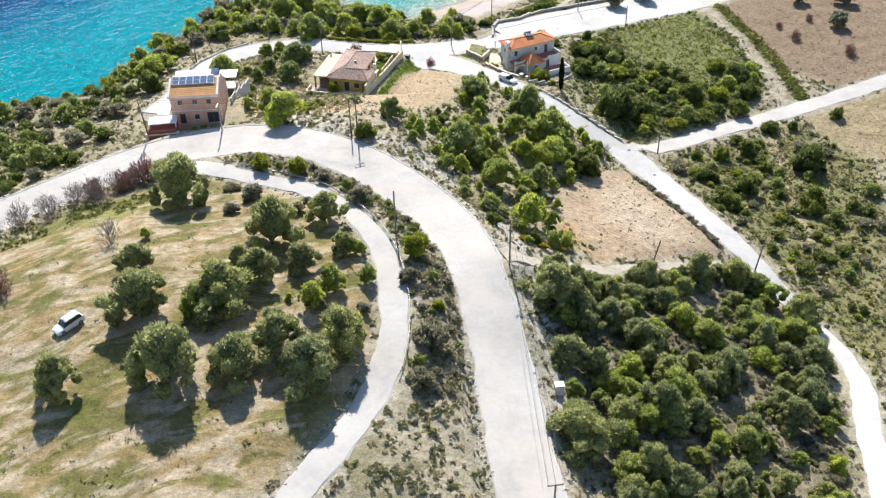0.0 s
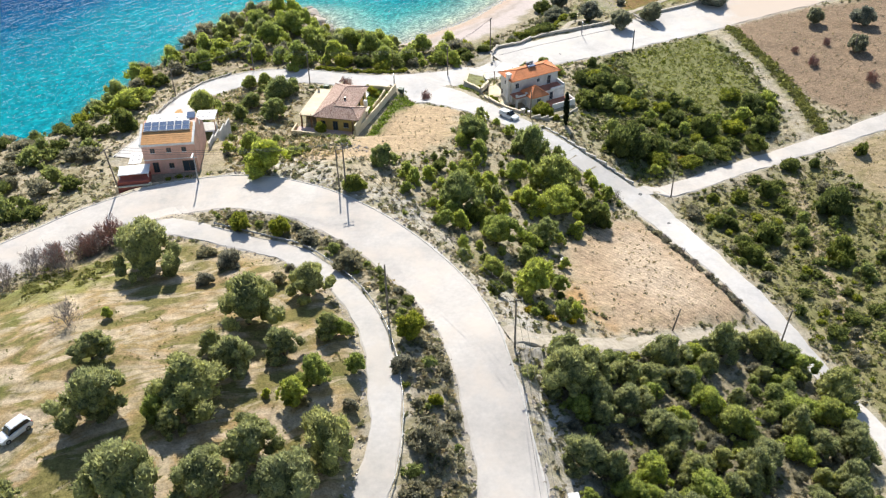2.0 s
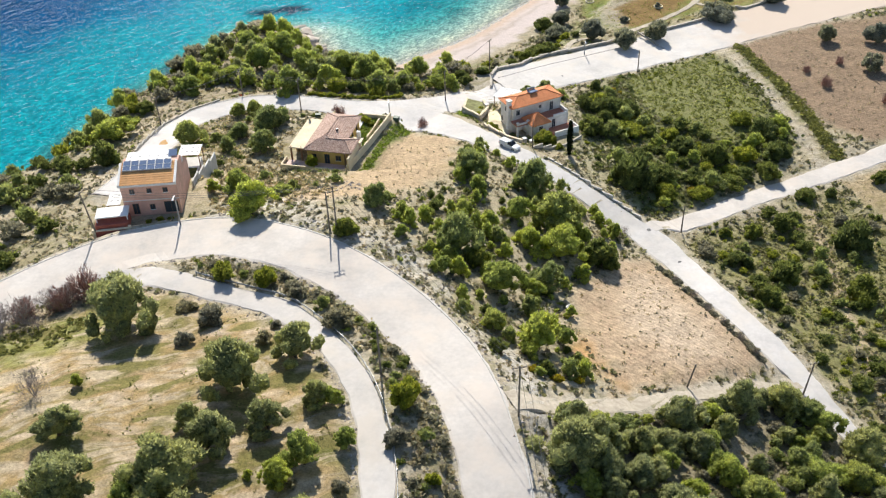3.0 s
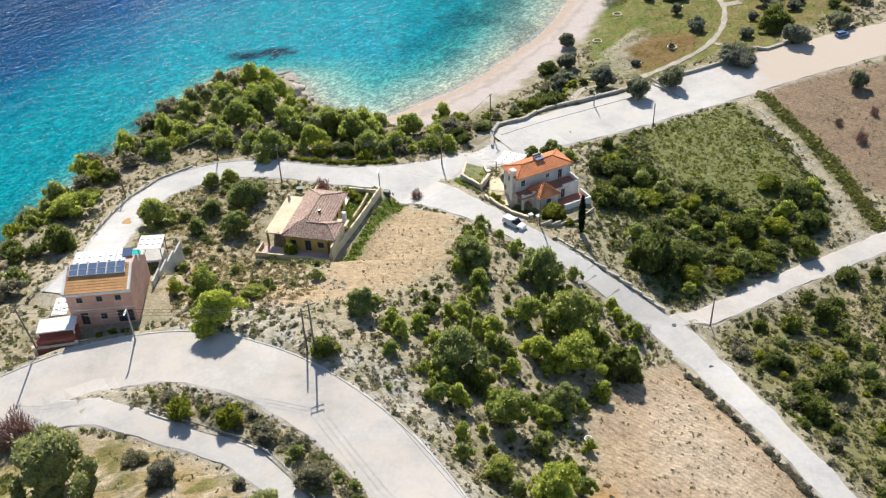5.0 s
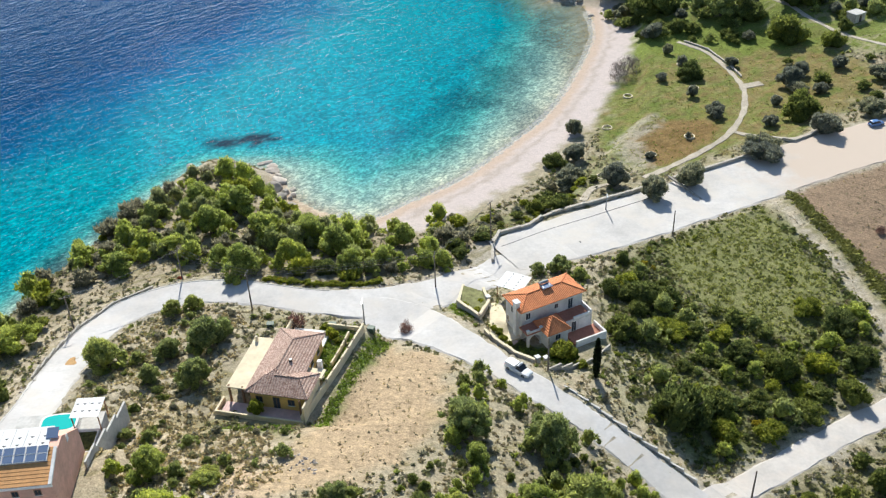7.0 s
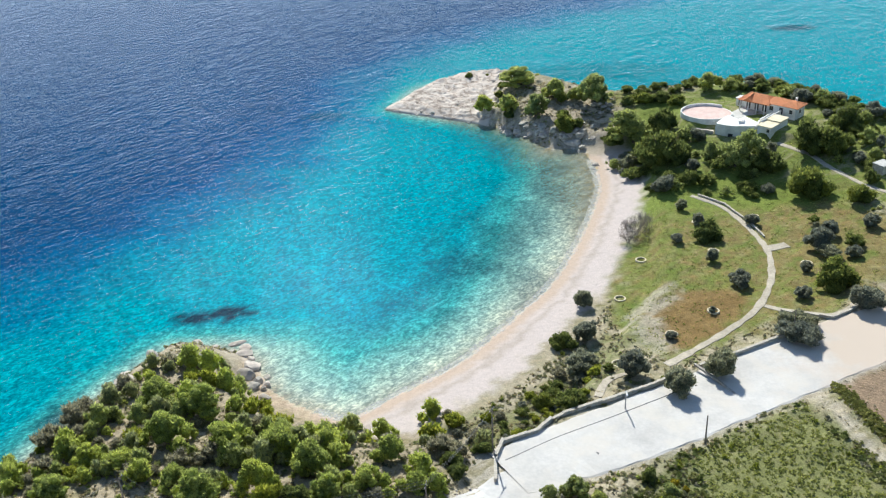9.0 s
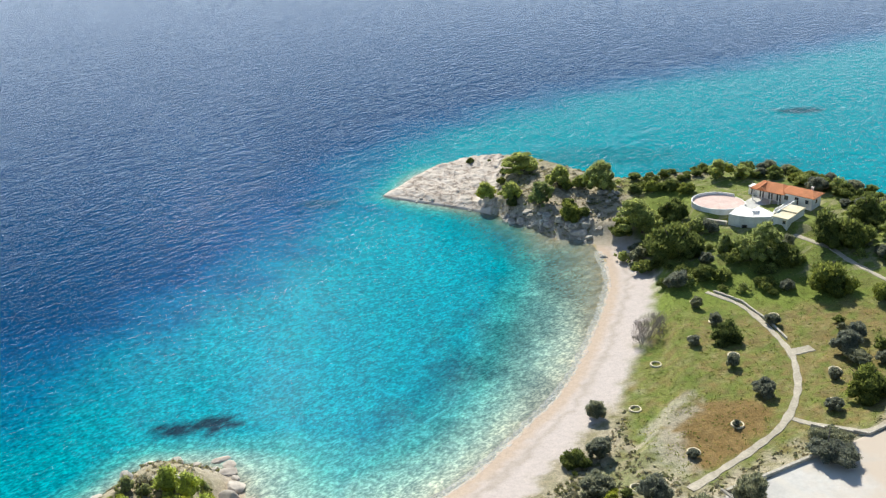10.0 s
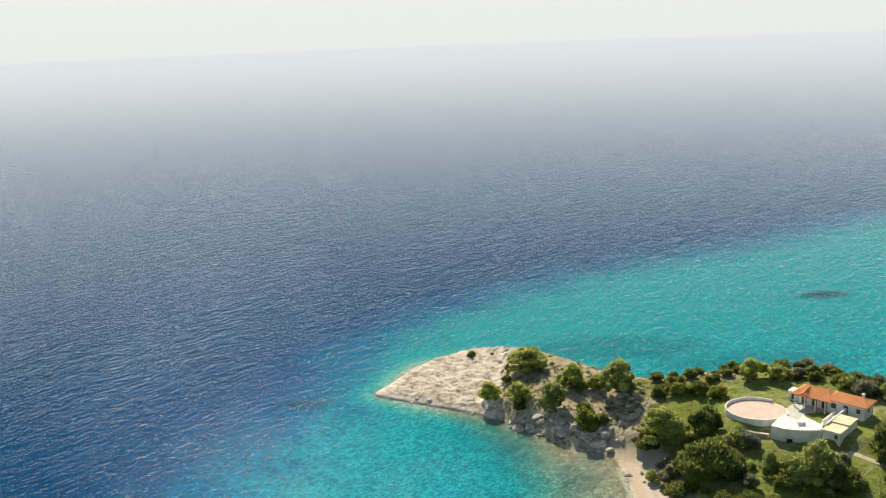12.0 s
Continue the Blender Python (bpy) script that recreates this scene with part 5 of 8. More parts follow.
RING_OLIVES = [(71.5, 374.4, 1.9), (73.6, 363.6, 2.0), (65.4, 352.6, 1.7), (71.8, 341.4, 2.2), (74.9, 326.3, 2.2), (88.4, 362.9, 2.1), (92.3, 332, 1.9), (86.7, 318.3, 2.0), (65.1, 315.4, 1.0), (53.2, 305.1, 1.2), (39.9, 290.5, 3.1)]
VILLA_GARDEN = [(5.2, 237.6, 1.4), (7.0, 238.6, 1.3), (5.0, 234.6, 1.1), (7.2, 232.4, 0.9), (8.2, 235.4, 0.9), (11.0, 225.6, 1.1), (11.6, 224.0, 1.0), (12.4, 222.6, 0.8), (10.2, 226.8, 0.9), (3.9, 240.9, 1.4), (21.2, 219.2, 2.4), (23.4, 218.8, 1.4), (3.2, 237.6, 1.0), (24.4, 216.0, 1.2)]
VILLA_TREES = [(15.0, 250.6, 2.0), (20.1, 249.2, 1.7), (25.4, 250.6, 2.3), (23.0, 250.4, 1.6), (28.0, 247.6, 1.8)]
HOUSE_PLANTS = [(-27.6, 199.8, 1.4, 3.2), (-17.8, 218.6, 1.5), (-19.0, 220.6, 1.1), (-16.4, 216.8, 0.9), (-50.6, 171.4, 0.9), (-52.6, 171.2, 0.8), (-48.8, 171.8, 0.7), (-60.4, 189.2, 1.6), (-61.6, 184.0, 1.4)]
ROAD_HEDGE = [(-33.0, 244.0, 1.1), (-31.5, 243.7, 1.1), (-30.0, 242.8, 1.0), (-28.4, 242.7, 1.2), (-27.3, 242.4, 0.9), (-26.0, 242.2, 0.8), (-24.9, 241.8, 1.2), (-23.4, 241.6, 1.2), (-22.3, 241.7, 0.9), (-21.3, 241.8, 0.9), (-20.2, 241.7, 1.2), (-19.0, 241.6, 1.0), (-17.6, 241.3, 1.2), (-16.2, 241.9, 1.2), (-15.0, 241.8, 0.9), (-13.9, 241.9, 0.9), (-12.6, 242.3, 1.1), (-11.4, 242.9, 1.2)]
PLOT_EDGE = [(38.8, 172.6, 1.0), (39.4, 172.4, 0.8), (38.9, 172.2, 0.9), (39.4, 172.0, 1.0), (40.3, 171.2, 1.1), (39.8, 170.7, 1.2), (40.9, 169.2, 1.1), (41.0, 167.6, 1.1), (41.9, 165.4, 1.2), (42.8, 164.3, 1.2), (43.7, 162.7, 1.0), (44.5, 160.5, 1.3), (45.3, 158.4, 0.9), (45.2, 157.3, 1.0), (46.4, 154.9, 1.1), (46.8, 153.3, 1.1), (47.8, 152.1, 1.1), (48.9, 150.5, 1.3), (49.3, 148.3, 1.2), (50.4, 147.3, 1.1)]
BROOMS = [(42.0, 253.0, 1.1), (43.6, 251.4, 0.8), (46.9, 235.9, 1.2), (48.4, 234.6, 0.9), (67.8, 220.8, 1.0), (66.2, 221.6, 0.8), (52.4, 206.7, 1.1), (45.0, 237.5, 0.9), (-30.6, 243.4, 0.9), (-19.6, 242.4, 0.8), (12.0, 131.5, 1.0), (15.2, 130.4, 1.1), (18.4, 131.6, 0.9)]
BLOOMS = [(-51.6, 248.6, 0.9)]
PLANTED = [
    ("broom", BROOMS, "yellow-flowering shrubs", 0.9),
    ("bloom", BLOOMS, "shrubs by the coastal road", 1.0),
    ("grey", PLOT_EDGE, "shrubs along the ploughed plot", 0.8),
    ("old", TRACK_PINES, "pines below the track", 0.9),
    ("young", TRACK_YOUNG, "pines below the track", 0.9),
    ("lime", VILLA_GARDEN, "shrubs of the villa garden", 1.1),
    ("pine", VILLA_TREES, "trees of the villa garden", 1.1),
    ("lime", HOUSE_PLANTS, "shrubs by the peach house", 0.9),
    ("lime", ROAD_HEDGE, "hedge along the coastal road", 0.8),
    ("old", MEADOW_PINES, "pines of the meadow", 0.9),
    ("young", MEADOW_YOUNG, "pines of the meadow", 0.9),
    ("grey", MEADOW_SHRUBS, "shrubs of the meadow", 1),
    ("lime", MEDIAN_LIME, "bushes between the roads", 1.1),
    ("grey", MEDIAN_SHRUBS, "shrubs between the roads", 1),
    ("pine", SLOPE_PINES, "pines of the slope", 1.05),
    ("young", SLOPE_YOUNG, "pines of the slope", 1.05),
    ("shrub", SLOPE_SHRUBS, "shrubs of the slope", 1),
    ("pine", WEST_PINES, "pines by the yellow house", 1),
    ("young", COAST_PINES, "coastal pine wood", 1),
    ("shrub", COAST_DARK, "coastal pine wood", 1),
    ("shrub", VILLA_SHRUBS, "scrub beside the villa", 1),
    ("lime", VILLA_LIME, "scrub beside the villa", 1),
    ("shrub", EAST_SHRUBS, "scrub on the eastern field", 1),
    ("olive", ROAD_OLIVES, "olive trees by the beach road", 1),
    ("shrub", BEACH_SHRUB, "shrubs behind the beach", 1),
    ("shrub", BEACH_EDGE, "shrubs behind the beach", 1),
    ("olive", FIELD_OLIVES, "young trees of the brown field", 0.9),
    ("olive", RING_OLIVES, "olive trees in stone rings", 1.2),
    ("olive", GARDEN_OLIVES, "olive trees of the garden", 1),
    ("shrub", GARDEN_DARK, "shrubs of the garden", 1),
    ("pine", WOOD_PINES, "trees round the headland house", 1),
    ("shrub", WOOD_SHRUBS, "trees round the headland house", 1),
    ("shrub", SHORE_SHRUBS, "shrubs on the headland shore", 1),
    ("pine", HEADLAND_PINES, "pines of the headland", 0.95),
    ("shrub", HEADLAND_SHRUBS, "shrubs of the headland", 1),
]

for kind, rows, group, tall in PLANTED:
    for x, y, r, *h in rows:
        if any((np.hypot(line[:, 0] - x, line[:, 1] - y) - line[:, 2] / 2).min() < min(0.45 * r, 0.8) for line in ROAD_LINES.values()) and group != "olive trees by the beach road":
            continue
        plant(kind, x, y, r, group, tall, *h)


def clear_of(x, y, r, taken, gap):
    for line in ROAD_LINES.values():
        if (np.hypot(line[:, 0] - x, line[:, 1] - y) - line[:, 2] / 2).min() < r * 0.75 + 0.3:
            return False
    return all(math.hypot(x - a, y - b) > (r + c) * gap for a, b, c in taken)


TAKEN = [row[:3] for _, rows, _, _ in PLANTED for row in rows]
HOUSES = [(-52, 179, 9), (-58, 172, 6), (-24.5, 209, 14), (19.5, 226, 13), (95, 432, 13), (114, 420, 13)]


def grove(poly, count, sizes, kinds, gap, group, seed, tall=1.0):
    """Plants set at random in a patch, apart from each other, from roads and from houses."""
    rng = random.Random(seed)
    p = np.array(poly)
    made = tries = 0
    while made < count and tries < count * 30:
        tries += 1
        x, y = rng.uniform(p[:, 0].min(), p[:, 0].max()), rng.uniform(p[:, 1].min(), p[:, 1].max())
        r = rng.uniform(*sizes)
        if not inside(p, np.array([x]), np.array([y]))[0] or not clear_of(x, y, r, TAKEN, gap):
            continue
        if any(math.hypot(x - a, y - b) < c + r for a, b, c in HOUSES):
            continue
        TAKEN.append((x, y, r))
        plant(rng.choice(kinds), x, y, r, group, tall)
        made += 1


COAST_WOOD = [(-90, 220), (-83, 243), (-75, 268), (-67, 289), (-60, 299), (-50, 304), (-43, 302), (-37, 293), (-28, 286), (-18, 282), (-8, 283), (2, 288), (12, 268), (10, 254), (-4, 247), (-20, 244), (-38, 250), (-55, 258), (-73, 247), (-80, 234), (-82, 216)]
WEST_SLOPE = [(-128, 192), (-108, 214), (-97, 219), (-76, 208), (-74, 190), (-72, 168), (-86, 152), (-110, 150)]
SE_WOOD = [(14.5, 119), (16, 123), (24, 126), (38, 132), (54, 139), (58, 130), (59, 112), (57, 92), (50, 75), (20.5, 75), (17.5, 95)]
MID_SLOPE = [(-1, 152), (5, 136), (12, 128), (20, 133), (18, 150), (22, 166), (36, 180), (28, 192), (14, 204), (6, 212), (3, 205), (2, 190), (-6, 178), (-10, 172)]
UPPER_SLOPE = [(-48, 186), (-40, 174), (-28, 176), (-20, 180), (-22, 194), (-34, 200), (-36, 222), (-30, 230), (-46, 236), (-58, 228), (-58, 206), (-46, 196)]
VILLA_SCRUB = [(36, 203), (42, 197), (70, 217), (82, 230), (82, 242), (66, 229), (48, 240), (40, 254), (36, 250), (36, 236), (36, 219)]
EAST_SCRUB = [(48, 187), (60, 196), (84, 209), (96, 190), (90, 165), (78, 140), (70, 112), (66, 112), (66, 130), (60, 148), (52, 170)]
MEDIAN = [(-46, 153.5), (-34, 150), (-22, 144), (-12, 133), (-6, 120), (-4.5, 104), (-5, 90), (2, 90), (1, 104), (-1, 116), (-4, 126), (-9, 136), (-16, 144), (-28, 152), (-40, 156)]
BEACH_SCRUB = [(0, 281), (16, 285), (28, 297), (36, 297), (40, 285), (24, 276), (14, 268)]
FAR_WOOD = [(58, 412), (72, 430), (86, 420), (84, 404), (104, 404), (118, 396), (128, 380), (140, 384), (150, 410), (140, 446), (118, 462), (104, 462), (126, 438), (124, 410), (108, 398), (96, 376), (70, 384)]
FAR_SHRUBS = [(66, 446), (100, 460), (100, 470), (72, 466)]
GARDEN_EAST = [(96, 350), (112, 372), (140, 352), (140, 318), (112, 318), (104, 330)]
BACK_SCRUB = [(-110, 60), (-60, 60), (-60, 90), (-70, 116), (-100, 100)]
grove(SE_WOOD, 75, (1.2, 2.7), ("old", "pine", "old", "young"), 0.5, "dense pine wood on the slope", 14, 1.2)
grove(SE_WOOD, 170, (0.6, 1.5), ("grey", "grey", "pine", "grey"), 0.5, "dense pine wood on the slope", 3)
grove(MID_SLOPE, 125, (0.5, 1.7), ("pine", "young", "young", "young", "shrub"), 0.62, "scrub on the slope", 4, 1.5)
grove(MEDIAN, 45, (0.6, 1.5), ("grey", "grey", "shrub", "pine"), 0.8, "shrubs between the roads", 8)
grove(UPPER_SLOPE, 50, (0.5, 1.4), ("shrub", "pine", "grey"), 0.9, "scrub on the upper slope", 5)
grove(COAST_WOOD, 185, (1.0, 3.3), ("young", "pine", "young", "old", "grey", "lime"), 0.5, "coastal pine wood", 1, 1.35)
grove(VILLA_SCRUB, 64, (0.9, 3.0), ("shrub", "young", "pine", "lime", "shrub"), 0.6, "scrub beside the villa", 6)
grove(WEST_SLOPE, 95, (1.6, 3.4), ("pine", "shrub", "shrub", "grey"), 0.6, "scrub above the western shore", 2)
grove(EAST_SCRUB, 80, (0.7, 2.4), ("shrub", "shrub", "grey", "lime", "pine"), 0.65, "scrub on the eastern field", 7)
grove(BEACH_SCRUB, 44, (0.8, 2.4), ("shrub", "olive", "grey", "shrub", "lime"), 0.6, "shrubs behind the beach", 9)
grove(GARDEN_EAST, 18, (1.4, 3.4), ("olive", "shrub"), 0.9, "trees east of the garden", 12)
grove(BACK_SCRUB, 20, (1.4, 3.0), ("pine", "shrub"), 0.8, "trees of the western meadow", 13)
grove(FAR_WOOD, 95, (1.6, 3.8), ("shrub", "olive", "shrub", "pine"), 0.48, "trees round the headland house", 10)
grove(FAR_SHRUBS, 22, (1.6, 2.8), ("shrub",), 0.6, "shrubs on the headland shore", 11)
for kind, protos in PROTOTYPES.items():
    for k, tree in enumerate(protos):
        if (kind, k) not in used:
            plant(kind, *((-104, 190, 2.0) if k % 2 else (-112, 186, 2.0)))

# The plants past counting, joined by kind.
for kind, rows in JOINED.items():
    verts, faces, at = [], [], 0
    for i, (x, y, r, tall, turn) in enumerate(rows):
        me = SIMPLE[kind][i % 3]
        co = np.empty(len(me.vertices) * 3)
        me.vertices.foreach_get("co", co)
        co = co.reshape(-1, 3) * (r, r, r * tall) + (0, 0, r * 0.38)
        c, q = math.cos(turn), math.sin(turn)
        co = np.c_[co[:, 0] * c - co[:, 1] * q + x, co[:, 0] * q + co[:, 1] * c + y, co[:, 2] + on_ground(x, y)]
        verts.append(co)
        faces += [tuple(at + v for v in p.vertices) for p in me.polygons]
        at += len(co)
    tagged(new("thicket", mesh_of("thicket", np.vstack(verts), faces, FAR_CROWNS[kind][0])), "thicket of evergreen bushes and small trees", "thicket", kind="stuff")

# ---- building materials ----
PEACH = worn("peach_plaster", (0.73, 0.43, 0.33), 0.9, 1.06, 0.85, 2.0, 0.4, 0.01)
YELLOW = worn("ochre_plaster", (0.72, 0.47, 0.15), 0.9, 1.06, 0.85, 2.0, 0.4, 0.01)
CREAM = worn("cream_plaster", (0.74, 0.63, 0.44), 0.92, 1.05, 0.85, 2.0, 0.4, 0.01)
WHITE = worn("white_plaster", (0.78, 0.76, 0.73), 0.93, 1.04, 0.8, 2.0, 0.4, 0.01)
VILLAWALL = worn("pale_villa_render", (0.70, 0.67, 0.63), 0.9, 1.06, 0.88, 2.0, 0.4, 0.02)
GREYWALL = worn("grey_render", (0.55, 0.53, 0.50), 0.85, 1.08, 0.9, 2.0, 0.4, 0.02)
PINKSTONE = worn("pink_paving", (0.66, 0.47, 0.42), 0.88, 1.08, 0.85, 1.5, 0.3, 0.01)
REDPAVE = worn("red_paving_tiles", (0.42, 0.17, 0.11), 0.8, 1.15, 0.8, 3.0, 0.4, 0.01)
REDWALL = worn("brick_red_render", (0.40, 0.11, 0.075), 0.85, 1.1, 0.85, 2.0, 0.4, 0.01)
STONEWALL = worn("stone_wall", (0.52, 0.47, 0.40), 0.65, 1.2, 0.9, 2.5, 0.4, 0.05)
DARK = worn("dark_opening", (0.03, 0.03, 0.035), 0.8, 1.2, 0.4, 2.0, 0.5, 0.0)
WOOD = worn("brown_timber", (0.27, 0.15, 0.08), 0.75, 1.2, 0.8, 4.0, 0.6, 0.01)
GLASS = material("window_glass", (0.05, 0.06, 0.07), 0.08)
PANEL = material("solar_cells", (0.15, 0.20, 0.31), 0.18)
POOLWATER = material("pool_water", (0.02, 0.45, 0.42), 0.08)
LAWNSOIL = worn("grassy_soil", (0.20, 0.20, 0.08), 0.6, 1.4, 0.95, 1.2, 0.5, 0.06)
FABRIC = worn("white_awning", (0.80, 0.80, 0.80), 0.94, 1.04, 0.8, 1.0, 0.3, 0.0)
RUBBER = material("tyre_rubber", (0.02, 0.02, 0.02), 0.8)
LAMPGLASS = material("lamp_glass", (0.7, 0.7, 0.72), 0.15)
TAILGLASS = material("tail_lamp_red", (0.4, 0.02, 0.02), 0.2)
CARGLASS = material("dark_car_glass", (0.02, 0.022, 0.025), 0.06)


def tiled(name, a, b, along, spacing=0.32, courses=0.0):
    """Roof tiles: ridges down the slope, a colour that changes from tile to tile."""
    m = worn(name, a, 0.7, 1.3, 0.85, 1.8, 0.3, 0.0)
    bsdf = m.node_tree.nodes["Principled BSDF"]
    spot = ramp(m, noise_of(m, 3.6, 3, 0.8), [(0.4, a), (0.6, b)])
    wire(m, mixed(m, "MULTIPLY", 1.0, spot, ramp(m, noise_of(m, 0.35, 3), [(0.3, (0.82,) * 3), (0.7, (1.12,) * 3)])), bsdf.inputs["Base Color"])
    co = node(m, "ShaderNodeTexCoord")
    wave = node(m, "ShaderNodeTexWave", bands_direction=along)
    wave.inputs["Scale"].default_value = 0.314 / spacing
    wire(m, co.outputs["Object"], wave.inputs["Vector"])
    bumped(m, wave.outputs["Fac"], 0.8, 0.1)
    return m


TERRACOTTA_X = tiled("terracotta_tiles", (0.62, 0.20, 0.075), (0.72, 0.27, 0.11), "X")
TERRACOTTA_Y = tiled("terracotta_tiles", (0.62, 0.20, 0.075), (0.72, 0.27, 0.11), "Y")
OLD_TILES = tiled("weathered_brown_tiles", (0.27, 0.15, 0.11), (0.60, 0.43, 0.35), "X", 0.4)
ORANGE_TILES = worn("orange_tiles", (0.58, 0.30, 0.12), 0.85, 1.12, 0.85, 2.0, 0.4, 0.02)


def hip_roof(x0, x1, y0, y1, z, rise, over=0.45, axis="x", thick=0.14, end=1.0):
    """A hipped roof with eaves; end: how far the hips run in, 0 for gables."""
    x0, x1, y0, y1 = x0 - over, x1 + over, y0 - over, y1 + over
    if axis == "x":
        r, c = (y1 - y0) / 2 * end, (y0 + y1) / 2
        ridge = [(x0 + r, c, z + rise), (x1 - r, c, z + rise)]
    else:
        r, c = (x1 - x0) / 2 * end, (x0 + x1) / 2
        ridge = [(c, y0 + r, z + rise), (c, y1 - r, z + rise)]
    low = [(x0, y0, z), (x1, y0, z), (x1, y1, z), (x0, y1, z)]
    v = low + [(x, y, zz - thick) for x, y, zz in low] + ridge
    if axis == "x":
        top = [(0, 1, 9, 8), (1, 2, 9), (2, 3, 8, 9), (3, 0, 8)]
    else:
        top = [(0, 1, 8), (1, 2, 9, 8), (2, 3, 9), (3, 0, 8, 9)]
    return solid(v, top + [(4, 7, 6, 5), (0, 4, 5, 1), (1, 5, 6, 2), (2, 6, 7, 3), (3, 7, 4, 0)])


def ridge_caps(parent, mat, *lines, r=0.11):
    """A row of ridge tiles along each hip and ridge, each a part of its own."""
    for a, b in lines:
        bm = bmesh.new()
        tube(bm, a, b, r, r, 6)
        part("ridge", bm, mat, parent)


def opening(parent, x, y, z, w, h, face, kind="window", frame_mat=None, shut=False):
    """A window or door in a wall: face is the way it looks (-y, +y, -x, +x); frame, pane and sill are parts of it."""
    m = {"-y": 0, "+x": 90, "+y": 180, "-x": -90}[face]
    ob = part(kind, boxes((-w / 2, w / 2, -0.03, 0.10, 0, h)), GLASS if not shut else WOOD, parent)
    ob.matrix_basis = pose(x, y, z, 0, 0, m)
    f = 0.07
    fr = part("frame", boxes((-w / 2 - f, -w / 2, -0.06, 0.08, 0, h), (w / 2, w / 2 + f, -0.06, 0.08, 0, h), (-w / 2 - f, w / 2 + f, -0.06, 0.08, h, h + f), (-0.02, 0.02, -0.05, -0.03, 0, h)), frame_mat or WHITE, ob)
    if kind == "window":
        part("sill", boxes((-w / 2 - 0.12, w / 2 + 0.12, -0.14, 0.06, -0.06, 0)), WHITE, ob)
    return ob


# ---- peach house ----
peach = thing("house", pose(-57.3, 174.0, 25.6, 0, 0, 5.0), "two-storey peach plastered house with orange tiled roof and solar panels", "house")
W, D, E, R, M = 9.8, 12.0, 6.5, 8.0, 4.4
body = solid([(0, 0, -1.5), (W, 0, -1.5), (W, D, -1.5), (0, D, -1.5), (0, 0, E), (W, 0, E), (W, D, E - 2.2), (0, D, E - 2.2), (0, M, R), (W, M, R), (0, 6.8, R), (W, 6.8, R)],
             [(0, 1, 5, 4), (1, 2, 6, 11, 9, 5), (2, 3, 7, 6), (3, 0, 4, 8, 10, 7), (4, 5, 9, 8), (8, 9, 11, 10), (10, 11, 6, 7), (3, 2, 1, 0)])
part("wall", body, PEACH, peach)
slope = (R - E) / M
roof = part("roof", solid([(-0.1, -0.35, E - 0.02), (W - 0.3, -0.35, E - 0.02), (W - 0.3, M, R + 0.1), (-0.1, M, R + 0.1), (-0.1, -0.35, E + 0.12), (W - 0.3, -0.35, E + 0.12), (W - 0.3, M, R + 0.24), (-0.1, M, R + 0.24)],
                           [(0, 1, 2, 3), (4, 7, 6, 5), (0, 4, 5, 1), (1, 5, 6, 2), (2, 6, 7, 3), (3, 7, 4, 0)]), ORANGE_TILES, peach, "ribbed orange tiles")
for k in range(10):
    y0 = -0.38 + k * 0.49
    z0 = E + 0.13 + (y0 + 0.35) * slope
    part("tile_course", solid([(-0.12, y0, z0), (W - 0.32, y0, z0), (W - 0.32, y0 + 0.5, z0 + 0.5 * slope), (-0.12, y0 + 0.5, z0 + 0.5 * slope), (-0.12, y0, z0 + 0.07), (W - 0.32, y0, z0 + 0.07), (W - 0.32, y0 + 0.5, z0 + 0.5 * slope + 0.03), (-0.12, y0 + 0.5, z0 + 0.5 * slope + 0.03)],
                              [(4, 5, 6, 7), (0, 1, 5, 4), (1, 2, 6, 5), (3, 0, 4, 7), (2, 3, 7, 6)]), ORANGE_TILES, roof)
part("gable_trim", boxes((-0.25, W + 0.1, -0.5, -0.34, E - 0.25, E + 0.1)), WHITE, peach, "white eaves board")
for x0 in (-0.3, W - 0.35):
    part("gable_trim", solid([(x0, -0.45, E - 0.1), (x0 + 0.4, -0.45, E - 0.1), (x0 + 0.4, M, R + 0.2), (x0, M, R + 0.2), (x0, -0.45, E + 0.3), (x0 + 0.4, -0.45, E + 0.3), (x0 + 0.4, M, R + 0.5), (x0, M, R + 0.5)],
                             [(0, 1, 2, 3), (4, 7, 6, 5), (0, 4, 5, 1), (1, 5, 6, 2), (2, 6, 7, 3), (3, 7, 4, 0)]), WHITE, peach, "white verge")
for x, z in ((1.9, 4.6), (4.9, 4.6), (7.7, 4.6)):
    opening(peach, x, 0, z, 0.75, 0.9, "-y", frame_mat=WOOD)
opening(peach, 4.9, 0, 1.2, 0.8, 1.0, "-y", frame_mat=WOOD)
opening(peach, 8.2, 0, 0.4, 2.3, 2.2, "-y", kind="door", frame_mat=WOOD)
opening(peach, 2.0, 0, 0.4, 1.0, 2.1, "-y", kind="door", frame_mat=WOOD)
part("string_course", boxes((-0.05, W + 0.05, -0.06, 0.02, 3.1, 3.25)), WHITE, peach)
part("gable_niche", boxes((W - 0.05, W + 0.08, 7.6, 8.3, 6.0, 7.0)), WHITE, peach)
heater = part("water_heater", solid([(8.0, 6.2, R + 0.2), (9.5, 6.2, R + 0.2), (9.5, 7.6, R + 0.75), (8.0, 7.6, R + 0.75), (8.0, 6.2, R + 0.3), (9.5, 6.2, R + 0.3), (9.5, 7.6, R + 0.85), (8.0, 7.6, R + 0.85)], [(0, 3, 2, 1), (4, 5, 6, 7), (0, 1, 5, 4), (1, 2, 6, 5), (2, 3, 7, 6), (3, 0, 4, 7)]), PANEL, peach, "solar water heater panel")
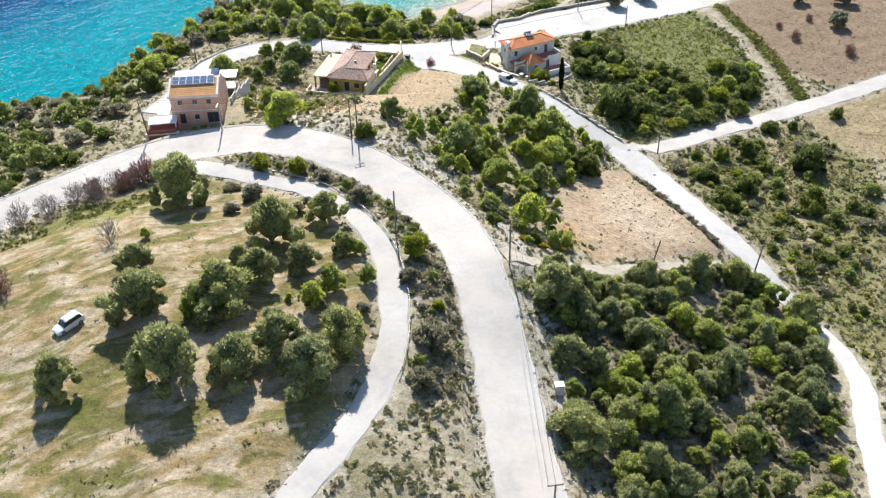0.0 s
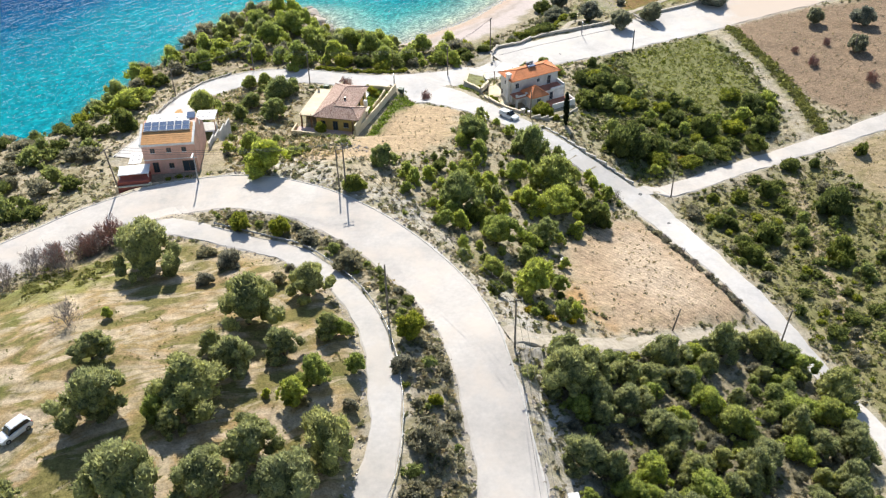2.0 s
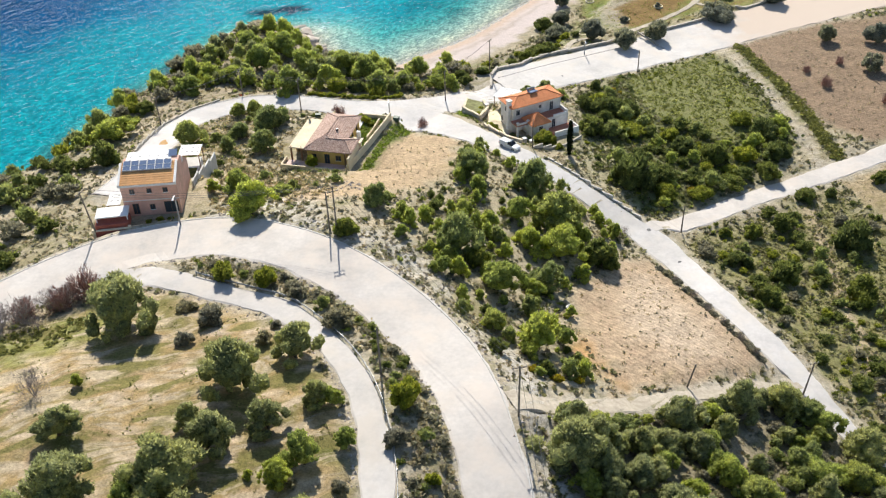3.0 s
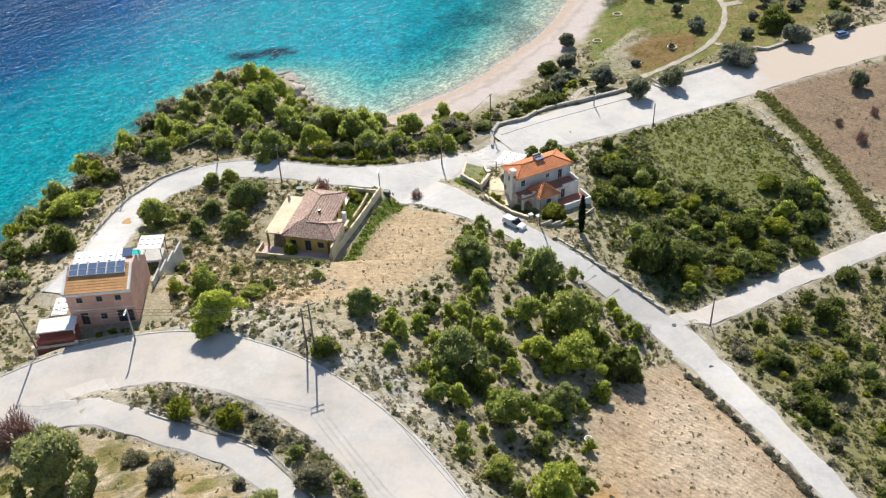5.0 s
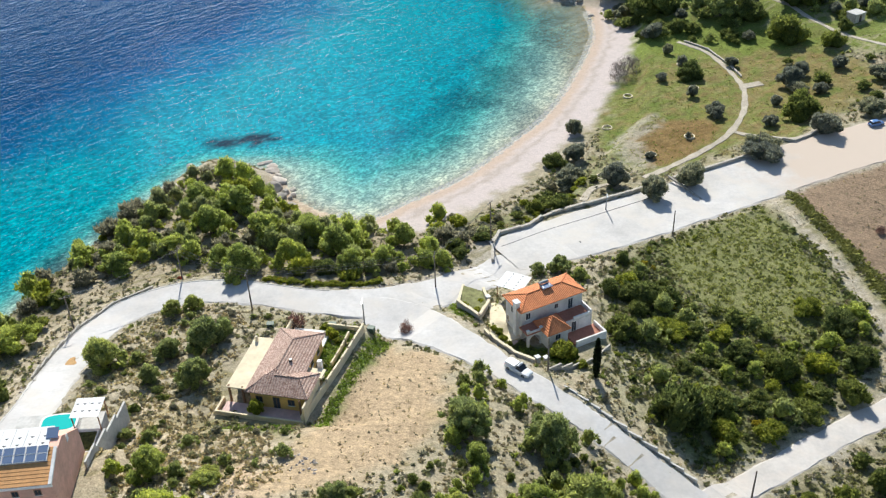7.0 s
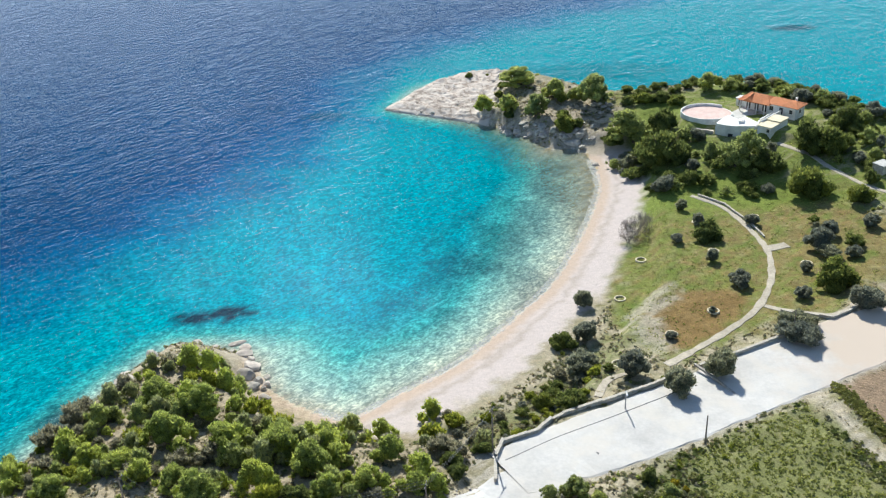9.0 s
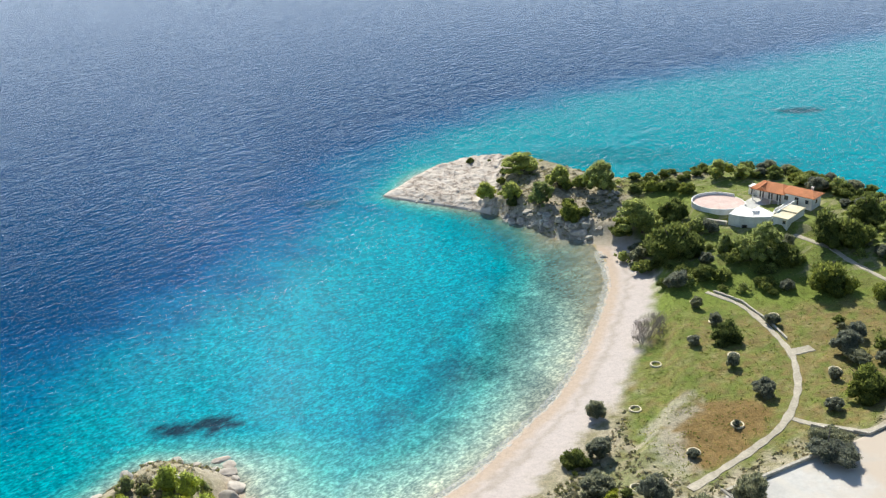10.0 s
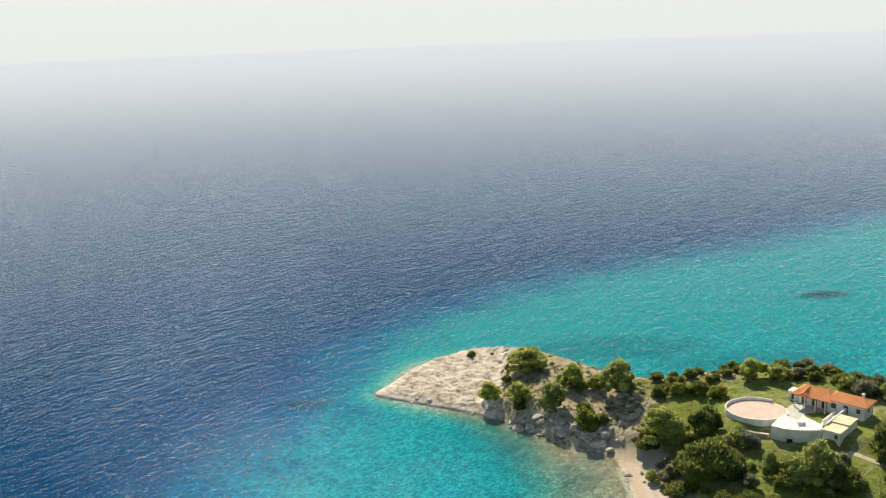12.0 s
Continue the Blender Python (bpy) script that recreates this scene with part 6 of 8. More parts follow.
for k in range(5):
    sheet_ob = part("roof_awning", boxes((0.5 + k * 1.62, 2.05 + k * 1.62, M + 0.25, 8.6, R + 0.02, R + 0.16)), FABRIC, peach, "white awning over the roof terrace")
    for q in (5.5, 6.8):
        xm = 1.27 + k * 1.62
        part("dark_patch", solid([(xm - 0.3, q + 0.15, R + 0.163), (xm + 0.3, q + 0.15, R + 0.163), (xm, q - 0.2, R + 0.163), (xm - 0.3, q + 0.15, R + 0.175), (xm + 0.3, q + 0.15, R + 0.175), (xm, q - 0.2, R + 0.175)], [(0, 1, 2), (3, 5, 4), (0, 3, 4, 1), (1, 4, 5, 2), (2, 5, 3, 0)]), DARK, sheet_ob)
part("solar_rack", boxes((0.3, W - 0.8, 2.5, 2.55, E + 0.3 + 2.7 * slope, E + 0.5 + 2.7 * slope), (0.3, W - 0.8, 4.3, 4.35, R + 0.1, R + 0.5)), STEEL, peach)
for i in range(6):
    for j in range(2):
        x0, y0 = 0.45 + i * 1.42, 2.55 + j * 1.06
        z0 = E + 0.42 + (y0 + 0.3) * slope
        panel = part("solar_panel", solid([(x0, y0, z0), (x0 + 1.3, y0, z0), (x0 + 1.3, y0 + 1.0, z0 + 1.0 * slope), (x0, y0 + 1.0, z0 + 1.0 * slope), (x0, y0, z0 + 0.05), (x0 + 1.3, y0, z0 + 0.05), (x0 + 1.3, y0 + 1.0, z0 + 1.0 * slope + 0.05), (x0, y0 + 1.0, z0 + 1.0 * slope + 0.05)],
                                          [(0, 3, 2, 1), (4, 5, 6, 7), (0, 1, 5, 4), (1, 2, 6, 5), (2, 3, 7, 6), (3, 0, 4, 7)]), PANEL, peach, "blue-grey solar panel with pale frame")
        rim = solid([(x0 - 0.05, y0 - 0.05, z0), (x0 + 1.35, y0 - 0.05, z0), (x0 + 1.35, y0 + 1.05, z0 + 1.05 * slope), (x0 - 0.05, y0 + 1.05, z0 + 1.05 * slope), (x0 + 0.05, y0 + 0.05, z0 + 0.08), (x0 + 1.25, y0 + 0.05, z0 + 0.08), (x0 + 1.25, y0 + 0.95, z0 + 0.95 * slope + 0.08), (x0 + 0.05, y0 + 0.95, z0 + 0.95 * slope + 0.08)],
                    [(0, 1, 5, 4), (1, 2, 6, 5), (2, 3, 7, 6), (3, 0, 4, 7)])
        part("panel_frame", rim, WHITE, panel)


def pergola(name, x, y, z, w, d, h, turn, top, label, slats=6):
    """A shade roof on posts with panels laid side by side."""
    ob = thing(name, pose(x, y, z, 0, 0, turn), label, "pergola")
    for a in (-w / 2 + 0.1, w / 2 - 0.1):
        for b in (-d / 2 + 0.1, d / 2 - 0.1):
            part("post", boxes((a - 0.07, a + 0.07, b - 0.07, b + 0.07, -0.6, h)), WOOD, ob)
    part("beam", boxes((-w / 2, w / 2, -d / 2, -d / 2 + 0.12, h, h + 0.16)), WOOD, ob)
    part("beam", boxes((-w / 2, w / 2, d / 2 - 0.12, d / 2, h, h + 0.16)), WOOD, ob)
    for k in range(slats):
        x0 = -w / 2 - 0.1 + k * (w + 0.2) / slats
        p = part("roof_panel", boxes((x0 + 0.02, x0 + (w + 0.2) / slats - 0.02, -d / 2 - 0.2, d / 2 + 0.2, h + 0.16, h + 0.2)), top, ob)
        if top is FABRIC:
            for q in range(2):
                yy = -d / 2 + d * (0.3 + 0.4 * q)
                xm = x0 + (w + 0.2) / slats / 2
                part("dark_patch", solid([(xm - 0.3, yy + 0.15, h + 0.205), (xm + 0.3, yy + 0.15, h + 0.205), (xm, yy - 0.2, h + 0.205), (xm - 0.3, yy + 0.15, h + 0.215), (xm + 0.3, yy + 0.15, h + 0.215), (xm, yy - 0.2, h + 0.215)],
                                         [(0, 1, 2), (3, 5, 4), (0, 3, 4, 1), (1, 4, 5, 2), (2, 5, 3, 0)]), DARK, p)
    return ob


pergola("pergola", -49.5, 192.9, 25.2, 3.9, 3.7, 2.7, 2, FABRIC, "white shade roof on timber posts by the pool", 4)
pergola("pergola", -57.0, 187.2, 25.2, 7.2, 2.2, 2.8, 3, FABRIC, "white shade roof along the back of the peach house", 6)
pergola("pergola", -59.6, 176.5, 25.4, 2.2, 4.0, 2.3, 6, FABRIC, "white shade roof beside the peach house", 2)
pool = thing("swimming_pool", pose(-54.1, 192.6, 25.35, 0, 0, 6), "small turquoise swimming pool with a pale rim", "pool")
outline = [(2.4 * math.copysign(abs(math.cos(a)) ** 0.6, math.cos(a)), 1.6 * math.copysign(abs(math.sin(a)) ** 0.6, math.sin(a))) for a in np.linspace(0, 2 * math.pi, 25)[:-1]]
part("rim", prism([(x * 1.14, y * 1.2) for x, y in outline], -1.2, 0.30), WHITE, pool)
part("pool_water", prism(outline, 0.2, 0.34), POOLWATER, pool)
patio = thing("patio", pose(-53.5, 189.5, 24.75, 0, 0, 3), "pale paved patio behind the peach house", "patio", kind="structure")
part("slab", boxes((-6.8, 5.6, -4.0, 5.4, -3.6, 0.45)), GREYWALL, patio)
part("lawn", boxes((2.0, 5.4, -2.5, 1.2, 0.45, 0.5)), GREENTUFT, patio, "dark green artificial turf")
yard_wall = thing("garden_wall", pose(-46.9, 190.0, 24.2, 0, 0, -4), "grey rendered boundary wall stepping down the slope", "wall")
for k in range(4):
    part("wall_section", boxes((-0.15, 0.15, -6.5 + k * 3.6, -2.9 + k * 3.6, -2.0 - k * 0.5, 2.6 - k * 0.75)), GREYWALL, yard_wall)
annex = thing("annex", pose(-58.6, 171.2, 25.2, 0, 0, 9), "low brick-red annex with a flat white roof", "annex")
part("wall", boxes((-3.0, 2.6, -1.9, 1.7, -2.0, 1.9)), REDWALL, annex)
part("roof", boxes((-2.9, 2.7, -1.0, 2.3, 2.75, 2.95)), FABRIC, annex, "flat white roof sheet")
for a in (-2.7, 2.5):
    part("post", boxes((a - 0.08, a + 0.08, -0.9, -0.74, 1.9, 2.75)), WHITE, annex)
    part("post", boxes((a - 0.08, a + 0.08, 1.4, 1.56, 1.9, 2.75)), WHITE, annex)
part("parapet", boxes((-3.2, 2.8, -2.6, -2.25, -2.0, 1.2)), REDWALL, annex)
part("coping", boxes((-3.3, 2.9, -2.68, -2.17, 1.2, 1.32)), CREAM, annex)
for a in (-3.25, 2.85):
    part("pillar", boxes((a - 0.25, a + 0.25, -2.75, -2.1, -2.0, 1.6)), CREAM, annex)
part("forecourt", boxes((3.0, 10.6, -1.6, -1.3, -1.5, 0.9)), CREAM, annex, "low cream front garden wall")

# ---- yellow house ----
yellow = thing("house", pose(-29.0, 201.4, 19.6, 0, 0, -13), "single-storey ochre house with weathered brown tiled hip roof", "house")
part("wall", prism([(0.4, 0.4), (9.4, 0.4), (9.4, 5.2), (7.0, 5.2), (7.0, 15.0), (0.4, 15.0)], -2.5, 3.1), YELLOW, yellow)
part("roof", hip_roof(0.2, 7.2, 0.2, 15.2, 3.2, 1.7, 0.45, "y"), OLD_TILES, yellow, "weathered brown tiles")
part("roof", hip_roof(0.4, 9.6, 0.2, 5.4, 3.2, 1.35, 0.45, "x", 0.14, 0.75), OLD_TILES, yellow, "weathered brown tiles")
ridge_caps(yellow, OLD_TILES, ((3.7, 4.1, 4.9), (3.7, 11.2, 4.9)), ((3.7, 11.2, 4.9), (-0.2, 15.6, 3.25)), ((3.7, 11.2, 4.9), (7.6, 15.6, 3.25)), ((3.7, 4.1, 4.9), (-0.2, -0.2, 3.25)), ((3.7, 2.8, 4.55), (7.8, 2.8, 4.55)), ((7.8, 2.8, 4.55), (10.0, -0.2, 3.25)), ((7.8, 2.8, 4.55), (10.0, 5.8, 3.25)))
part("flat_roof", boxes((-3.6, 0.0, 0.6, 13.0, 2.75, 2.95)), CREAM, yellow, "flat cream terrace roof")
part("flat_roof", boxes((7.2, 10.2, 5.6, 7.8, 2.2, 2.4)), CREAM, yellow, "flat cream roof of the side porch")
part("side_wall", boxes((-3.5, -3.25, 4.0, 13.0, -2.5, 2.75)), CREAM, yellow)
part("side_wall", boxes((9.6, 9.9, -1.9, 5.4, -2.5, 2.9)), CREAM, yellow)
for x in (-3.4, -1.2, 8.6):
    part("post", boxes((x, x + 0.3, -0.6 if x > 0 else 0.8, -0.3 if x > 0 else 1.1, -0.5, 3.0)), WOOD, yellow, "brown timber porch post")
part("porch_floor", boxes((-3.8, 9.6, -2.0, 0.5, -2.5, 0.0)), PINKSTONE, yellow, "pinkish paved porch")
vent = bmesh.new()
tube(vent, (5.0, 6.6, 4.0), (5.0, 6.6, 4.75), 0.28, 0.28, 10)
part("roof_vent", vent, DARK, yellow, "dark round roof vent")
part("chimney", boxes((8.6, 9.3, 8.2, 8.9, -0.5, 3.4)), WHITE, yellow, "white outdoor oven chimney")
part("chimney", boxes((-3.2, -2.8, 11.8, 12.2, 2.9, 3.9)), CREAM, yellow)
for x in (1.8, 4.6, 7.0):
    opening(yellow, x, 0.4, 0.9 if x != 4.6 else 0.05, 1.0, 1.1 if x != 4.6 else 2.1, "-y", kind="window" if x != 4.6 else "door", frame_mat=WOOD)
opening(yellow, 7.0, 10.0, 0.9, 1.0, 1.1, "+x", frame_mat=WOOD)
opening(yellow, 7.0, 13.0, 0.9, 0.9, 1.1, "+x", frame_mat=WOOD)
yard = thing("garden_wall", pose(-29.0, 201.4, 19.6, 0, 0, -13), "cream rendered wall round the yellow house", "wall")
part("wall_section", boxes((-4.6, 9.7, -2.4, -2.1, -2.5, 0.5)), CREAM, yard)
part("wall_section", boxes((-4.6, -4.3, -2.1, 1.0, -2.5, 0.5)), CREAM, yard)
part("wall_section", boxes((-0.4, -0.1, 13.0, 20.5, -5.5, 1.4)), CREAM, yard)
court = thing("paving", pose(-29.0, 201.4, 17.0, 0, 0, -13), "pale paved entrance court behind the yellow house", "paving", kind="structure")
part("slab", boxes((0.4, 6.8, 15.7, 19.8, -3.0, 2.75)), WHITE, court)

# ---- villa ----
villa = thing("house", pose(14.7, 223.8, 12.6, 0, 0, 27), "two-storey pale villa with orange terracotta hip roofs", "house")
part("wall", boxes((0.3, 12.9, 0.3, 5.7, -2.5, 6.15)), VILLAWALL, villa, "pale grey rendered wall")
part("roof", hip_roof(0.3, 12.9, 0.3, 5.7, 6.2, 1.1, 0.5, "x"), TERRACOTTA_X, villa, "orange terracotta tiles")
ridge_caps(villa, TERRACOTTA_X, ((3.0, 3.0, 7.3), (10.2, 3.0, 7.3)), ((3.0, 3.0, 7.3), (-0.2, -0.2, 6.22)), ((3.0, 3.0, 7.3), (-0.2, 6.2, 6.22)), ((10.2, 3.0, 7.3), (13.4, -0.2, 6.22)), ((10.2, 3.0, 7.3), (13.4, 6.2, 6.22)))
part("cornice", boxes((0.1, 13.1, 0.1, 5.9, 5.75, 5.95)), WHITE, villa)
wing = part("wing", boxes((2.9, 7.0, -4.3, 0.3, -2.5, 3.2)), VILLAWALL, villa, "pale grey front wing")
part("wing_roof", hip_roof(2.9, 7.0, -4.3, -0.2, 3.2, 1.9, 0.4, "x"), TERRACOTTA_X, villa, "orange terracotta pyramid roof")
ridge_caps(villa, TERRACOTTA_X, ((4.95, -2.25, 5.1), (2.5, -4.7, 3.22)), ((4.95, -2.25, 5.1), (7.4, -4.7, 3.22)), ((4.95, -2.25, 5.1), (7.4, 0.2, 3.22)), ((4.95, -2.25, 5.1), (2.5, 0.2, 3.22)), r=0.09)
part("terrace", boxes((7.0, 13.0, -2.8, 0.3, -2.5, 3.0)), VILLAWALL, villa)
part("terrace_paving", boxes((7.05, 12.7, -2.5, 0.25, 3.0, 3.08)), REDPAVE, villa, "red tiled upper terrace")
part("parapet", boxes((12.7, 13.0, -2.8, 0.3, 3.0, 3.9), (9.2, 12.7, -2.8, -2.5, 3.0, 3.5)), WHITE, villa)
part("lower_terrace", boxes((7.4, 13.4, -6.2, -2.8, -2.5, 0.5)), REDPAVE, villa, "red tiled lower terrace")
part("parapet", boxes((7.4, 13.4, -6.5, -6.2, -2.5, 1.3), (13.4, 13.7, -6.5, -2.8, -2.5, 1.3)), WHITE, villa)
part("balcony", boxes((-0.2, 2.9, -2.4, 0.3, 2.7, 3.0)), REDPAVE, villa, "red tiled balcony")
for x in (-0.1, 2.5):
    pillar = part("balcony_pillar", boxes((x, x + 0.4, -2.4, -2.0, -2.5, 3.5)), VILLAWALL, villa)
    part("cap", boxes((x - 0.08, x + 0.48, -2.48, -1.92, 3.5, 3.68)), WHITE, pillar)
arch = [(0.3, 0.0)] + [(1.4 + 1.1 * math.cos(a), 1.3 + 1.1 * math.sin(a)) for a in np.linspace(math.pi, 0, 9)] + [(2.5, 0.0)]
arch_bm = bmesh.new()
lo = [arch_bm.verts.new((x, -2.35, z)) for x, z in arch] + [arch_bm.verts.new((2.5, -2.35, 2.7)), arch_bm.verts.new((0.3, -2.35, 2.7))]
hi = [arch_bm.verts.new(v.co + Vector((0, 0.3, 0))) for v in lo]
arch_bm.faces.new(lo)
arch_bm.faces.new(hi[::-1])
for k in range(len(lo)):
    arch_bm.faces.new((lo[k], hi[k], hi[(k + 1) % len(lo)], lo[(k + 1) % len(lo)]))
part("arch", arch_bm, VILLAWALL, villa)
part("balcony_rail", boxes((0.3, 2.5, -2.36, -2.24, 3.0, 3.45)), WHITE, villa)
chimney = part("chimney", boxes((-0.35, 0.45, 1.2, 2.2, -2.5, 7.4)), WHITE, villa)
part("cap", boxes((-0.5, 0.6, 1.05, 2.35, 7.4, 7.6)), WHITE, chimney)
for x in (1.6, 10.4):
    opening(villa, x, 0.3, 4.0 if x < 5 else 3.2, 0.9, 1.3 if x < 5 else 2.1, "-y", frame_mat=WHITE, kind="window" if x < 5 else "door")
opening(villa, 7.4, 0.3, 4.3, 0.7, 0.9, "-y")
opening(villa, 4.9, -4.3, 1.4, 1.0, 1.1, "-y")
opening(villa, 0.3, 3.4, 4.0, 0.8, 1.2, "-x")
opening(villa, 0.3, 5.0, 1.0, 0.8, 1.3, "-x")
opening(villa, 7.0, -1.6, 0.9, 0.8, 1.1, "+x")
opening(villa, 9.2, -2.8, 0.6, 0.9, 2.0, "-y", kind="door")
part("garage_shutter", boxes((10.2, 12.6, -2.86, -2.78, 0.6, 2.7)), WHITE, villa, "white roller shutter")
heater = part("water_heater", boxes((6.0, 8.0, 2.4, 3.7, 7.5, 7.62)), PANEL, villa, "solar water heater panel")
tank = bmesh.new()
tube(tank, (6.0, 3.9, 7.9), (7.9, 3.9, 7.9), 0.27, 0.27, 12)
part("tank", tank, STEEL, heater)
part("stand", boxes((6.2, 6.3, 2.5, 4.0, 6.9, 7.7), (7.6, 7.7, 2.5, 4.0, 6.9, 7.7)), STEEL, heater)
part("side_terrace", boxes((-5.4, 0.3, 0.5, 7.4, -2.5, 0.35)), CREAM, villa, "pale paved side terrace")
part("steps", boxes((-3.4, -0.6, -1.0, 0.5, -2.5, 0.1), (-3.4, -0.6, -1.9, -1.0, -2.5, -0.25)), PINKSTONE, villa)
pergola("pergola", 14.4, 238.2, 12.2, 5.0, 4.8, 2.9, 62, FABRIC, "white shade roof on posts behind the villa", 5)
front_garden = thing("garden_wall", pose(0, 0, 0), "low stone wall with white coping round the villa", "wall")


def wall_run(parent, points, h, t, mat, cap=None, sink=1.2, part_name="wall_section"):
    """Wall sections along a line of corners, on the ground."""
    fine = [points[0]]
    for (ax, ay), (bx, by) in zip(points, points[1:]):
        k = max(1, round(math.hypot(bx - ax, by - ay) / 2.6))
        fine += [(ax + (bx - ax) * i / k, ay + (by - ay) * i / k) for i in range(1, k + 1)]
    for (ax, ay), (bx, by) in zip(fine, fine[1:]):
        length = math.hypot(bx - ax, by - ay)
        z = max(on_ground(ax, ay), on_ground(bx, by))
        low = min(on_ground(ax, ay), on_ground(bx, by))
        ob = part(part_name, boxes((-t / 2, length + t / 2, -t / 2, t / 2, low - z - sink, h)), mat, parent)
        ob.matrix_basis = pose(ax, ay, z, 0, 0, math.degrees(math.atan2(by - ay, bx - ax)))
        if cap:
            part("coping", boxes((-t / 2, length + t / 2, -t / 2 - 0.06, t / 2 + 0.06, h, h + 0.1)), cap, ob)


side_wall = thing("garden_wall", pose(0, 0, 0), "cream rendered boundary wall stepping down beside the yellow house", "wall")
wall_run(side_wall, [(-20.2, 197.4), (-18.3, 202.6), (-16.4, 207.6), (-14.4, 213.2), (-12.4, 219.4)], 1.7, 0.32, CREAM, None, 2.5)
wall_run(side_wall, [(-17.0, 210.6), (-15.8, 214.4), (-14.8, 218.4)], 0.9, 0.28, CREAM, None, 2.5)
wall_run(side_wall, [(-12.4, 219.4), (-18.4, 220.8)], 0.9, 0.3, CREAM, None, 1.5)
wall_run(front_garden, [(8.4, 224.2), (10.2, 220.6), (13.2, 216.6), (16.2, 214.6)], 0.9, 0.35, STONEWALL, CREAM)
wall_run(front_garden, [(18.6, 213.0), (22.6, 215.2), (27.2, 218.4), (30.0, 221.5)], 0.45, 0.3, STONEWALL)

bed = thing("raised_bed", pose(0, 0, 0), "raised garden bed behind a low stone wall beside the villa", "garden bed")
part("soil", prism([(4.0, 234.6), (7.6, 230.0), (9.2, 234.6), (8.4, 238.4), (5.0, 240.4)], 11.0, 13.15), LAWNSOIL, bed, "grassy soil")
wall_run(bed, [(4.9, 240.7), (3.8, 234.6), (7.6, 229.6), (9.5, 234.4), (8.7, 238.8)], 1.1, 0.4, STONEWALL, CREAM)
side_court = thing("paving", pose(0, 0, 0), "tan paved court beside the villa", "paving", kind="structure")
part("slab", prism([(9.6, 234.6), (11.6, 235.0), (13.2, 228.6), (12.4, 225.4), (9.6, 227.0)], 11.6, 12.95), CREAM, side_court)
front_lawn = thing("lawn", pose(0, 0, 0), "dark green lawn before the villa", "lawn", kind="structure")
part("turf", prism([(12.4, 221.4), (16.6, 217.6), (18.6, 219.6), (14.8, 224.2)], 12.2, 12.72), GREENTUFT, front_lawn)
for x, y in ((16.8, 214.9), (18.4, 216.4), (9.4, 235.4)):
    post = thing("gate_pillar", pose(x, y, on_ground(x, y), 0, 0, 30), "square stone gate pillar with white cap", "pillar", "gate pillars of the villa")
    part("shaft", boxes((-0.35, 0.35, -0.35, 0.35, -1.0, 1.5), bevel=0.03), STONEWALL, post)
    part("cap", boxes((-0.45, 0.45, -0.45, 0.45, 1.5, 1.68), bevel=0.03), WHITE, post)

# ---- white house on the headland ----
far = thing("house", pose(104.5, 435.0, 10.9, 0, 0, -45), "white headland house with an orange tiled roof", "house")
part("wall", boxes((9.6, 19.6, 0.6, 7.0, -2.5, 4.0)), WHITE, far)
part("wall", boxes((0.4, 9.6, 2.6, 7.2, -2.5, 3.8)), WHITE, far)
part("roof", hip_roof(0.0, 10.6, -0.6, 7.4, 3.75, 1.9, 0.45, "x", 0.14, 0.6), TERRACOTTA_X, far, "orange terracotta tiles")
part("roof", hip_roof(9.2, 20.0, 0.6, 7.0, 4.05, 1.5, 0.5, "x", 0.14, 0.7), TERRACOTTA_X, far, "orange terracotta tiles")
part("gable", solid([(1.6, -1.4, 3.7), (5.2, -1.4, 3.7), (3.4, -1.4, 5.0), (1.6, 3.2, 3.75), (5.2, 3.2, 3.75), (3.4, 3.2, 5.7)], [(0, 1, 2), (0, 2, 5, 3), (2, 1, 4, 5), (3, 5, 4), (0, 3, 4, 1)]), TERRACOTTA_Y, far, "orange tiled gable over the porch")
part("beam", boxes((0.2, 9.8, -0.7, -0.45, 3.35, 3.62)), WOOD, far)
for x in (0.4, 3.4, 6.4, 9.2):
    part("post", boxes((x, x + 0.28, -0.75, -0.47, -0.2, 3.35)), WHITE, far)
for x in (2.0, 5.0, 7.8):
    opening(far, x, 2.6, 0.0, 1.3, 2.2, "-y", kind="door", frame_mat=WOOD)
opening(far, 11.2, 0.6, 1.7, 1.2, 1.4, "-y", frame_mat=WOOD)
opening(far, 14.6, 0.6, 0.9, 1.1, 2.3, "-y", kind="door", frame_mat=WOOD)
opening(far, 18.0, 0.6, 1.8, 0.9, 1.2, "-y", frame_mat=WOOD)
opening(far, 19.6, 3.8, 1.6, 1.0, 1.2, "+x", frame_mat=WOOD)
part("chimney", boxes((17.2, 17.8, 4.6, 5.2, 4.2, 6.0), (17.1, 17.9, 4.5, 5.3, 6.0, 6.15)), WHITE, far)
annex = part("annex", boxes((15.0, 19.6, -15.4, -4.2, -4.0, 1.9)), WHITE, far)
part("annex_roof", boxes((14.8, 19.8, -15.7, -10.0, 1.9, 2.08)), CREAM, annex, "flat beige roof of the annex")
part("annex_roof", boxes((14.8, 19.8, -9.9, -4.0, 2.25, 2.45), (15.0, 19.6, -9.9, -4.2, 1.9, 2.25)), CREAM, annex, "flat beige roof of the annex")
opening(far, 15.0, -13.6, -0.6, 1.3, 2.2, "-x", kind="door", frame_mat=WOOD)
opening(far, 18.6, -15.4, 0.2, 0.8, 1.0, "-y", frame_mat=WOOD)
part("stair", boxes(*[(12.4, 14.7, -10.2 + 0.9 * k, 0.4, -1.0, -0.6 + 0.28 * k) for k in range(7)]), WHITE, far, "white outside stair beside the annex")
part("stair_wall", boxes((14.5, 14.85, -12.5, 0.4, -2.0, 2.6), (12.1, 12.4, -9.0, 0.4, -2.0, 1.6)), WHITE, far)
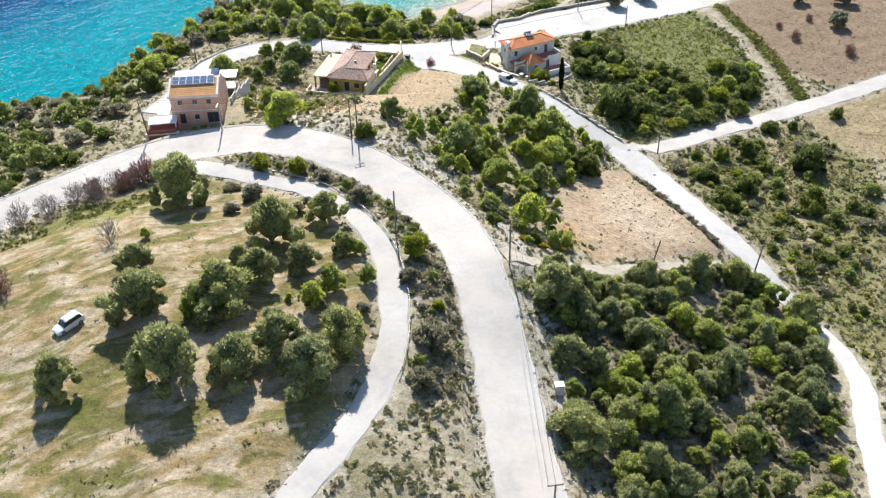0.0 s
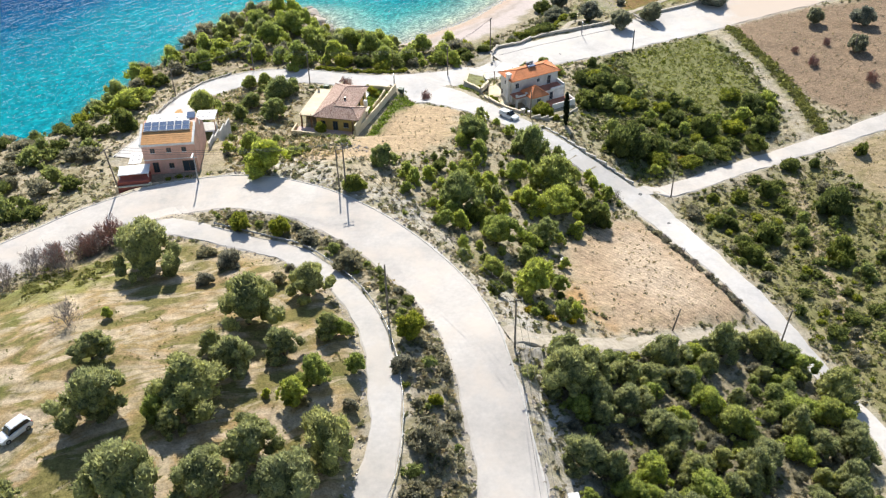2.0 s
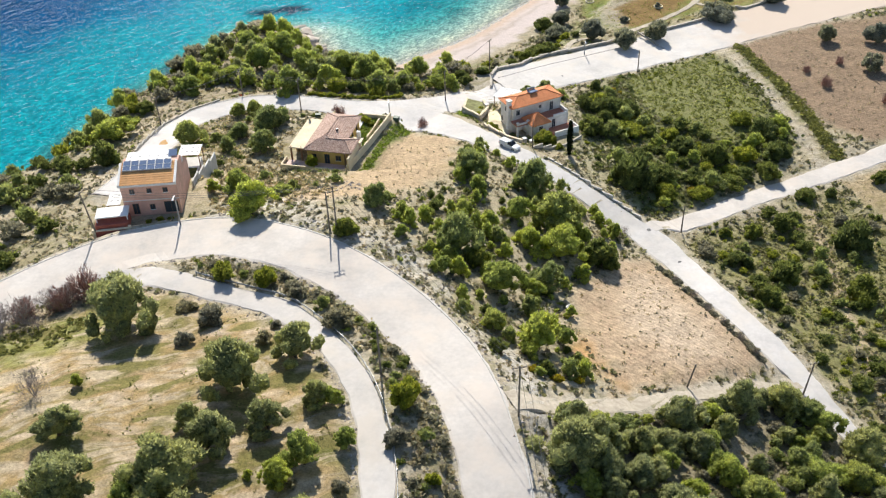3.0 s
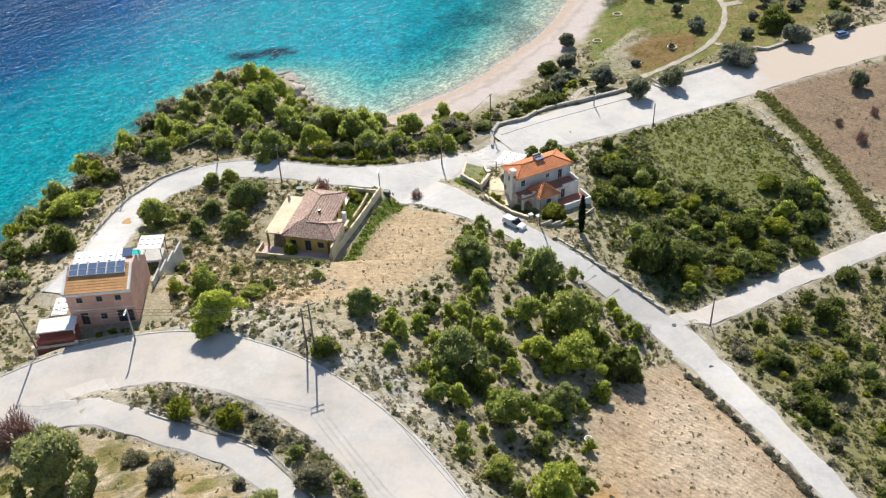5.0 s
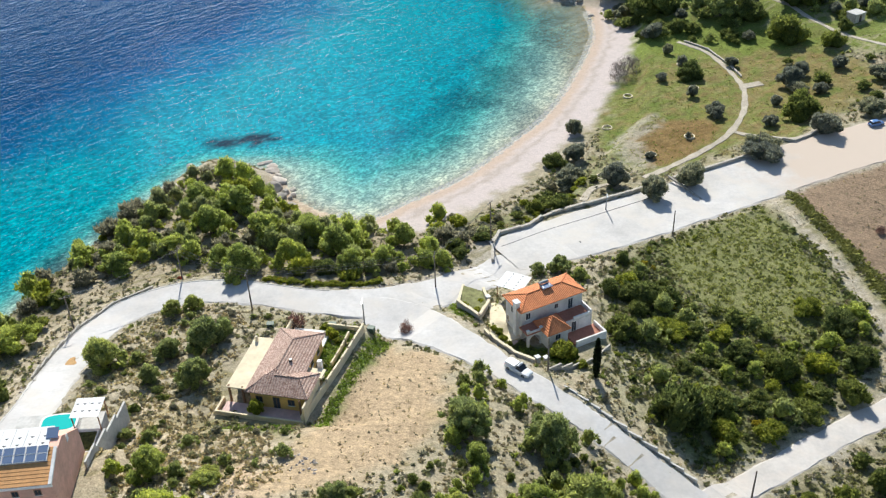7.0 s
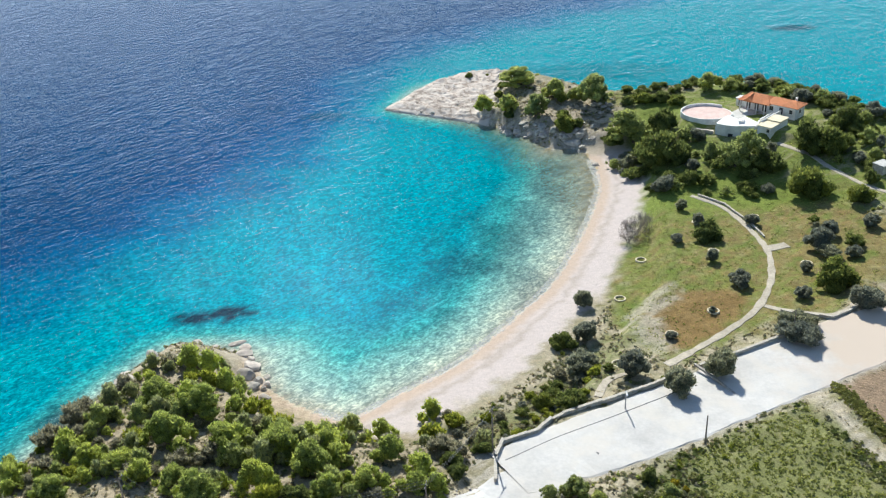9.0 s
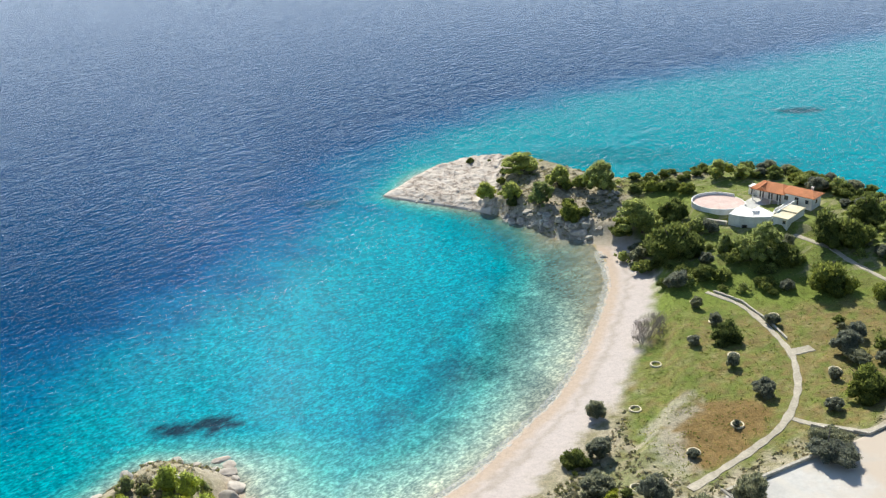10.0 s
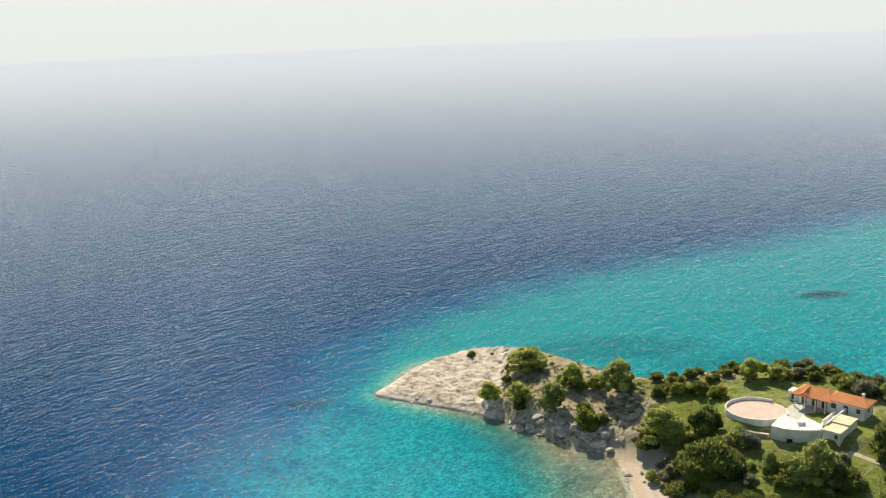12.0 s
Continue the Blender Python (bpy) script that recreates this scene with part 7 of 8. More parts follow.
part("court", boxes((-0.5, 14.8, -11.0, 7.0, -3.0, -0.15)), GREYWALL, far, "grey paved court")
part("kiosk", boxes((-3.2, -0.2, 3.6, 6.6, -2.0, 2.3), (-3.4, 0.0, 3.4, 6.8, 2.3, 2.5)), WHITE, far, "small white outbuilding")
opening(far, -1.7, 3.6, 0.0, 0.9, 1.9, "-y", kind="door", frame_mat=WOOD)
front = thing("retaining_wall", pose(0, 0, 0), "massive white rendered retaining wall with a stepped top", "wall")
part("block", prism([(92.2, 418.4), (95.0, 416.0), (98.6, 414.6), (100.4, 421.0), (98.4, 425.6), (95.4, 422.6)], 5.5, 12.3), WHITE, front)
part("block", prism([(98.6, 414.6), (104.2, 414.2), (106.4, 418.6), (103.6, 425.6), (100.4, 421.0)], 5.5, 11.7), WHITE, front)
part("coping", prism([(98.5, 414.4), (104.3, 414.0), (104.5, 414.5), (98.7, 414.9)], 11.7, 12.4), WHITE, front)
part("coping", prism([(104.2, 414.2), (106.5, 418.6), (106.1, 418.8), (103.8, 414.4)], 11.7, 12.6), WHITE, front)
part("bench", prism([(99.5, 419.4), (101.4, 419.0), (102.4, 421.4), (101.0, 421.6)], 11.7, 12.5), WHITE, front)
part("arch", boxes((95.6, 97.0, 415.15, 415.7, 6.0, 9.6)), DARK, front, "dark archway under the wall")
lower = thing("terrace_wall", pose(0, 0, 0), "rough stone wall below the round terrace", "wall")
part("wall_section", prism([(84.6, 424.6), (88.0, 420.6), (91.6, 418.6), (92.2, 419.4), (88.6, 421.4), (85.2, 425.2)], 5.0, 9.6), STONEWALL, lower)
part("wall_section", prism([(86.2, 422.6), (89.0, 419.4), (92.0, 417.4), (92.4, 418.0), (89.4, 420.0), (86.8, 423.2)], 4.0, 8.2), STONEWALL, lower)
terrace = thing("round_terrace", pose(92.6, 431.0, 11.2), "round pink-paved terrace with a white parapet", "terrace")
ring = [(8.6 * math.cos(a), 8.2 * math.sin(a)) for a in np.linspace(0, 2 * math.pi, 37)[:-1]]
part("base", prism(ring, -4.0, 0.0), WHITE, terrace)
part("paving", prism([(x * 0.95, y * 0.95) for x, y in ring], 0.0, 0.06), PINKSTONE, terrace, "pink paving")
for k in range(4, 33):
    pm = bmesh.new()
    a, b = ring[k], ring[(k + 1) % 36]
    vs = [pm.verts.new((p[0] * s, p[1] * s, z)) for z in (0.0, 0.9) for p, s in ((a, 1.0), (b, 1.0), (b, 0.96), (a, 0.96))]
    for f in ((0, 1, 5, 4), (2, 3, 7, 6), (4, 5, 6, 7), (0, 4, 7, 3), (1, 2, 6, 5)):
        pm.faces.new([vs[i] for i in f])
    part("parapet", pm, WHITE, terrace)
shed = thing("hut", pose(131.7, 383.2, on_ground(131.7, 383.2), 0, 0, 30), "small grey stone hut with a flat roof", "hut")
part("wall", boxes((-2.2, 2.2, -1.8, 1.8, -0.8, 2.5)), STONEWALL, shed)
part("roof", boxes((-2.4, 2.4, -2.0, 2.0, 2.5, 2.7)), GREYWALL, shed)
opening(shed, 0, -1.8, 0, 0.9, 2.0, "-y", kind="door", frame_mat=WOOD)

# ---- walls, rails and rings ----
beach_wall = thing("low_wall", pose(0, 0, 0), "low cream stone wall between road and beach garden", "wall")
wall_run(beach_wall, [(11.2, 254.5), (11.6, 260.6), (13.2, 265.6), (19.9, 268.8), (22.8, 272.4), (25.5, 274.2), (35.7, 278.8), (44.2, 283.2), (50.0, 287.2)], 0.75, 0.5, STONEWALL, STONEWALL)
wall_run(beach_wall, [(56.0, 290.8), (61.3, 293.6), (73.0, 299.4), (79.2, 302.2)], 0.75, 0.5, STONEWALL, STONEWALL)
lower_wall = thing("low_wall", pose(0, 0, 0), "low curved stone wall by the garden's lower path", "wall")
wall_run(lower_wall, [(80, 312.6), (84.6, 309.4), (89.4, 306.8), (94.0, 309.2), (98.2, 312.8), (102.0, 319.0)], 0.6, 0.4, STONEWALL, STONEWALL)
path_wall = thing("low_wall", pose(0, 0, 0), "low grey stone edge wall along the garden path", "wall")
wall_run(path_wall, [(78.6, 383.0), (84.6, 376.4), (87.8, 365.0), (88.9, 354.0)], 0.45, 0.35, STONEWALL, STONEWALL)
lane_wall = thing("low_wall", pose(0, 0, 0), "low grey concrete edge wall along the lane", "wall")
wall_run(lane_wall, [(20.6, 208.0), (27.2, 201.6), (33.4, 196.4), (38.6, 191.6)], 0.12, 0.3, GREYWALL)
coast_wall = thing("low_wall", pose(0, 0, 0), "low stone kerb wall along the coastal road", "wall")
wall_run(coast_wall, [(-68.0, 214), (-67.4, 222.6), (-66.0, 231), (-62.0, 239.4), (-56.0, 244.6)], 0.4, 0.3, STONEWALL)

rail = thing("guard_rail", pose(0, 0, 0), "galvanised steel guard rail on posts along the ramp", "guard rail")
rl = ROAD_LINES["ramp"]
rl = rl[(rl[:, 0] > -42.5) & (rl[:, 1] > 92)]
rt = np.gradient(rl[:, :2], axis=0)
rt /= np.hypot(rt[:, 0], rt[:, 1])[:, None]
edge = rl[:, :2] + np.c_[-rt[:, 1], rt[:, 0]] * (rl[:, 2:3] / 2 + 0.35)
edge_z = np.maximum(heights(edge[:, 0], edge[:, 1]), rl[:, 3] - 0.1)
beam = bmesh.new()
profile = [(0.0, 0.78), (0.06, 0.72), (0.0, 0.66), (0.06, 0.58), (0.0, 0.50), (-0.03, 0.50), (-0.03, 0.78)]
prev = None
for (ex, ey), ez, (tx, ty) in zip(edge, edge_z, rt):
    now = [beam.verts.new((ex + ty * o, ey - tx * o, ez + h)) for o, h in profile]
    if prev:
        for k in range(len(now)):
            beam.faces.new((prev[k], now[k], now[(k + 1) % len(now)], prev[(k + 1) % len(now)]))
    prev = now
part("beam", beam, STEEL, rail)
post_mesh = finish(boxes((-0.06, 0.06, -0.05, 0.05, -0.5, 0.8)), "post", STEEL)
for k in range(0, len(edge), 2):
    ob = part("post", post_mesh, STEEL, rail)
    ob.matrix_basis = pose(edge[k, 0] - rt[k, 1] * 0.1, edge[k, 1] + rt[k, 0] * 0.1, edge_z[k], 0, 0, math.degrees(math.atan2(rt[k, 1], rt[k, 0])))

ring_bm = bmesh.new()
seg = 28
loops = [[ring_bm.verts.new((r * math.cos(2 * math.pi * k / seg), r * math.sin(2 * math.pi * k / seg), z)) for k in range(seg)] for r, z in ((1.45, -0.3), (1.45, 0.28), (1.38, 0.36), (1.17, 0.36), (1.1, 0.28), (1.1, -0.3))]
for a, b in zip(loops, loops[1:]):
    for k in range(seg):
        ring_bm.faces.new((a[k], a[(k + 1) % seg], b[(k + 1) % seg], b[k]))
ring_mesh = finish(ring_bm, "stone_ring", CREAM)
RINGS = [(71.9, 377.2), (73.8, 365.2), (65.8, 355.5), (73.2, 345.7), (54.8, 347.2), (45.9, 327.6), (76.6, 330.4), (90.3, 367.7), (93.9, 335.9), (88.3, 321.5), (65.4, 315.9), (53.7, 306.6), (39.4, 293.4)]
for x, y in RINGS:
    ob = new("stone_ring", ring_mesh)
    ob.matrix_world = pose(x, y, on_ground(x, y))
    tagged(ob, "round cream stone planting ring in the grass", "planting ring", "planting rings of the garden")


# ---- poles and cables ----
def pole(x, y, h, arms=1, turn=0.0, lean=(0, 0), lamp=False):
    ob = thing("utility_pole", pose(x, y, on_ground(x, y), lean[0], lean[1], turn), "weathered wooden utility pole with steel crossarm" if not lamp else "grey steel street lamp pole with a small head", "utility pole" if not lamp else "street lamp", "utility poles" if not lamp else "street lamps")
    bm = bmesh.new()
    tube(bm, (0, 0, -0.8), (0, 0, h), 0.16, 0.11, 9)
    part("pole", bm, GREY_WOOD if not lamp else STEEL, ob)
    tips = []
    for k in range(arms):
        z = h - 0.25 - 0.8 * k
        arm = part("crossarm", boxes((-0.95, 0.95, -0.06, 0.06, z, z + 0.12)), GREY_WOOD, ob)
        for a in (-0.85, 0.0, 0.85):
            bm = bmesh.new()
            tube(bm, (a, 0, z + 0.12), (a, 0, z + 0.34), 0.05, 0.07, 7)
            part("insulator", bm, GREYWALL, arm)
            tips.append((a, 0, z + 0.34))
    if lamp:
        bm = boxes((-0.12, 0.12, -1.1, 0.0, h - 0.06, h + 0.04))
        part("arm", bm, STEEL, ob)
        part("lamp_head", boxes((-0.16, 0.16, -1.5, -0.9, h - 0.12, h + 0.02), bevel=0.03), LAMPGLASS, ob)
    m = pose(x, y, on_ground(x, y), lean[0], lean[1], turn)
    return [m @ Vector(t) for t in tips]


P1 = pole(-18.2, 161.3, 9.6, 2, 25)
pole(-19.6, 162.8, 7.6, 0, 25)
P2 = pole(8.9, 118.4, 8.6, 1, 12)
P3 = pole(-61.1, 168.6, 11.0, 1, 60, (4, -9))
pole(-46.2, 168.6, 6.0, 0, 0, lamp=True)
pole(-9.1, 125.5, 8.2, 0)
pole(55.6, 140.4, 6.0, 1, 30, (-4, 14))
pole(35.6, 135.9, 4.6, 0, 0, (0, 10))
P8 = pole(-0.4, 241.5, 7.8, 1, 80)
P9 = pole(-34.1, 232.8, 8.4, 1, 80)
pole(-13.2, 228.6, 6.3, 0, 0, lamp=True)
pole(50.3, 264.6, 6.3, 0)
P12 = pole(11.2, 262.8, 9.5, 1, 60)
P13 = pole(-50.6, 247.2, 7.0, 1, 70)
P14 = pole(-67.0, 231.0, 7.2, 1, 20)
pole(37.6, 275.6, 4.2, 0, 0, lamp=True)
pole(18.3, 212.3, 7.0, 0)
pole(46.6, 189.6, 6.5, 0)
pole(78.5, 300.8, 7.0, 0)
P19 = pole(11.6, 70.0, 8.6, 1, 8)
pole(110, 262, 6.0, 0)
CABLE = material("dark_cable", (0.09, 0.09, 0.09), 0.6)


def cable(a, b, sag, label="thin dark overhead cable"):
    cu = bpy.data.curves.new("cable", "CURVE")
    cu.dimensions, cu.bevel_depth, cu.bevel_resolution = "3D", 0.022, 1
    sp = cu.splines.new("POLY")
    sp.points.add(16)
    for k, p in enumerate(sp.points):
        u = k / 16
        q = Vector(a).lerp(Vector(b), u)
        p.co = (q.x, q.y, q.z - sag * 4 * u * (1 - u), 1)
    cu.materials.append(CABLE)
    return tagged(new("overhead_cable", cu), label, "cable", "overhead cables")


for a, b, sag in ((P1, P2, 1.0), (P2, P19, 0.8), (P3, P1, 1.2), (P8, P9, 0.9), (P9, P13, 0.7), (P13, P14, 0.8), (P12, P8, 0.7)):
    for p, q in zip(a[:3], b[:3]):
        cable(p, q, sag)


def strip(name, pts, width, high, mat, label, category, lift=0.0):
    """A narrow raised strip along a line on the ground or a road."""
    p = np.array(pts, float)
    t = np.gradient(p[:, :2], axis=0)
    t /= np.hypot(t[:, 0], t[:, 1])[:, None]
    nrm = np.c_[-t[:, 1], t[:, 0]] * width / 2
    z = p[:, 2] if p.shape[1] > 2 else heights(p[:, 0], p[:, 1])
    rows = np.stack([np.c_[p[:, :2] + nrm * s, z + dz] for s, dz in ((-1, -0.3), (-1, high + lift), (1, high + lift), (1, -0.3))], 1)
    faces = [(i * 4 + j, i * 4 + 4 + j, i * 4 + 5 + j, i * 4 + 1 + j) for i in range(len(p) - 1) for j in range(3)]
    return tagged(new(name, mesh_of(name, rows.reshape(-1, 3), faces, mat)), label, category, kind="structure")


def beside(key, side, gap, lo, hi):
    line = ROAD_LINES[key]
    t = np.gradient(line[:, :2], axis=0)
    t /= np.hypot(t[:, 0], t[:, 1])[:, None]
    p = line[:, :2] + np.c_[-t[:, 1], t[:, 0]] * (side * (line[:, 2:3] / 2 + gap))
    q = np.c_[p, np.maximum(line[:, 3], heights(p[:, 0], p[:, 1]))]
    return q[(line[:, 0] > lo) & (line[:, 0] < hi)]


strip("kerb", beside("main", 1, 0.05, -90, 9.5), 0.2, 0.1, GREYWALL, "low weathered concrete kerb along the main road", "kerb")
strip("kerb", beside("coast", 1, 0.0, -68, -20), 0.2, 0.1, GREYWALL, "low weathered concrete kerb along the coastal road", "kerb")
strip("road_joint", beside("beach", 1, -3.2, 14, 52), 0.16, 0.10, DARK, "dark tar joint along the beach road", "joint")
strip("drain_channel", [(54.6, 290.2, 7.2), (58.0, 285.0, 6.6), (62.6, 277.2, 5.4)], 0.5, 0.14, STONE, "narrow dark grey strip across the road", "drain")


# ---- cars ----
def car(x, y, turn, paint, label, length=4.35, width=1.82, height=1.62, pickup=False):
    """A car from side profiles: lower body, glazed cabin, wheels, lamps, mirrors."""
    z = on_ground(x, y)
    fx, fy = math.cos(math.radians(turn)), math.sin(math.radians(turn))
    rise = math.degrees(math.atan2(on_ground(x + fx * 1.4, y + fy * 1.4) - on_ground(x - fx * 1.4, y - fy * 1.4), 2.8))
    ob = thing("car", pose(x, y, z + 0.05, 0, -rise, turn), label, "car")
    L, Wd = length / 2, width / 2

    def loft(sections):
        bm = bmesh.new()
        rings = [[bm.verts.new(p) for p in s] for s in sections]
        n = len(rings[0])
        for a, b in zip(rings, rings[1:]):
            for k in range(n):
                bm.faces.new((a[k], a[(k + 1) % n], b[(k + 1) % n], b[k]))
        bm.faces.new(rings[0][::-1])
        bm.faces.new(rings[-1])
        return bm

    def section(px, w, z0, z1, crown=0.05):
        return [(px, -w, z0), (px, -w * 1.02, (z0 + z1) / 2), (px, -w * 0.93, z1), (px, 0, z1 + crown), (px, w * 0.93, z1), (px, w * 1.02, (z0 + z1) / 2), (px, w, z0)]

    belt = 0.92
    part("body", loft([section(-L, Wd * 0.84, 0.42, 0.78), section(-L * 0.93, Wd * 0.96, 0.28, belt), section(-L * 0.5, Wd, 0.24, belt + 0.04), section(L * 0.28, Wd, 0.24, belt), section(L * 0.75, Wd * 0.97, 0.26, belt - 0.08), section(L * 0.95, Wd * 0.88, 0.32, belt - 0.2), section(L, Wd * 0.76, 0.4, 0.6)]), paint, ob)
    back = -0.05 if pickup else -0.9
    part("cabin", loft([section(L * back, Wd * 0.84, belt, belt + 0.06, 0.0), section(L * back + 0.3, Wd * 0.8, belt, height - 0.08), section(0.0 if not pickup else L * 0.2, Wd * 0.8, belt, height), section(L * 0.2, Wd * 0.79, belt, height - 0.05), section(L * 0.46, Wd * 0.84, belt - 0.03, belt + 0.04, 0.0)]), CARGLASS, ob, "dark window band")
    part("roof", loft([section(L * back + 0.22, Wd * 0.72, height - 0.12, height - 0.06, 0.03), section(L * back + 0.5, Wd * 0.75, height - 0.07, height + 0.02, 0.04), section(L * 0.14, Wd * 0.75, height - 0.07, height + 0.01, 0.04), section(L * 0.22, Wd * 0.7, height - 0.12, height - 0.06, 0.03)]), paint, ob)
    if pickup:
        part("bed_cover", boxes((-L * 0.94, -L * 0.1, -Wd * 0.86, Wd * 0.86, belt - 0.05, belt + 0.55), bevel=0.08), paint, ob, "white load cover")
    for sx in (-L * 0.62, L * 0.62):
        for sy in (-Wd * 0.9, Wd * 0.9):
            bm = bmesh.new()
            tube(bm, (sx, sy - 0.11, 0.31), (sx, sy + 0.11, 0.31), 0.33, 0.33, 16)
            wheel = part("wheel", bm, RUBBER, ob)
            bm = bmesh.new()
            out = 0.12 if sy > 0 else -0.12
            tube(bm, (sx, sy + out * 0.5, 0.31), (sx, sy + out, 0.31), 0.21, 0.19, 12)
            part("rim", bm, STEEL, wheel)
    for sy in (-1, 1):
        part("headlight", boxes((L * 0.9, L * 0.985, sy * Wd * 0.62 - 0.16, sy * Wd * 0.62 + 0.16, 0.58, 0.72), bevel=0.03), LAMPGLASS, ob)
        part("tail_light", boxes((-L * 0.99, -L * 0.94, sy * Wd * 0.78 - 0.1, sy * Wd * 0.78 + 0.1, 0.66, 0.92), bevel=0.02), TAILGLASS, ob)
        part("mirror", boxes((L * 0.3, L * 0.38, sy * (Wd + 0.1) - 0.09, sy * (Wd + 0.1) + 0.09, belt, belt + 0.14), bevel=0.03), paint, ob)
    return ob


CARWHITE = material("white_car_paint", (0.72, 0.73, 0.74), 0.25)
CARBLUE = material("blue_car_paint", (0.10, 0.20, 0.42), 0.25)
car(-52.7, 98.8, 231, CARWHITE, "white compact suv parked on the dry meadow")
car(13.4, 211.6, -44, CARWHITE, "white pickup with load cover parked below the villa", 5.0, 1.8, 1.72, pickup=True)
car(112.0, 313.0, 18, CARBLUE, "small blue hatchback parked on the beach road", 4.0, 1.74, 1.5)

# ---- boxes, bins, well heads ----
for x, y, r in ((19.8, 153.6, 0.55), (8.6, 170.6, 0.4)):
    well = thing("well_head", pose(x, y, on_ground(x, y)), "white concrete well ring with a dark mouth", "well", "well heads")
    bm = bmesh.new()
    tube(bm, (0, 0, -0.4), (0, 0, 0.75), r, r, 20)
    part("rim", bm, WHITE, well)
    bm = bmesh.new()
    tube(bm, (0, 0, 0.74), (0, 0, 0.77), r * 0.72, r * 0.72, 20)
    part("mouth", bm, DARK, well)
box_ob = thing("electric_cabinet", pose(14.6, 94.0, on_ground(14.6, 94.0), 0, 0, 8), "pale grey electric cabinet beside the road", "cabinet")
part("body", boxes((-0.6, 0.6, -0.45, 0.45, -0.4, 1.7), bevel=0.03), GREYWALL, box_ob)
part("door", boxes((-0.5, 0.5, -0.5, -0.46, 0.1, 1.6)), WHITE, box_ob)
part("roof", boxes((-0.68, 0.68, -0.55, 0.53, 1.7, 1.78)), STEEL, box_ob)
BINGREEN = worn("green_plastic", (0.06, 0.10, 0.07), 0.9, 1.1, 0.6, 3.0, 0.5, 0.0)
for x, y, t in ((-28.6, 222.0, 5), (-11.2, 220.6, -20), (-18.0, 222.4, -10)):
    b = thing("waste_bin", pose(x, y, on_ground(x, y), 0, 0, t), "dark green wheeled waste container by the wall", "bin", "waste bins")
    part("body", boxes((-0.6, 0.6, -0.5, 0.5, 0.15, 1.15), bevel=0.06), BINGREEN, b)
    part("lid", boxes((-0.64, 0.64, -0.54, 0.54, 1.15, 1.25), bevel=0.03), BINGREEN, b)
    for sx in (-0.5, 0.5):
        bm = bmesh.new()
        tube(bm, (sx, -0.45, 0.1), (sx, -0.3, 0.1), 0.1, 0.1, 8)
        part("wheel", bm, RUBBER, b)
for x, y in ((-19.0, 235.6), (43.6, 176.8), (39.6, 187.6), (30, 262)):
    bm = bmesh.new()
    z = on_ground(x, y)
    tube(bm, (0, 0, -0.05), (0, 0, 0.16), 0.42, 0.42, 18)
    ob = new("manhole_cover", finish(bm, "manhole_cover", DARK))
    ob.matrix_world = pose(x, y, z)
    tagged(ob, "round dark iron manhole cover in the road", "manhole cover", "manhole covers")

DIRT = worn("ochre_dirt", (0.55, 0.33, 0.14), 0.85, 1.1, 0.95, 2.0, 0.5, 0.02)
spill = []
for k in range(18):
    a = k * 2 * math.pi / 18
    r = 1 + 0.25 * math.sin(3 * a + 1) + 0.12 * math.sin(5 * a)
    spill.append((0.8 * r * math.cos(a), 2.1 * r * math.sin(a)))
bm = prism(spill, -0.1, 0.19)
ob = new("dirt_pile", finish(bm, "dirt_pile", DIRT))
ob.matrix_world = pose(-63.4, 218.0, on_ground(-63.4, 218.0), 0, 0, -18)
tagged(ob, "thin spill of ochre dirt on the coastal road", "dirt")

# ---- cypress and leafless shrubs ----
cyp = thing("cypress_tree", pose(26.4, 212.8, on_ground(26.4, 212.8)), "slim dark green cypress tree beside the lane", "tree")
rng = np.random.RandomState(5)
n = 1500
h = rng.uniform(0.3, 8.4, n)
rad = 0.62 * np.sin(np.pi * np.clip((h + 1.0) / 10.2, 0, 1)) ** 0.8 * rng.uniform(0.6, 1.05, n)
a = rng.uniform(0, 6.283, n)
c = np.c_[rad * np.cos(a), rad * np.sin(a), h]
d = rng.normal(size=(n, 3)) * 0.13
e = np.cross(d, rng.normal(size=(n, 3)))
e *= (0.12 / np.linalg.norm(e, axis=1))[:, None]
quad = np.stack([c + d, c + e + [0, 0, 0.12], c - d, c - e], 1).reshape(-1, 3)
part("crown", mesh_of("crown", quad, [(4 * i, 4 * i + 1, 4 * i + 2, 4 * i + 3) for i in range(n)], DARKLEAF), None, cyp)
core = bmesh.new()
for z0, z1, r0, r1 in ((0.2, 2.5, 0.25, 0.45), (2.5, 5.5, 0.45, 0.42), (5.5, 8.4, 0.42, 0.05)):
    tube(core, (0, 0, z0), (0, 0, z1), r0, r1, 9)
part("heart", core, DARKLEAF, cyp)
bm = bmesh.new()
tube(bm, (0, 0, -0.4), (0, 0, 0.8), 0.16, 0.14)
part("trunk", bm, BARK, cyp)
TWIGS = {TWIG: [twig_mesh("stem", 31 + k, TWIG, 6) for k in range(3)], RED_TWIG: [twig_mesh("stem", 41 + k, RED_TWIG, 7) for k in range(2)]}
bare_rng = random.Random(9)
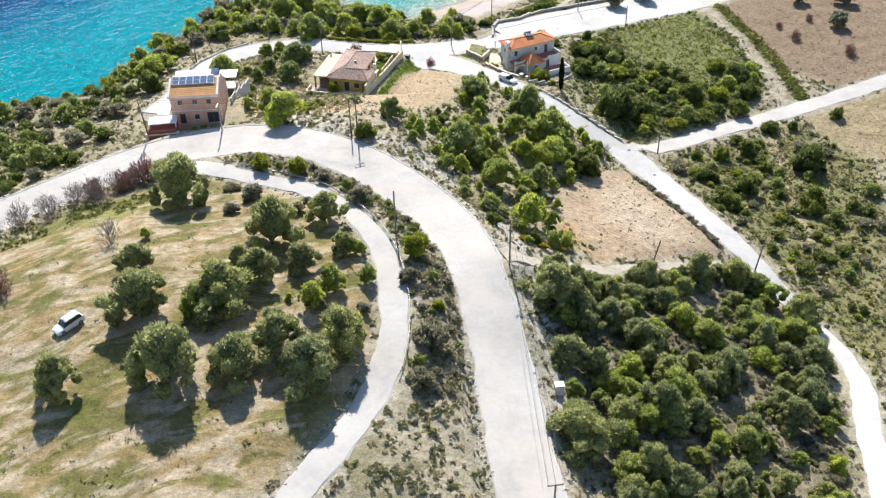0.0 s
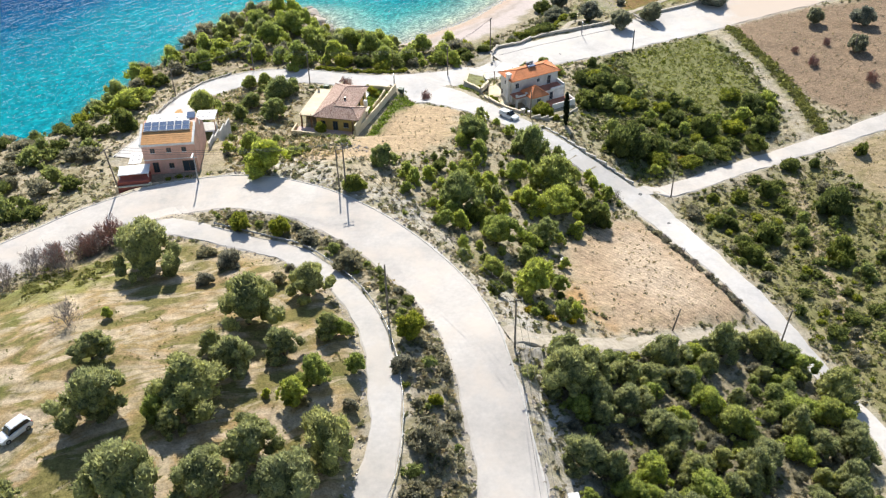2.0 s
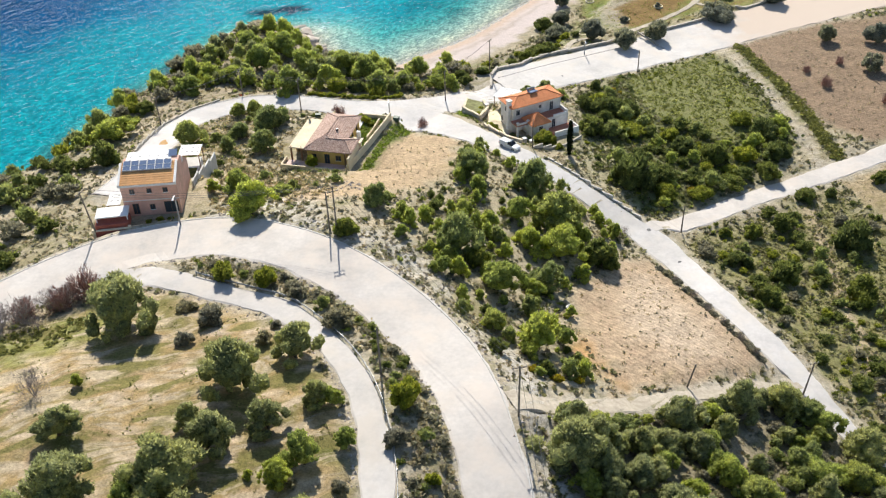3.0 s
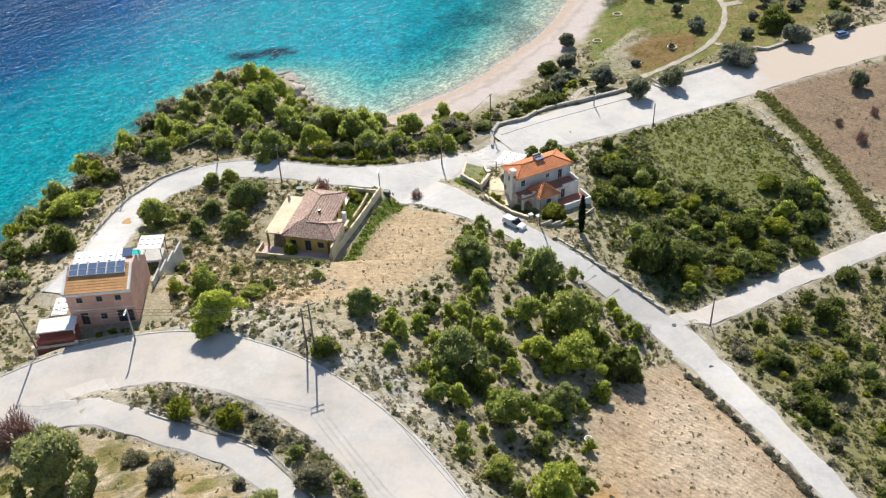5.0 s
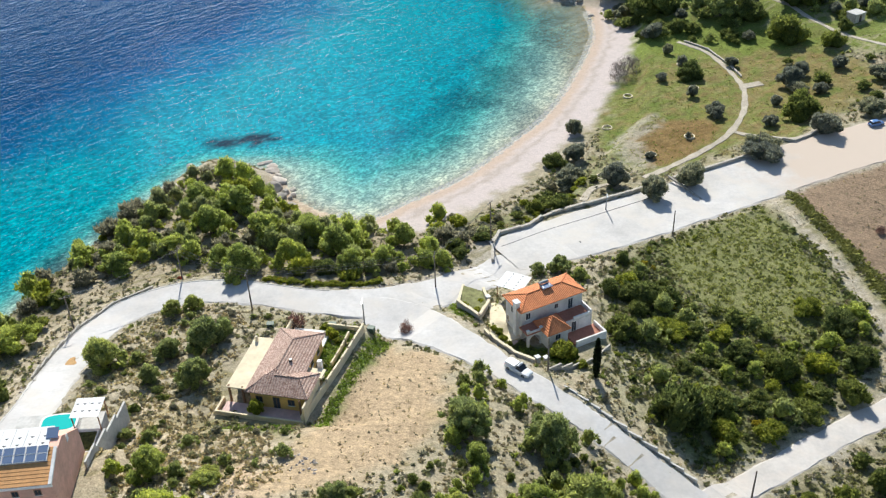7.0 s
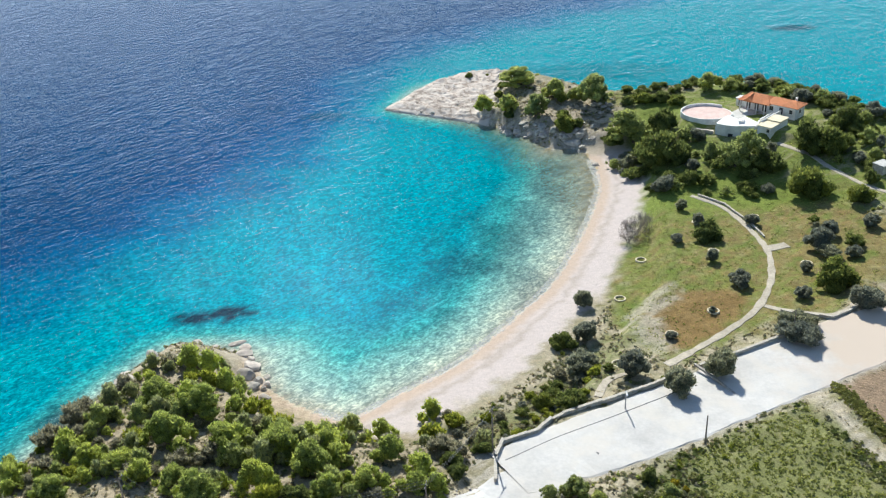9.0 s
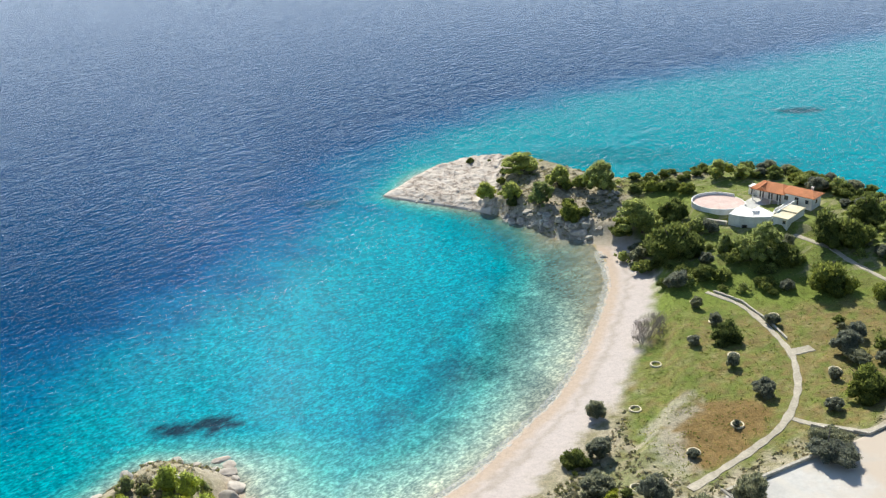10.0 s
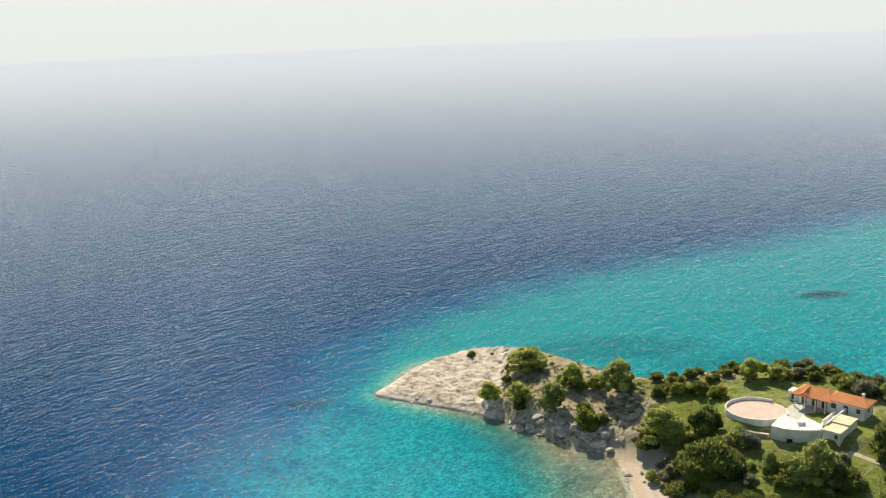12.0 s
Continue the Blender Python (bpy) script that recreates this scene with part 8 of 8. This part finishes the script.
BARE = [(-62.9, 140.2, 4.4), (-60.3, 143.9, 3.8), (-53.2, 120.2, 3.9), (-65.6, 138.4, 3.8), (-69.5, 136.0, 4.2), (-57.8, 145.4, 3.4), (-73.5, 133.5, 4.2), (-66.8, 141.4, 3.5), (-77.5, 130.0, 4.2), (-71.0, 138.4, 3.4), (-54.6, 149.0, 2.9), (-60.0, 138.0, 2.6), (56.9, 362.9, 6.0), (53.6, 358.5, 4.6), (59.6, 366.5, 4.4), (54.6, 364.8, 4.0), (33.4, 182.6, 2.4), (41.0, 168.6, 1.5), (43.0, 163.2, 1.6), (44.6, 159.4, 1.5), (46.2, 155.4, 1.6), (48.0, 151.0, 1.5), (49.6, 147.6, 1.4), (-59.0, 147.6, 2.6), (-75.6, 136.2, 3.4), (-79.6, 133.4, 3.4), (-64.4, 145.0, 3.0)]
BARE_RED = [(-55.6, 147.0, 4.2), (-67.5, 108.5, 4.2), (-24.0, 221.8, 2.6), (-5.6, 226.6, 2.0), (94.9, 264.6, 1.6), (97.4, 256.5, 2.3), (104.5, 267.9, 1.8), (109.3, 246, 2.6), (-58.6, 144.4, 3.2), (-63.6, 142.4, 3.0)]
HAZES = {TWIG: [twiggy_mesh("twig", 51 + k, TWIG, 300, 0.009) for k in range(2)], RED_TWIG: [twiggy_mesh("twig", 61 + k, RED_TWIG) for k in range(2)]}
for rows, mat, label in ((BARE, TWIG, "leafless grey burnt shrub with forked stems"), (BARE_RED, RED_TWIG, "leafless reddish-brown shrub with fine twigs")):
    for k, (x, y, r) in enumerate(rows):
        ob = thing("bare_shrub", pose(x, y, on_ground(x, y), 0, 0, bare_rng.uniform(0, 360)) @ Matrix.Diagonal((r * 0.9, r * 0.9, r * 1.1, 1)), label, "shrub", "leafless shrubs")
        part("stem", TWIGS[mat][k % len(TWIGS[mat])], None, ob)
        part("twig", HAZES[mat][k % 2], None, ob)


# ---- rocks ----
def rock_mesh(seed, mat, flat=0.6):
    """A broken block: a lumpy form cut by flat breaks."""
    rng = random.Random(seed)
    bm = bmesh.new()
    bmesh.ops.create_icosphere(bm, subdivisions=3, radius=1.0)
    off = Vector((rng.uniform(0, 50), rng.uniform(0, 50), rng.uniform(0, 50)))
    breaks = [(Vector((rng.gauss(0, 1), rng.gauss(0, 1), rng.gauss(0.2, 0.8))).normalized(), rng.uniform(0.5, 0.8)) for k in range(9)]
    for v in bm.verts:
        v.co *= 1 + 0.35 * noise.noise(v.co * 0.9 + off)
        for way, cut in breaks:
            over = v.co.dot(way) - cut
            if over > 0:
                v.co -= way * over * 0.92
        v.co *= 1.18 + 0.07 * noise.noise(v.co * 4.0 + off)
        v.co.z *= flat
    return finish(bm, "boulder", mat)


ROCKS = [rock_mesh(k, PALE_ROCK if k % 3 else STONE, 0.55 + 0.1 * (k % 4)) for k in range(7)]
rock_rng = random.Random(21)


def boulder(x, y, r, z=None, group="shore boulders"):
    ob = new("boulder", ROCKS[rock_rng.randrange(7)])
    ob.matrix_world = pose(x, y, (max(on_ground(x, y), -0.3) if z is None else z) + r * 0.08, rock_rng.uniform(-12, 12), rock_rng.uniform(-12, 12), rock_rng.uniform(0, 360)) @ Matrix.Diagonal((r * rock_rng.uniform(0.8, 1.4), r * rock_rng.uniform(0.7, 1.1), r * rock_rng.uniform(0.7, 1.1), 1))
    return tagged(ob, "weathered pale limestone boulder on the shore", "boulder", group)


for x, y, r in ((-64.2, 291.6, 2.0), (-55.5, 300.5, 2.2), (-52.5, 301.5, 2.0), (-61.2, 302.4, 1.8), (-46.2, 317.1, 1.6), (-36.0, 294.4, 1.3), (-39.2, 298.3, 1.5), (-67.2, 299.0, 2.2), (-60.5, 314.5, 1.8), (-58.5, 316.0, 1.1), (-43.6, 312.2, 2.0), (-44.2, 315.5, 1.3), (-40.6, 306.2, 1.9), (-41.2, 302.5, 1.8), (-38.6, 300.5, 1.2), (-37.0, 297.5, 0.9), (-54.0, 311.5, 1.8), (-50.0, 312.5, 1.3), (-112, 219.5, 2.6), (-117, 214, 1.8)):
    boulder(x, y, r)
dense_shore = shore_line
for k in range(150):
    i = rock_rng.randrange(len(dense_shore) - 1)
    x, y = dense_shore[i] + (dense_shore[i + 1] - dense_shore[i]) * rock_rng.random()
    if y < 200 or y > 520 or x > 150 or (-36 < x < 53 and 283 < y < 428):
        continue
    boulder(x + rock_rng.uniform(-1.6, 1.6), y + rock_rng.uniform(-1.6, 1.6), rock_rng.uniform(0.35, 1.2))
for k in range(46):
    u = rock_rng.random()
    x, y = 24 + 30 * u + rock_rng.uniform(-2, 2), 455 - 22 * u + rock_rng.uniform(-2.5, 2.5)
    boulder(x, y, rock_rng.uniform(0.5, 1.7))


for k in range(40):
    u, v = rock_rng.random(), rock_rng.random()
    boulder(42 + 22 * u + rock_rng.uniform(-2, 2), 430 + 16 * u + 12 * v, rock_rng.uniform(0.4, 1.3), group="boulders above the beach")


# ---- headland rock: bedded pale limestone with cracks and ledges ----
HEADROCK = worn("headland_limestone", (0.63, 0.545, 0.48), 0.88, 1.08, 0.92, 0.9, 0.12, 0.05)
hr_bsdf = HEADROCK.node_tree.nodes["Principled BSDF"]
crack = node(HEADROCK, "ShaderNodeTexVoronoi", feature="DISTANCE_TO_EDGE")
crack.inputs["Scale"].default_value = 0.22
warp = node(HEADROCK, "ShaderNodeMapping", vector_type="TEXTURE")
warp.inputs["Scale"].default_value = (2.2, 0.8, 1.0)
warp.inputs["Rotation"].default_value = (0, 0, -0.5)
bend = mixed(HEADROCK, "ADD", 0.5, node(HEADROCK, "ShaderNodeTexCoord").outputs["Object"], ramp(HEADROCK, noise_of(HEADROCK, 0.35, 4), [(0.0, (0, 0, 0)), (1.0, (9, 7, 5))]))
wire(HEADROCK, bend, warp.inputs["Vector"])
wire(HEADROCK, warp.outputs[0], crack.inputs["Vector"])
seam = ramp(HEADROCK, crack.outputs["Distance"], [(0.0, (0.35, 0.29, 0.25)), (0.06, (0.85, 0.81, 0.78)), (0.2, (1, 1, 1))])
old = hr_bsdf.inputs["Base Color"].links[0].from_socket
wire(HEADROCK, mixed(HEADROCK, "MULTIPLY", 0.8, old, seam), hr_bsdf.inputs["Base Color"])
rx, ry = np.arange(-19, 32, 0.45), np.arange(456, 520, 0.45)
rxx, ryy = np.meshgrid(rx, ry)
lift = np.where(inside(shore_ring, rxx, ryy), 1, -1) * away(shore_ring, rxx, ryy)
along = (rxx * 44 - ryy * 29) / 52.7
across = ((rxx + 17) * 29 + (ryy - 483) * 44) / 52.7
beds = across * 0.34 + 0.9 * rough_field(along * 0.35, across, 9.0, 71) + 0.22 * rough_field(rxx, ryy, 4.0, 72)
ledge = (np.floor(beds) + step(0.72, 1.0, beds - np.floor(beds)) - beds) * 0.7
rock_z = heights(rxx, ryy) + 0.75 + ledge * step(-1.0, 2.0, lift) + 0.05 * rough_field(rxx, ryy, 3.2, 73)
edge = away(PENINSULA, rxx, ryy)
keep = step(-1.5, 1.5, np.where(inside(PENINSULA, rxx, ryy), edge, -edge) + 1.5 * rough_field(rxx, ryy, 8.0, 75)) * step(-2.5, -0.5, lift)
rock_z = rock_z - (1 - keep) * 2.6
tagged(new("rock_outcrop", sheet("rock_outcrop", rx, ry, rock_z, HEADROCK)), "bare pale cracked limestone tip of the headland", "rock", kind="structure")


# ---- small growth: tufts, low scrub, stones ----
def road_gap(x, y):
    g = np.full(x.shape, 1e9)
    for line in ROAD_LINES.values():
        for rx, ry, rw, rz in line[::2]:
            g = np.minimum(g, np.hypot(x - rx, y - ry) - rw / 2)
    return g


def in_any(x, y, *polys):
    res = np.zeros(x.shape, bool)
    for p in polys:
        res |= inside(p, x, y)
    return res


HOUSE_SPOTS = ((-52.2, 180, 8.5), (-58.5, 171.5, 5), (-23.5, 208, 11), (20, 226, 10), (94, 432, 9.5), (111, 420, 10), (-53, 190, 7))


def tufts(name, spots, size, mat, label, cards=5, seed=3, spread=0.8):
    """Low tufts of leaf blades, one object for what nobody could count."""
    rng = np.random.RandomState(seed)
    n = len(spots)
    z = heights(spots[:, 0], spots[:, 1])
    s = rng.uniform(0.5, 1.4, n) * size
    verts, base = [], np.c_[spots, z]
    for k in range(cards):
        way = rng.normal(size=(n, 3)) * [1, 1, 0.35]
        way /= np.linalg.norm(way, axis=1)[:, None]
        side = np.cross(way, rng.normal(size=(n, 3)) * 0.45 + [0, 0, 1])
        side /= np.linalg.norm(side, axis=1)[:, None]
        c = base + np.c_[rng.normal(size=(n, 2)) * spread * 0.45, rng.uniform(0.08, 0.36, n)] * s[:, None]
        verts.append(np.stack([c + way * s[:, None] * 0.42, c + side * s[:, None] * 0.36 + [0, 0, 0.1], c - way * s[:, None] * 0.42, c - side * s[:, None] * 0.36], 1))
    v = np.concatenate(verts).reshape(-1, 3)
    me = mesh_of(name, v, np.arange(len(v)).reshape(-1, 4), mat)
    return tagged(new(name, me), label, "undergrowth", kind="stuff")


def bushes(name, spots, sizes, mat, label, seed):
    """Small knee-high bushes past counting, as one object."""
    rng = np.random.RandomState(seed)
    shapes = [crown_mesh("bush", seed + k, mat, 3, 30, 0.24, 0.75, 0.5, 1) for k in range(3)]
    forms = []
    for me in shapes:
        co = np.array([v.co for v in me.vertices])
        forms.append((co, [tuple(p.vertices) for p in me.polygons if len(p.vertices) == 3]))
        bpy.data.meshes.remove(me)
    verts, faces, at = [], [], 0
    ground_z = heights(spots[:, 0], spots[:, 1])
    for (x, y), z in zip(spots, ground_z):
        co, tris = forms[rng.randint(3)]
        a, r = rng.uniform(0, 6.283), rng.uniform(*sizes)
        c, q = math.cos(a) * r, math.sin(a) * r
        verts.append(np.c_[co[:, 0] * c - co[:, 1] * q + x, co[:, 0] * q + co[:, 1] * c + y, co[:, 2] * r * rng.uniform(0.8, 1.3) + z + 0.25 * r])
        faces += [(i + at, j + at, k + at) for i, j, k in tris]
        at += len(co)
    return tagged(new(name, mesh_of(name, np.vstack(verts), faces, mat)), label, "undergrowth", kind="stuff")


spot_rng = np.random.RandomState(8)
cloud = np.c_[spot_rng.uniform(-122, 150, 150000), spot_rng.uniform(62, 480, 150000)]
cx, cy = cloud.T
ok = inside(shore_ring, cx, cy) & (road_gap(cx, cy) > 0.95)
for hx, hy, hr in HOUSE_SPOTS:
    ok &= np.hypot(cx - hx, cy - hy) > hr
shore_gap = away(shore_ring, cx, cy)
in_bay = inside(BAY, cx, cy) | (away(BAY, cx, cy) < 6)
ok &= ~(in_bay & (shore_gap < 17)) & ~inside(PENINSULA, cx, cy)
cloud, cx, cy, shore_gap = cloud[ok], cx[ok], cy[ok], shore_gap[ok]
open_soil = in_any(cx, cy, PLOT_A, PLOT_B, EARTH_A, EARTH_B) | (away(wheel_way, cx, cy, closed=False) < 2.6)
FARGREEN = [(56, 372), (62, 440), (120, 470), (150, 440), (150, 350), (110, 372)]
lawn = in_any(cx, cy, GARDEN, MEADOW, FARGREEN)
crop = in_any(cx, cy, CROP)
field = in_any(cx, cy, FIELD)
lot = spot_rng.random_sample(len(cx))
patchy = rough_field(cx, cy, 16.0, 61)
overgrown = in_any(cx, cy, EAST_SCRUB)
tufts("dry_scrub", cloud[~open_soil & ~lawn & ~crop & (lot < np.where(overgrown, 0.07, 0.3))], 0.55, DRYTUFT, "pale dry scrub tufts over the slopes", 5, 3)
tufts("low_scrub", cloud[~open_soil & ~lawn & ~crop & (lot > 0.40) & (lot < np.where(overgrown, 0.44, 0.52 + 0.14 * patchy))], 0.75, SCRUBLEAF, "low dull green scrub over the slopes", 6, 4)
tufts("grey_scrub", cloud[~open_soil & ~lawn & ~crop & (lot > 0.70) & (lot < 0.80)], 0.62, GREYLEAF, "low grey scrub over the slopes", 6, 5)
slope = ~open_soil & ~lawn & ~crop & ~field
bushes("low_bushes", cloud[slope & (patchy > 0.0) & (lot > 0.982)], (0.45, 1.0), SHRUB, "small dark evergreen bushes dotted over the slopes", 31)
bushes("grey_bushes", cloud[slope & (lot > 0.90) & (lot < 0.94)], (0.35, 0.85), SAGE, "small grey-green bushes dotted over the slopes", 35)
bushes("bright_bushes", cloud[slope & (patchy > 0.1) & (lot > 0.885) & (lot < 0.90)], (0.4, 0.9), YOUNG, "small bright green bushes dotted over the slopes", 39)
bushes("field_bushes", cloud[(overgrown | (field & ~crop)) & (patchy > -0.5) & (lot > 0.982)], (0.6, 1.4), SHRUB, "dark green bushes crowding the overgrown fields", 43)
bushes("fresh_bushes", cloud[(overgrown | (field & ~crop) | (crop & (lot < 0.922))) & (lot > 0.915) & (lot < 0.945)], (0.5, 1.1), LIME, "fresh green bushes crowding the overgrown fields", 47)
tufts("rank_grass", cloud[overgrown & (lot < 0.55)], 0.6, FIELDGRASS, "rank green grass of the overgrown eastern field", 6, 15, 1.2)
between = in_any(cx, cy, MEDIAN)
tufts("verge_scrub", cloud[between & (lot > 0.45)], 0.75, SAGE, "dense dull scrub between the two roads", 6, 17, 1.1)
tufts("verge_straw", cloud[between & (lot < 0.7)] + (0.3, 0.2), 0.6, DRYTUFT, "dry stalks between the two roads", 5, 18, 1.1)
turf = np.c_[spot_rng.uniform(-36, 25, 22000), spot_rng.uniform(190, 240, 22000)]
turf = turf[in_any(turf[:, 0], turf[:, 1], *(poly for poly, seed in LAWNS)) & (road_gap(turf[:, 0], turf[:, 1]) > 0.4)]
tufts("lawn_grass", turf, 0.4, FRESHGRASS, "fresh green grass round the houses", 5, 19, 1.2)
tufts("slope_straw", cloud[in_any(cx, cy, UPPER_SLOPE) & (lot > 0.25)], 0.55, DRYTUFT, "dry grass covering the upper slope", 5, 20, 1.1)
tufts("hedge_weeds", cloud[in_any(cx, cy, [(-78, 126), (-70, 132), (-58, 141), (-50, 145), (-46, 140), (-56, 133), (-68, 126), (-76, 121)]) & (patchy > -0.2) & (lot < 0.7)], 0.7, GREENTUFT, "green weeds below the burnt hedge", 6, 21, 1.2)
straw_bank = in_any(cx, cy, [(-48, 184), (-40, 172), (-28, 174), (-20, 180), (-24, 192), (-36, 197), (-46, 196)])
tufts("straw_grass", cloud[straw_bank & (lot > 0.3)], 0.5, STRAW, "straw-coloured dry grass on the bank by the peach house", 5, 16, 1.0)
tufts("meadow_grass", cloud[lawn & (lot < 0.09 + 0.2 * patchy)], 0.3, GREENTUFT, "short green grass tufts of the meadow", 4, 6, 1.6)
tufts("garden_growth", cloud[in_any(cx, cy, GARDEN, FARGREEN) & (lot > 0.72)], 0.32, CROPLEAF, "low fresh green growth of the garden", 5, 7, 1.4)
tufts("field_growth", cloud[field & ~crop & (lot < 0.4)], 0.8, GREENTUFT, "leafy green growth of the overgrown field", 6, 8, 1.2)
tufts("crop_plants", cloud[crop & (lot < 0.95)], 0.5, CROPLEAF, "low light green plants of the field", 6, 11, 1.0)
tufts("field_scrub", cloud[field & ~crop & (lot > 0.9)], 1.1, SHRUB, "dark leafy scrub of the overgrown field", 6, 9, 1.2)
tufts("earth_clods", cloud[open_soil & (lot < 0.22)], 0.32, DRYTUFT, "dry stalks on the bare earth", 4, 10)
tufts("earth_weeds", cloud[open_soil & (lot > 0.965)], 0.36, GREYLEAF, "small dull weeds on the bare earth", 5, 14)

verge = np.vstack([smooth_line(wheel_way + (4.9, 0.6), 0.12)] * 2)
verge = verge + spot_rng.normal(size=verge.shape) * 0.6
tufts("verge_growth", verge[road_gap(verge[:, 0], verge[:, 1]) > 1.0], 0.8, GREENTUFT, "green weeds beside the dirt track", 6, 13, 1.0)

pebble_rng = np.random.RandomState(12)
edge_pts = []
for key, side in (("main", 1), ("main", -1), ("ramp", -1), ("coast", 1)):
    line = ROAD_LINES[key]
    t = np.gradient(line[:, :2], axis=0)
    t /= np.hypot(t[:, 0], t[:, 1])[:, None]
    for rep in range(3):
        off = line[:, 2] / 2 + pebble_rng.uniform(0.15, 1.3, len(line))
        edge_pts.append(line[:, :2] + np.c_[-t[:, 1], t[:, 0]] * (side * off)[:, None] + pebble_rng.normal(size=(len(line), 2)) * 0.4)
stones = np.vstack(edge_pts + [cloud[in_any(cx, cy, ROCKY) & (lot < 0.6)], cloud[in_any(cx, cy, [(-30.2, 190.4), (-22.0, 188.8), (-16.1, 185.1), (-16.1, 181.2), (-23.7, 183.0), (-29.5, 186.8)])], cloud[(shore_gap < 9) & (cy > 200) & (lot < 0.5)]])
stones = stones[road_gap(stones[:, 0], stones[:, 1]) > 0.05]
octa = np.array([(1, 0, 0), (0, 1, 0), (-1, 0, 0), (0, -1, 0), (0.2, 0.1, 0.7), (0, 0, -0.5)])
sides = [(0, 1, 4), (1, 2, 4), (2, 3, 4), (3, 0, 4), (1, 0, 5), (2, 1, 5), (3, 2, 5), (0, 3, 5)]
sz = pebble_rng.uniform(0.12, 0.42, len(stones))
turn = pebble_rng.uniform(0, 6.28, len(stones))
rot = np.stack([np.c_[np.cos(turn), -np.sin(turn)], np.c_[np.sin(turn), np.cos(turn)]], 1)
shape = octa[None] * pebble_rng.uniform(0.6, 1.3, (len(stones), 6, 3)) * sz[:, None, None]
xy = np.einsum("nij,nkj->nki", rot, shape[..., :2])
verts = np.concatenate([xy + stones[:, None], (shape[..., 2] + heights(stones[:, 0], stones[:, 1])[:, None])[..., None]], 2).reshape(-1, 3)
faces = [tuple(6 * i + k for k in f) for i in range(len(stones)) for f in sides]
tagged(new("loose_stones", mesh_of("loose_stones", verts, faces, PALE_ROCK)), "scattered pale stones on slopes and road edges", "stones", kind="stuff")
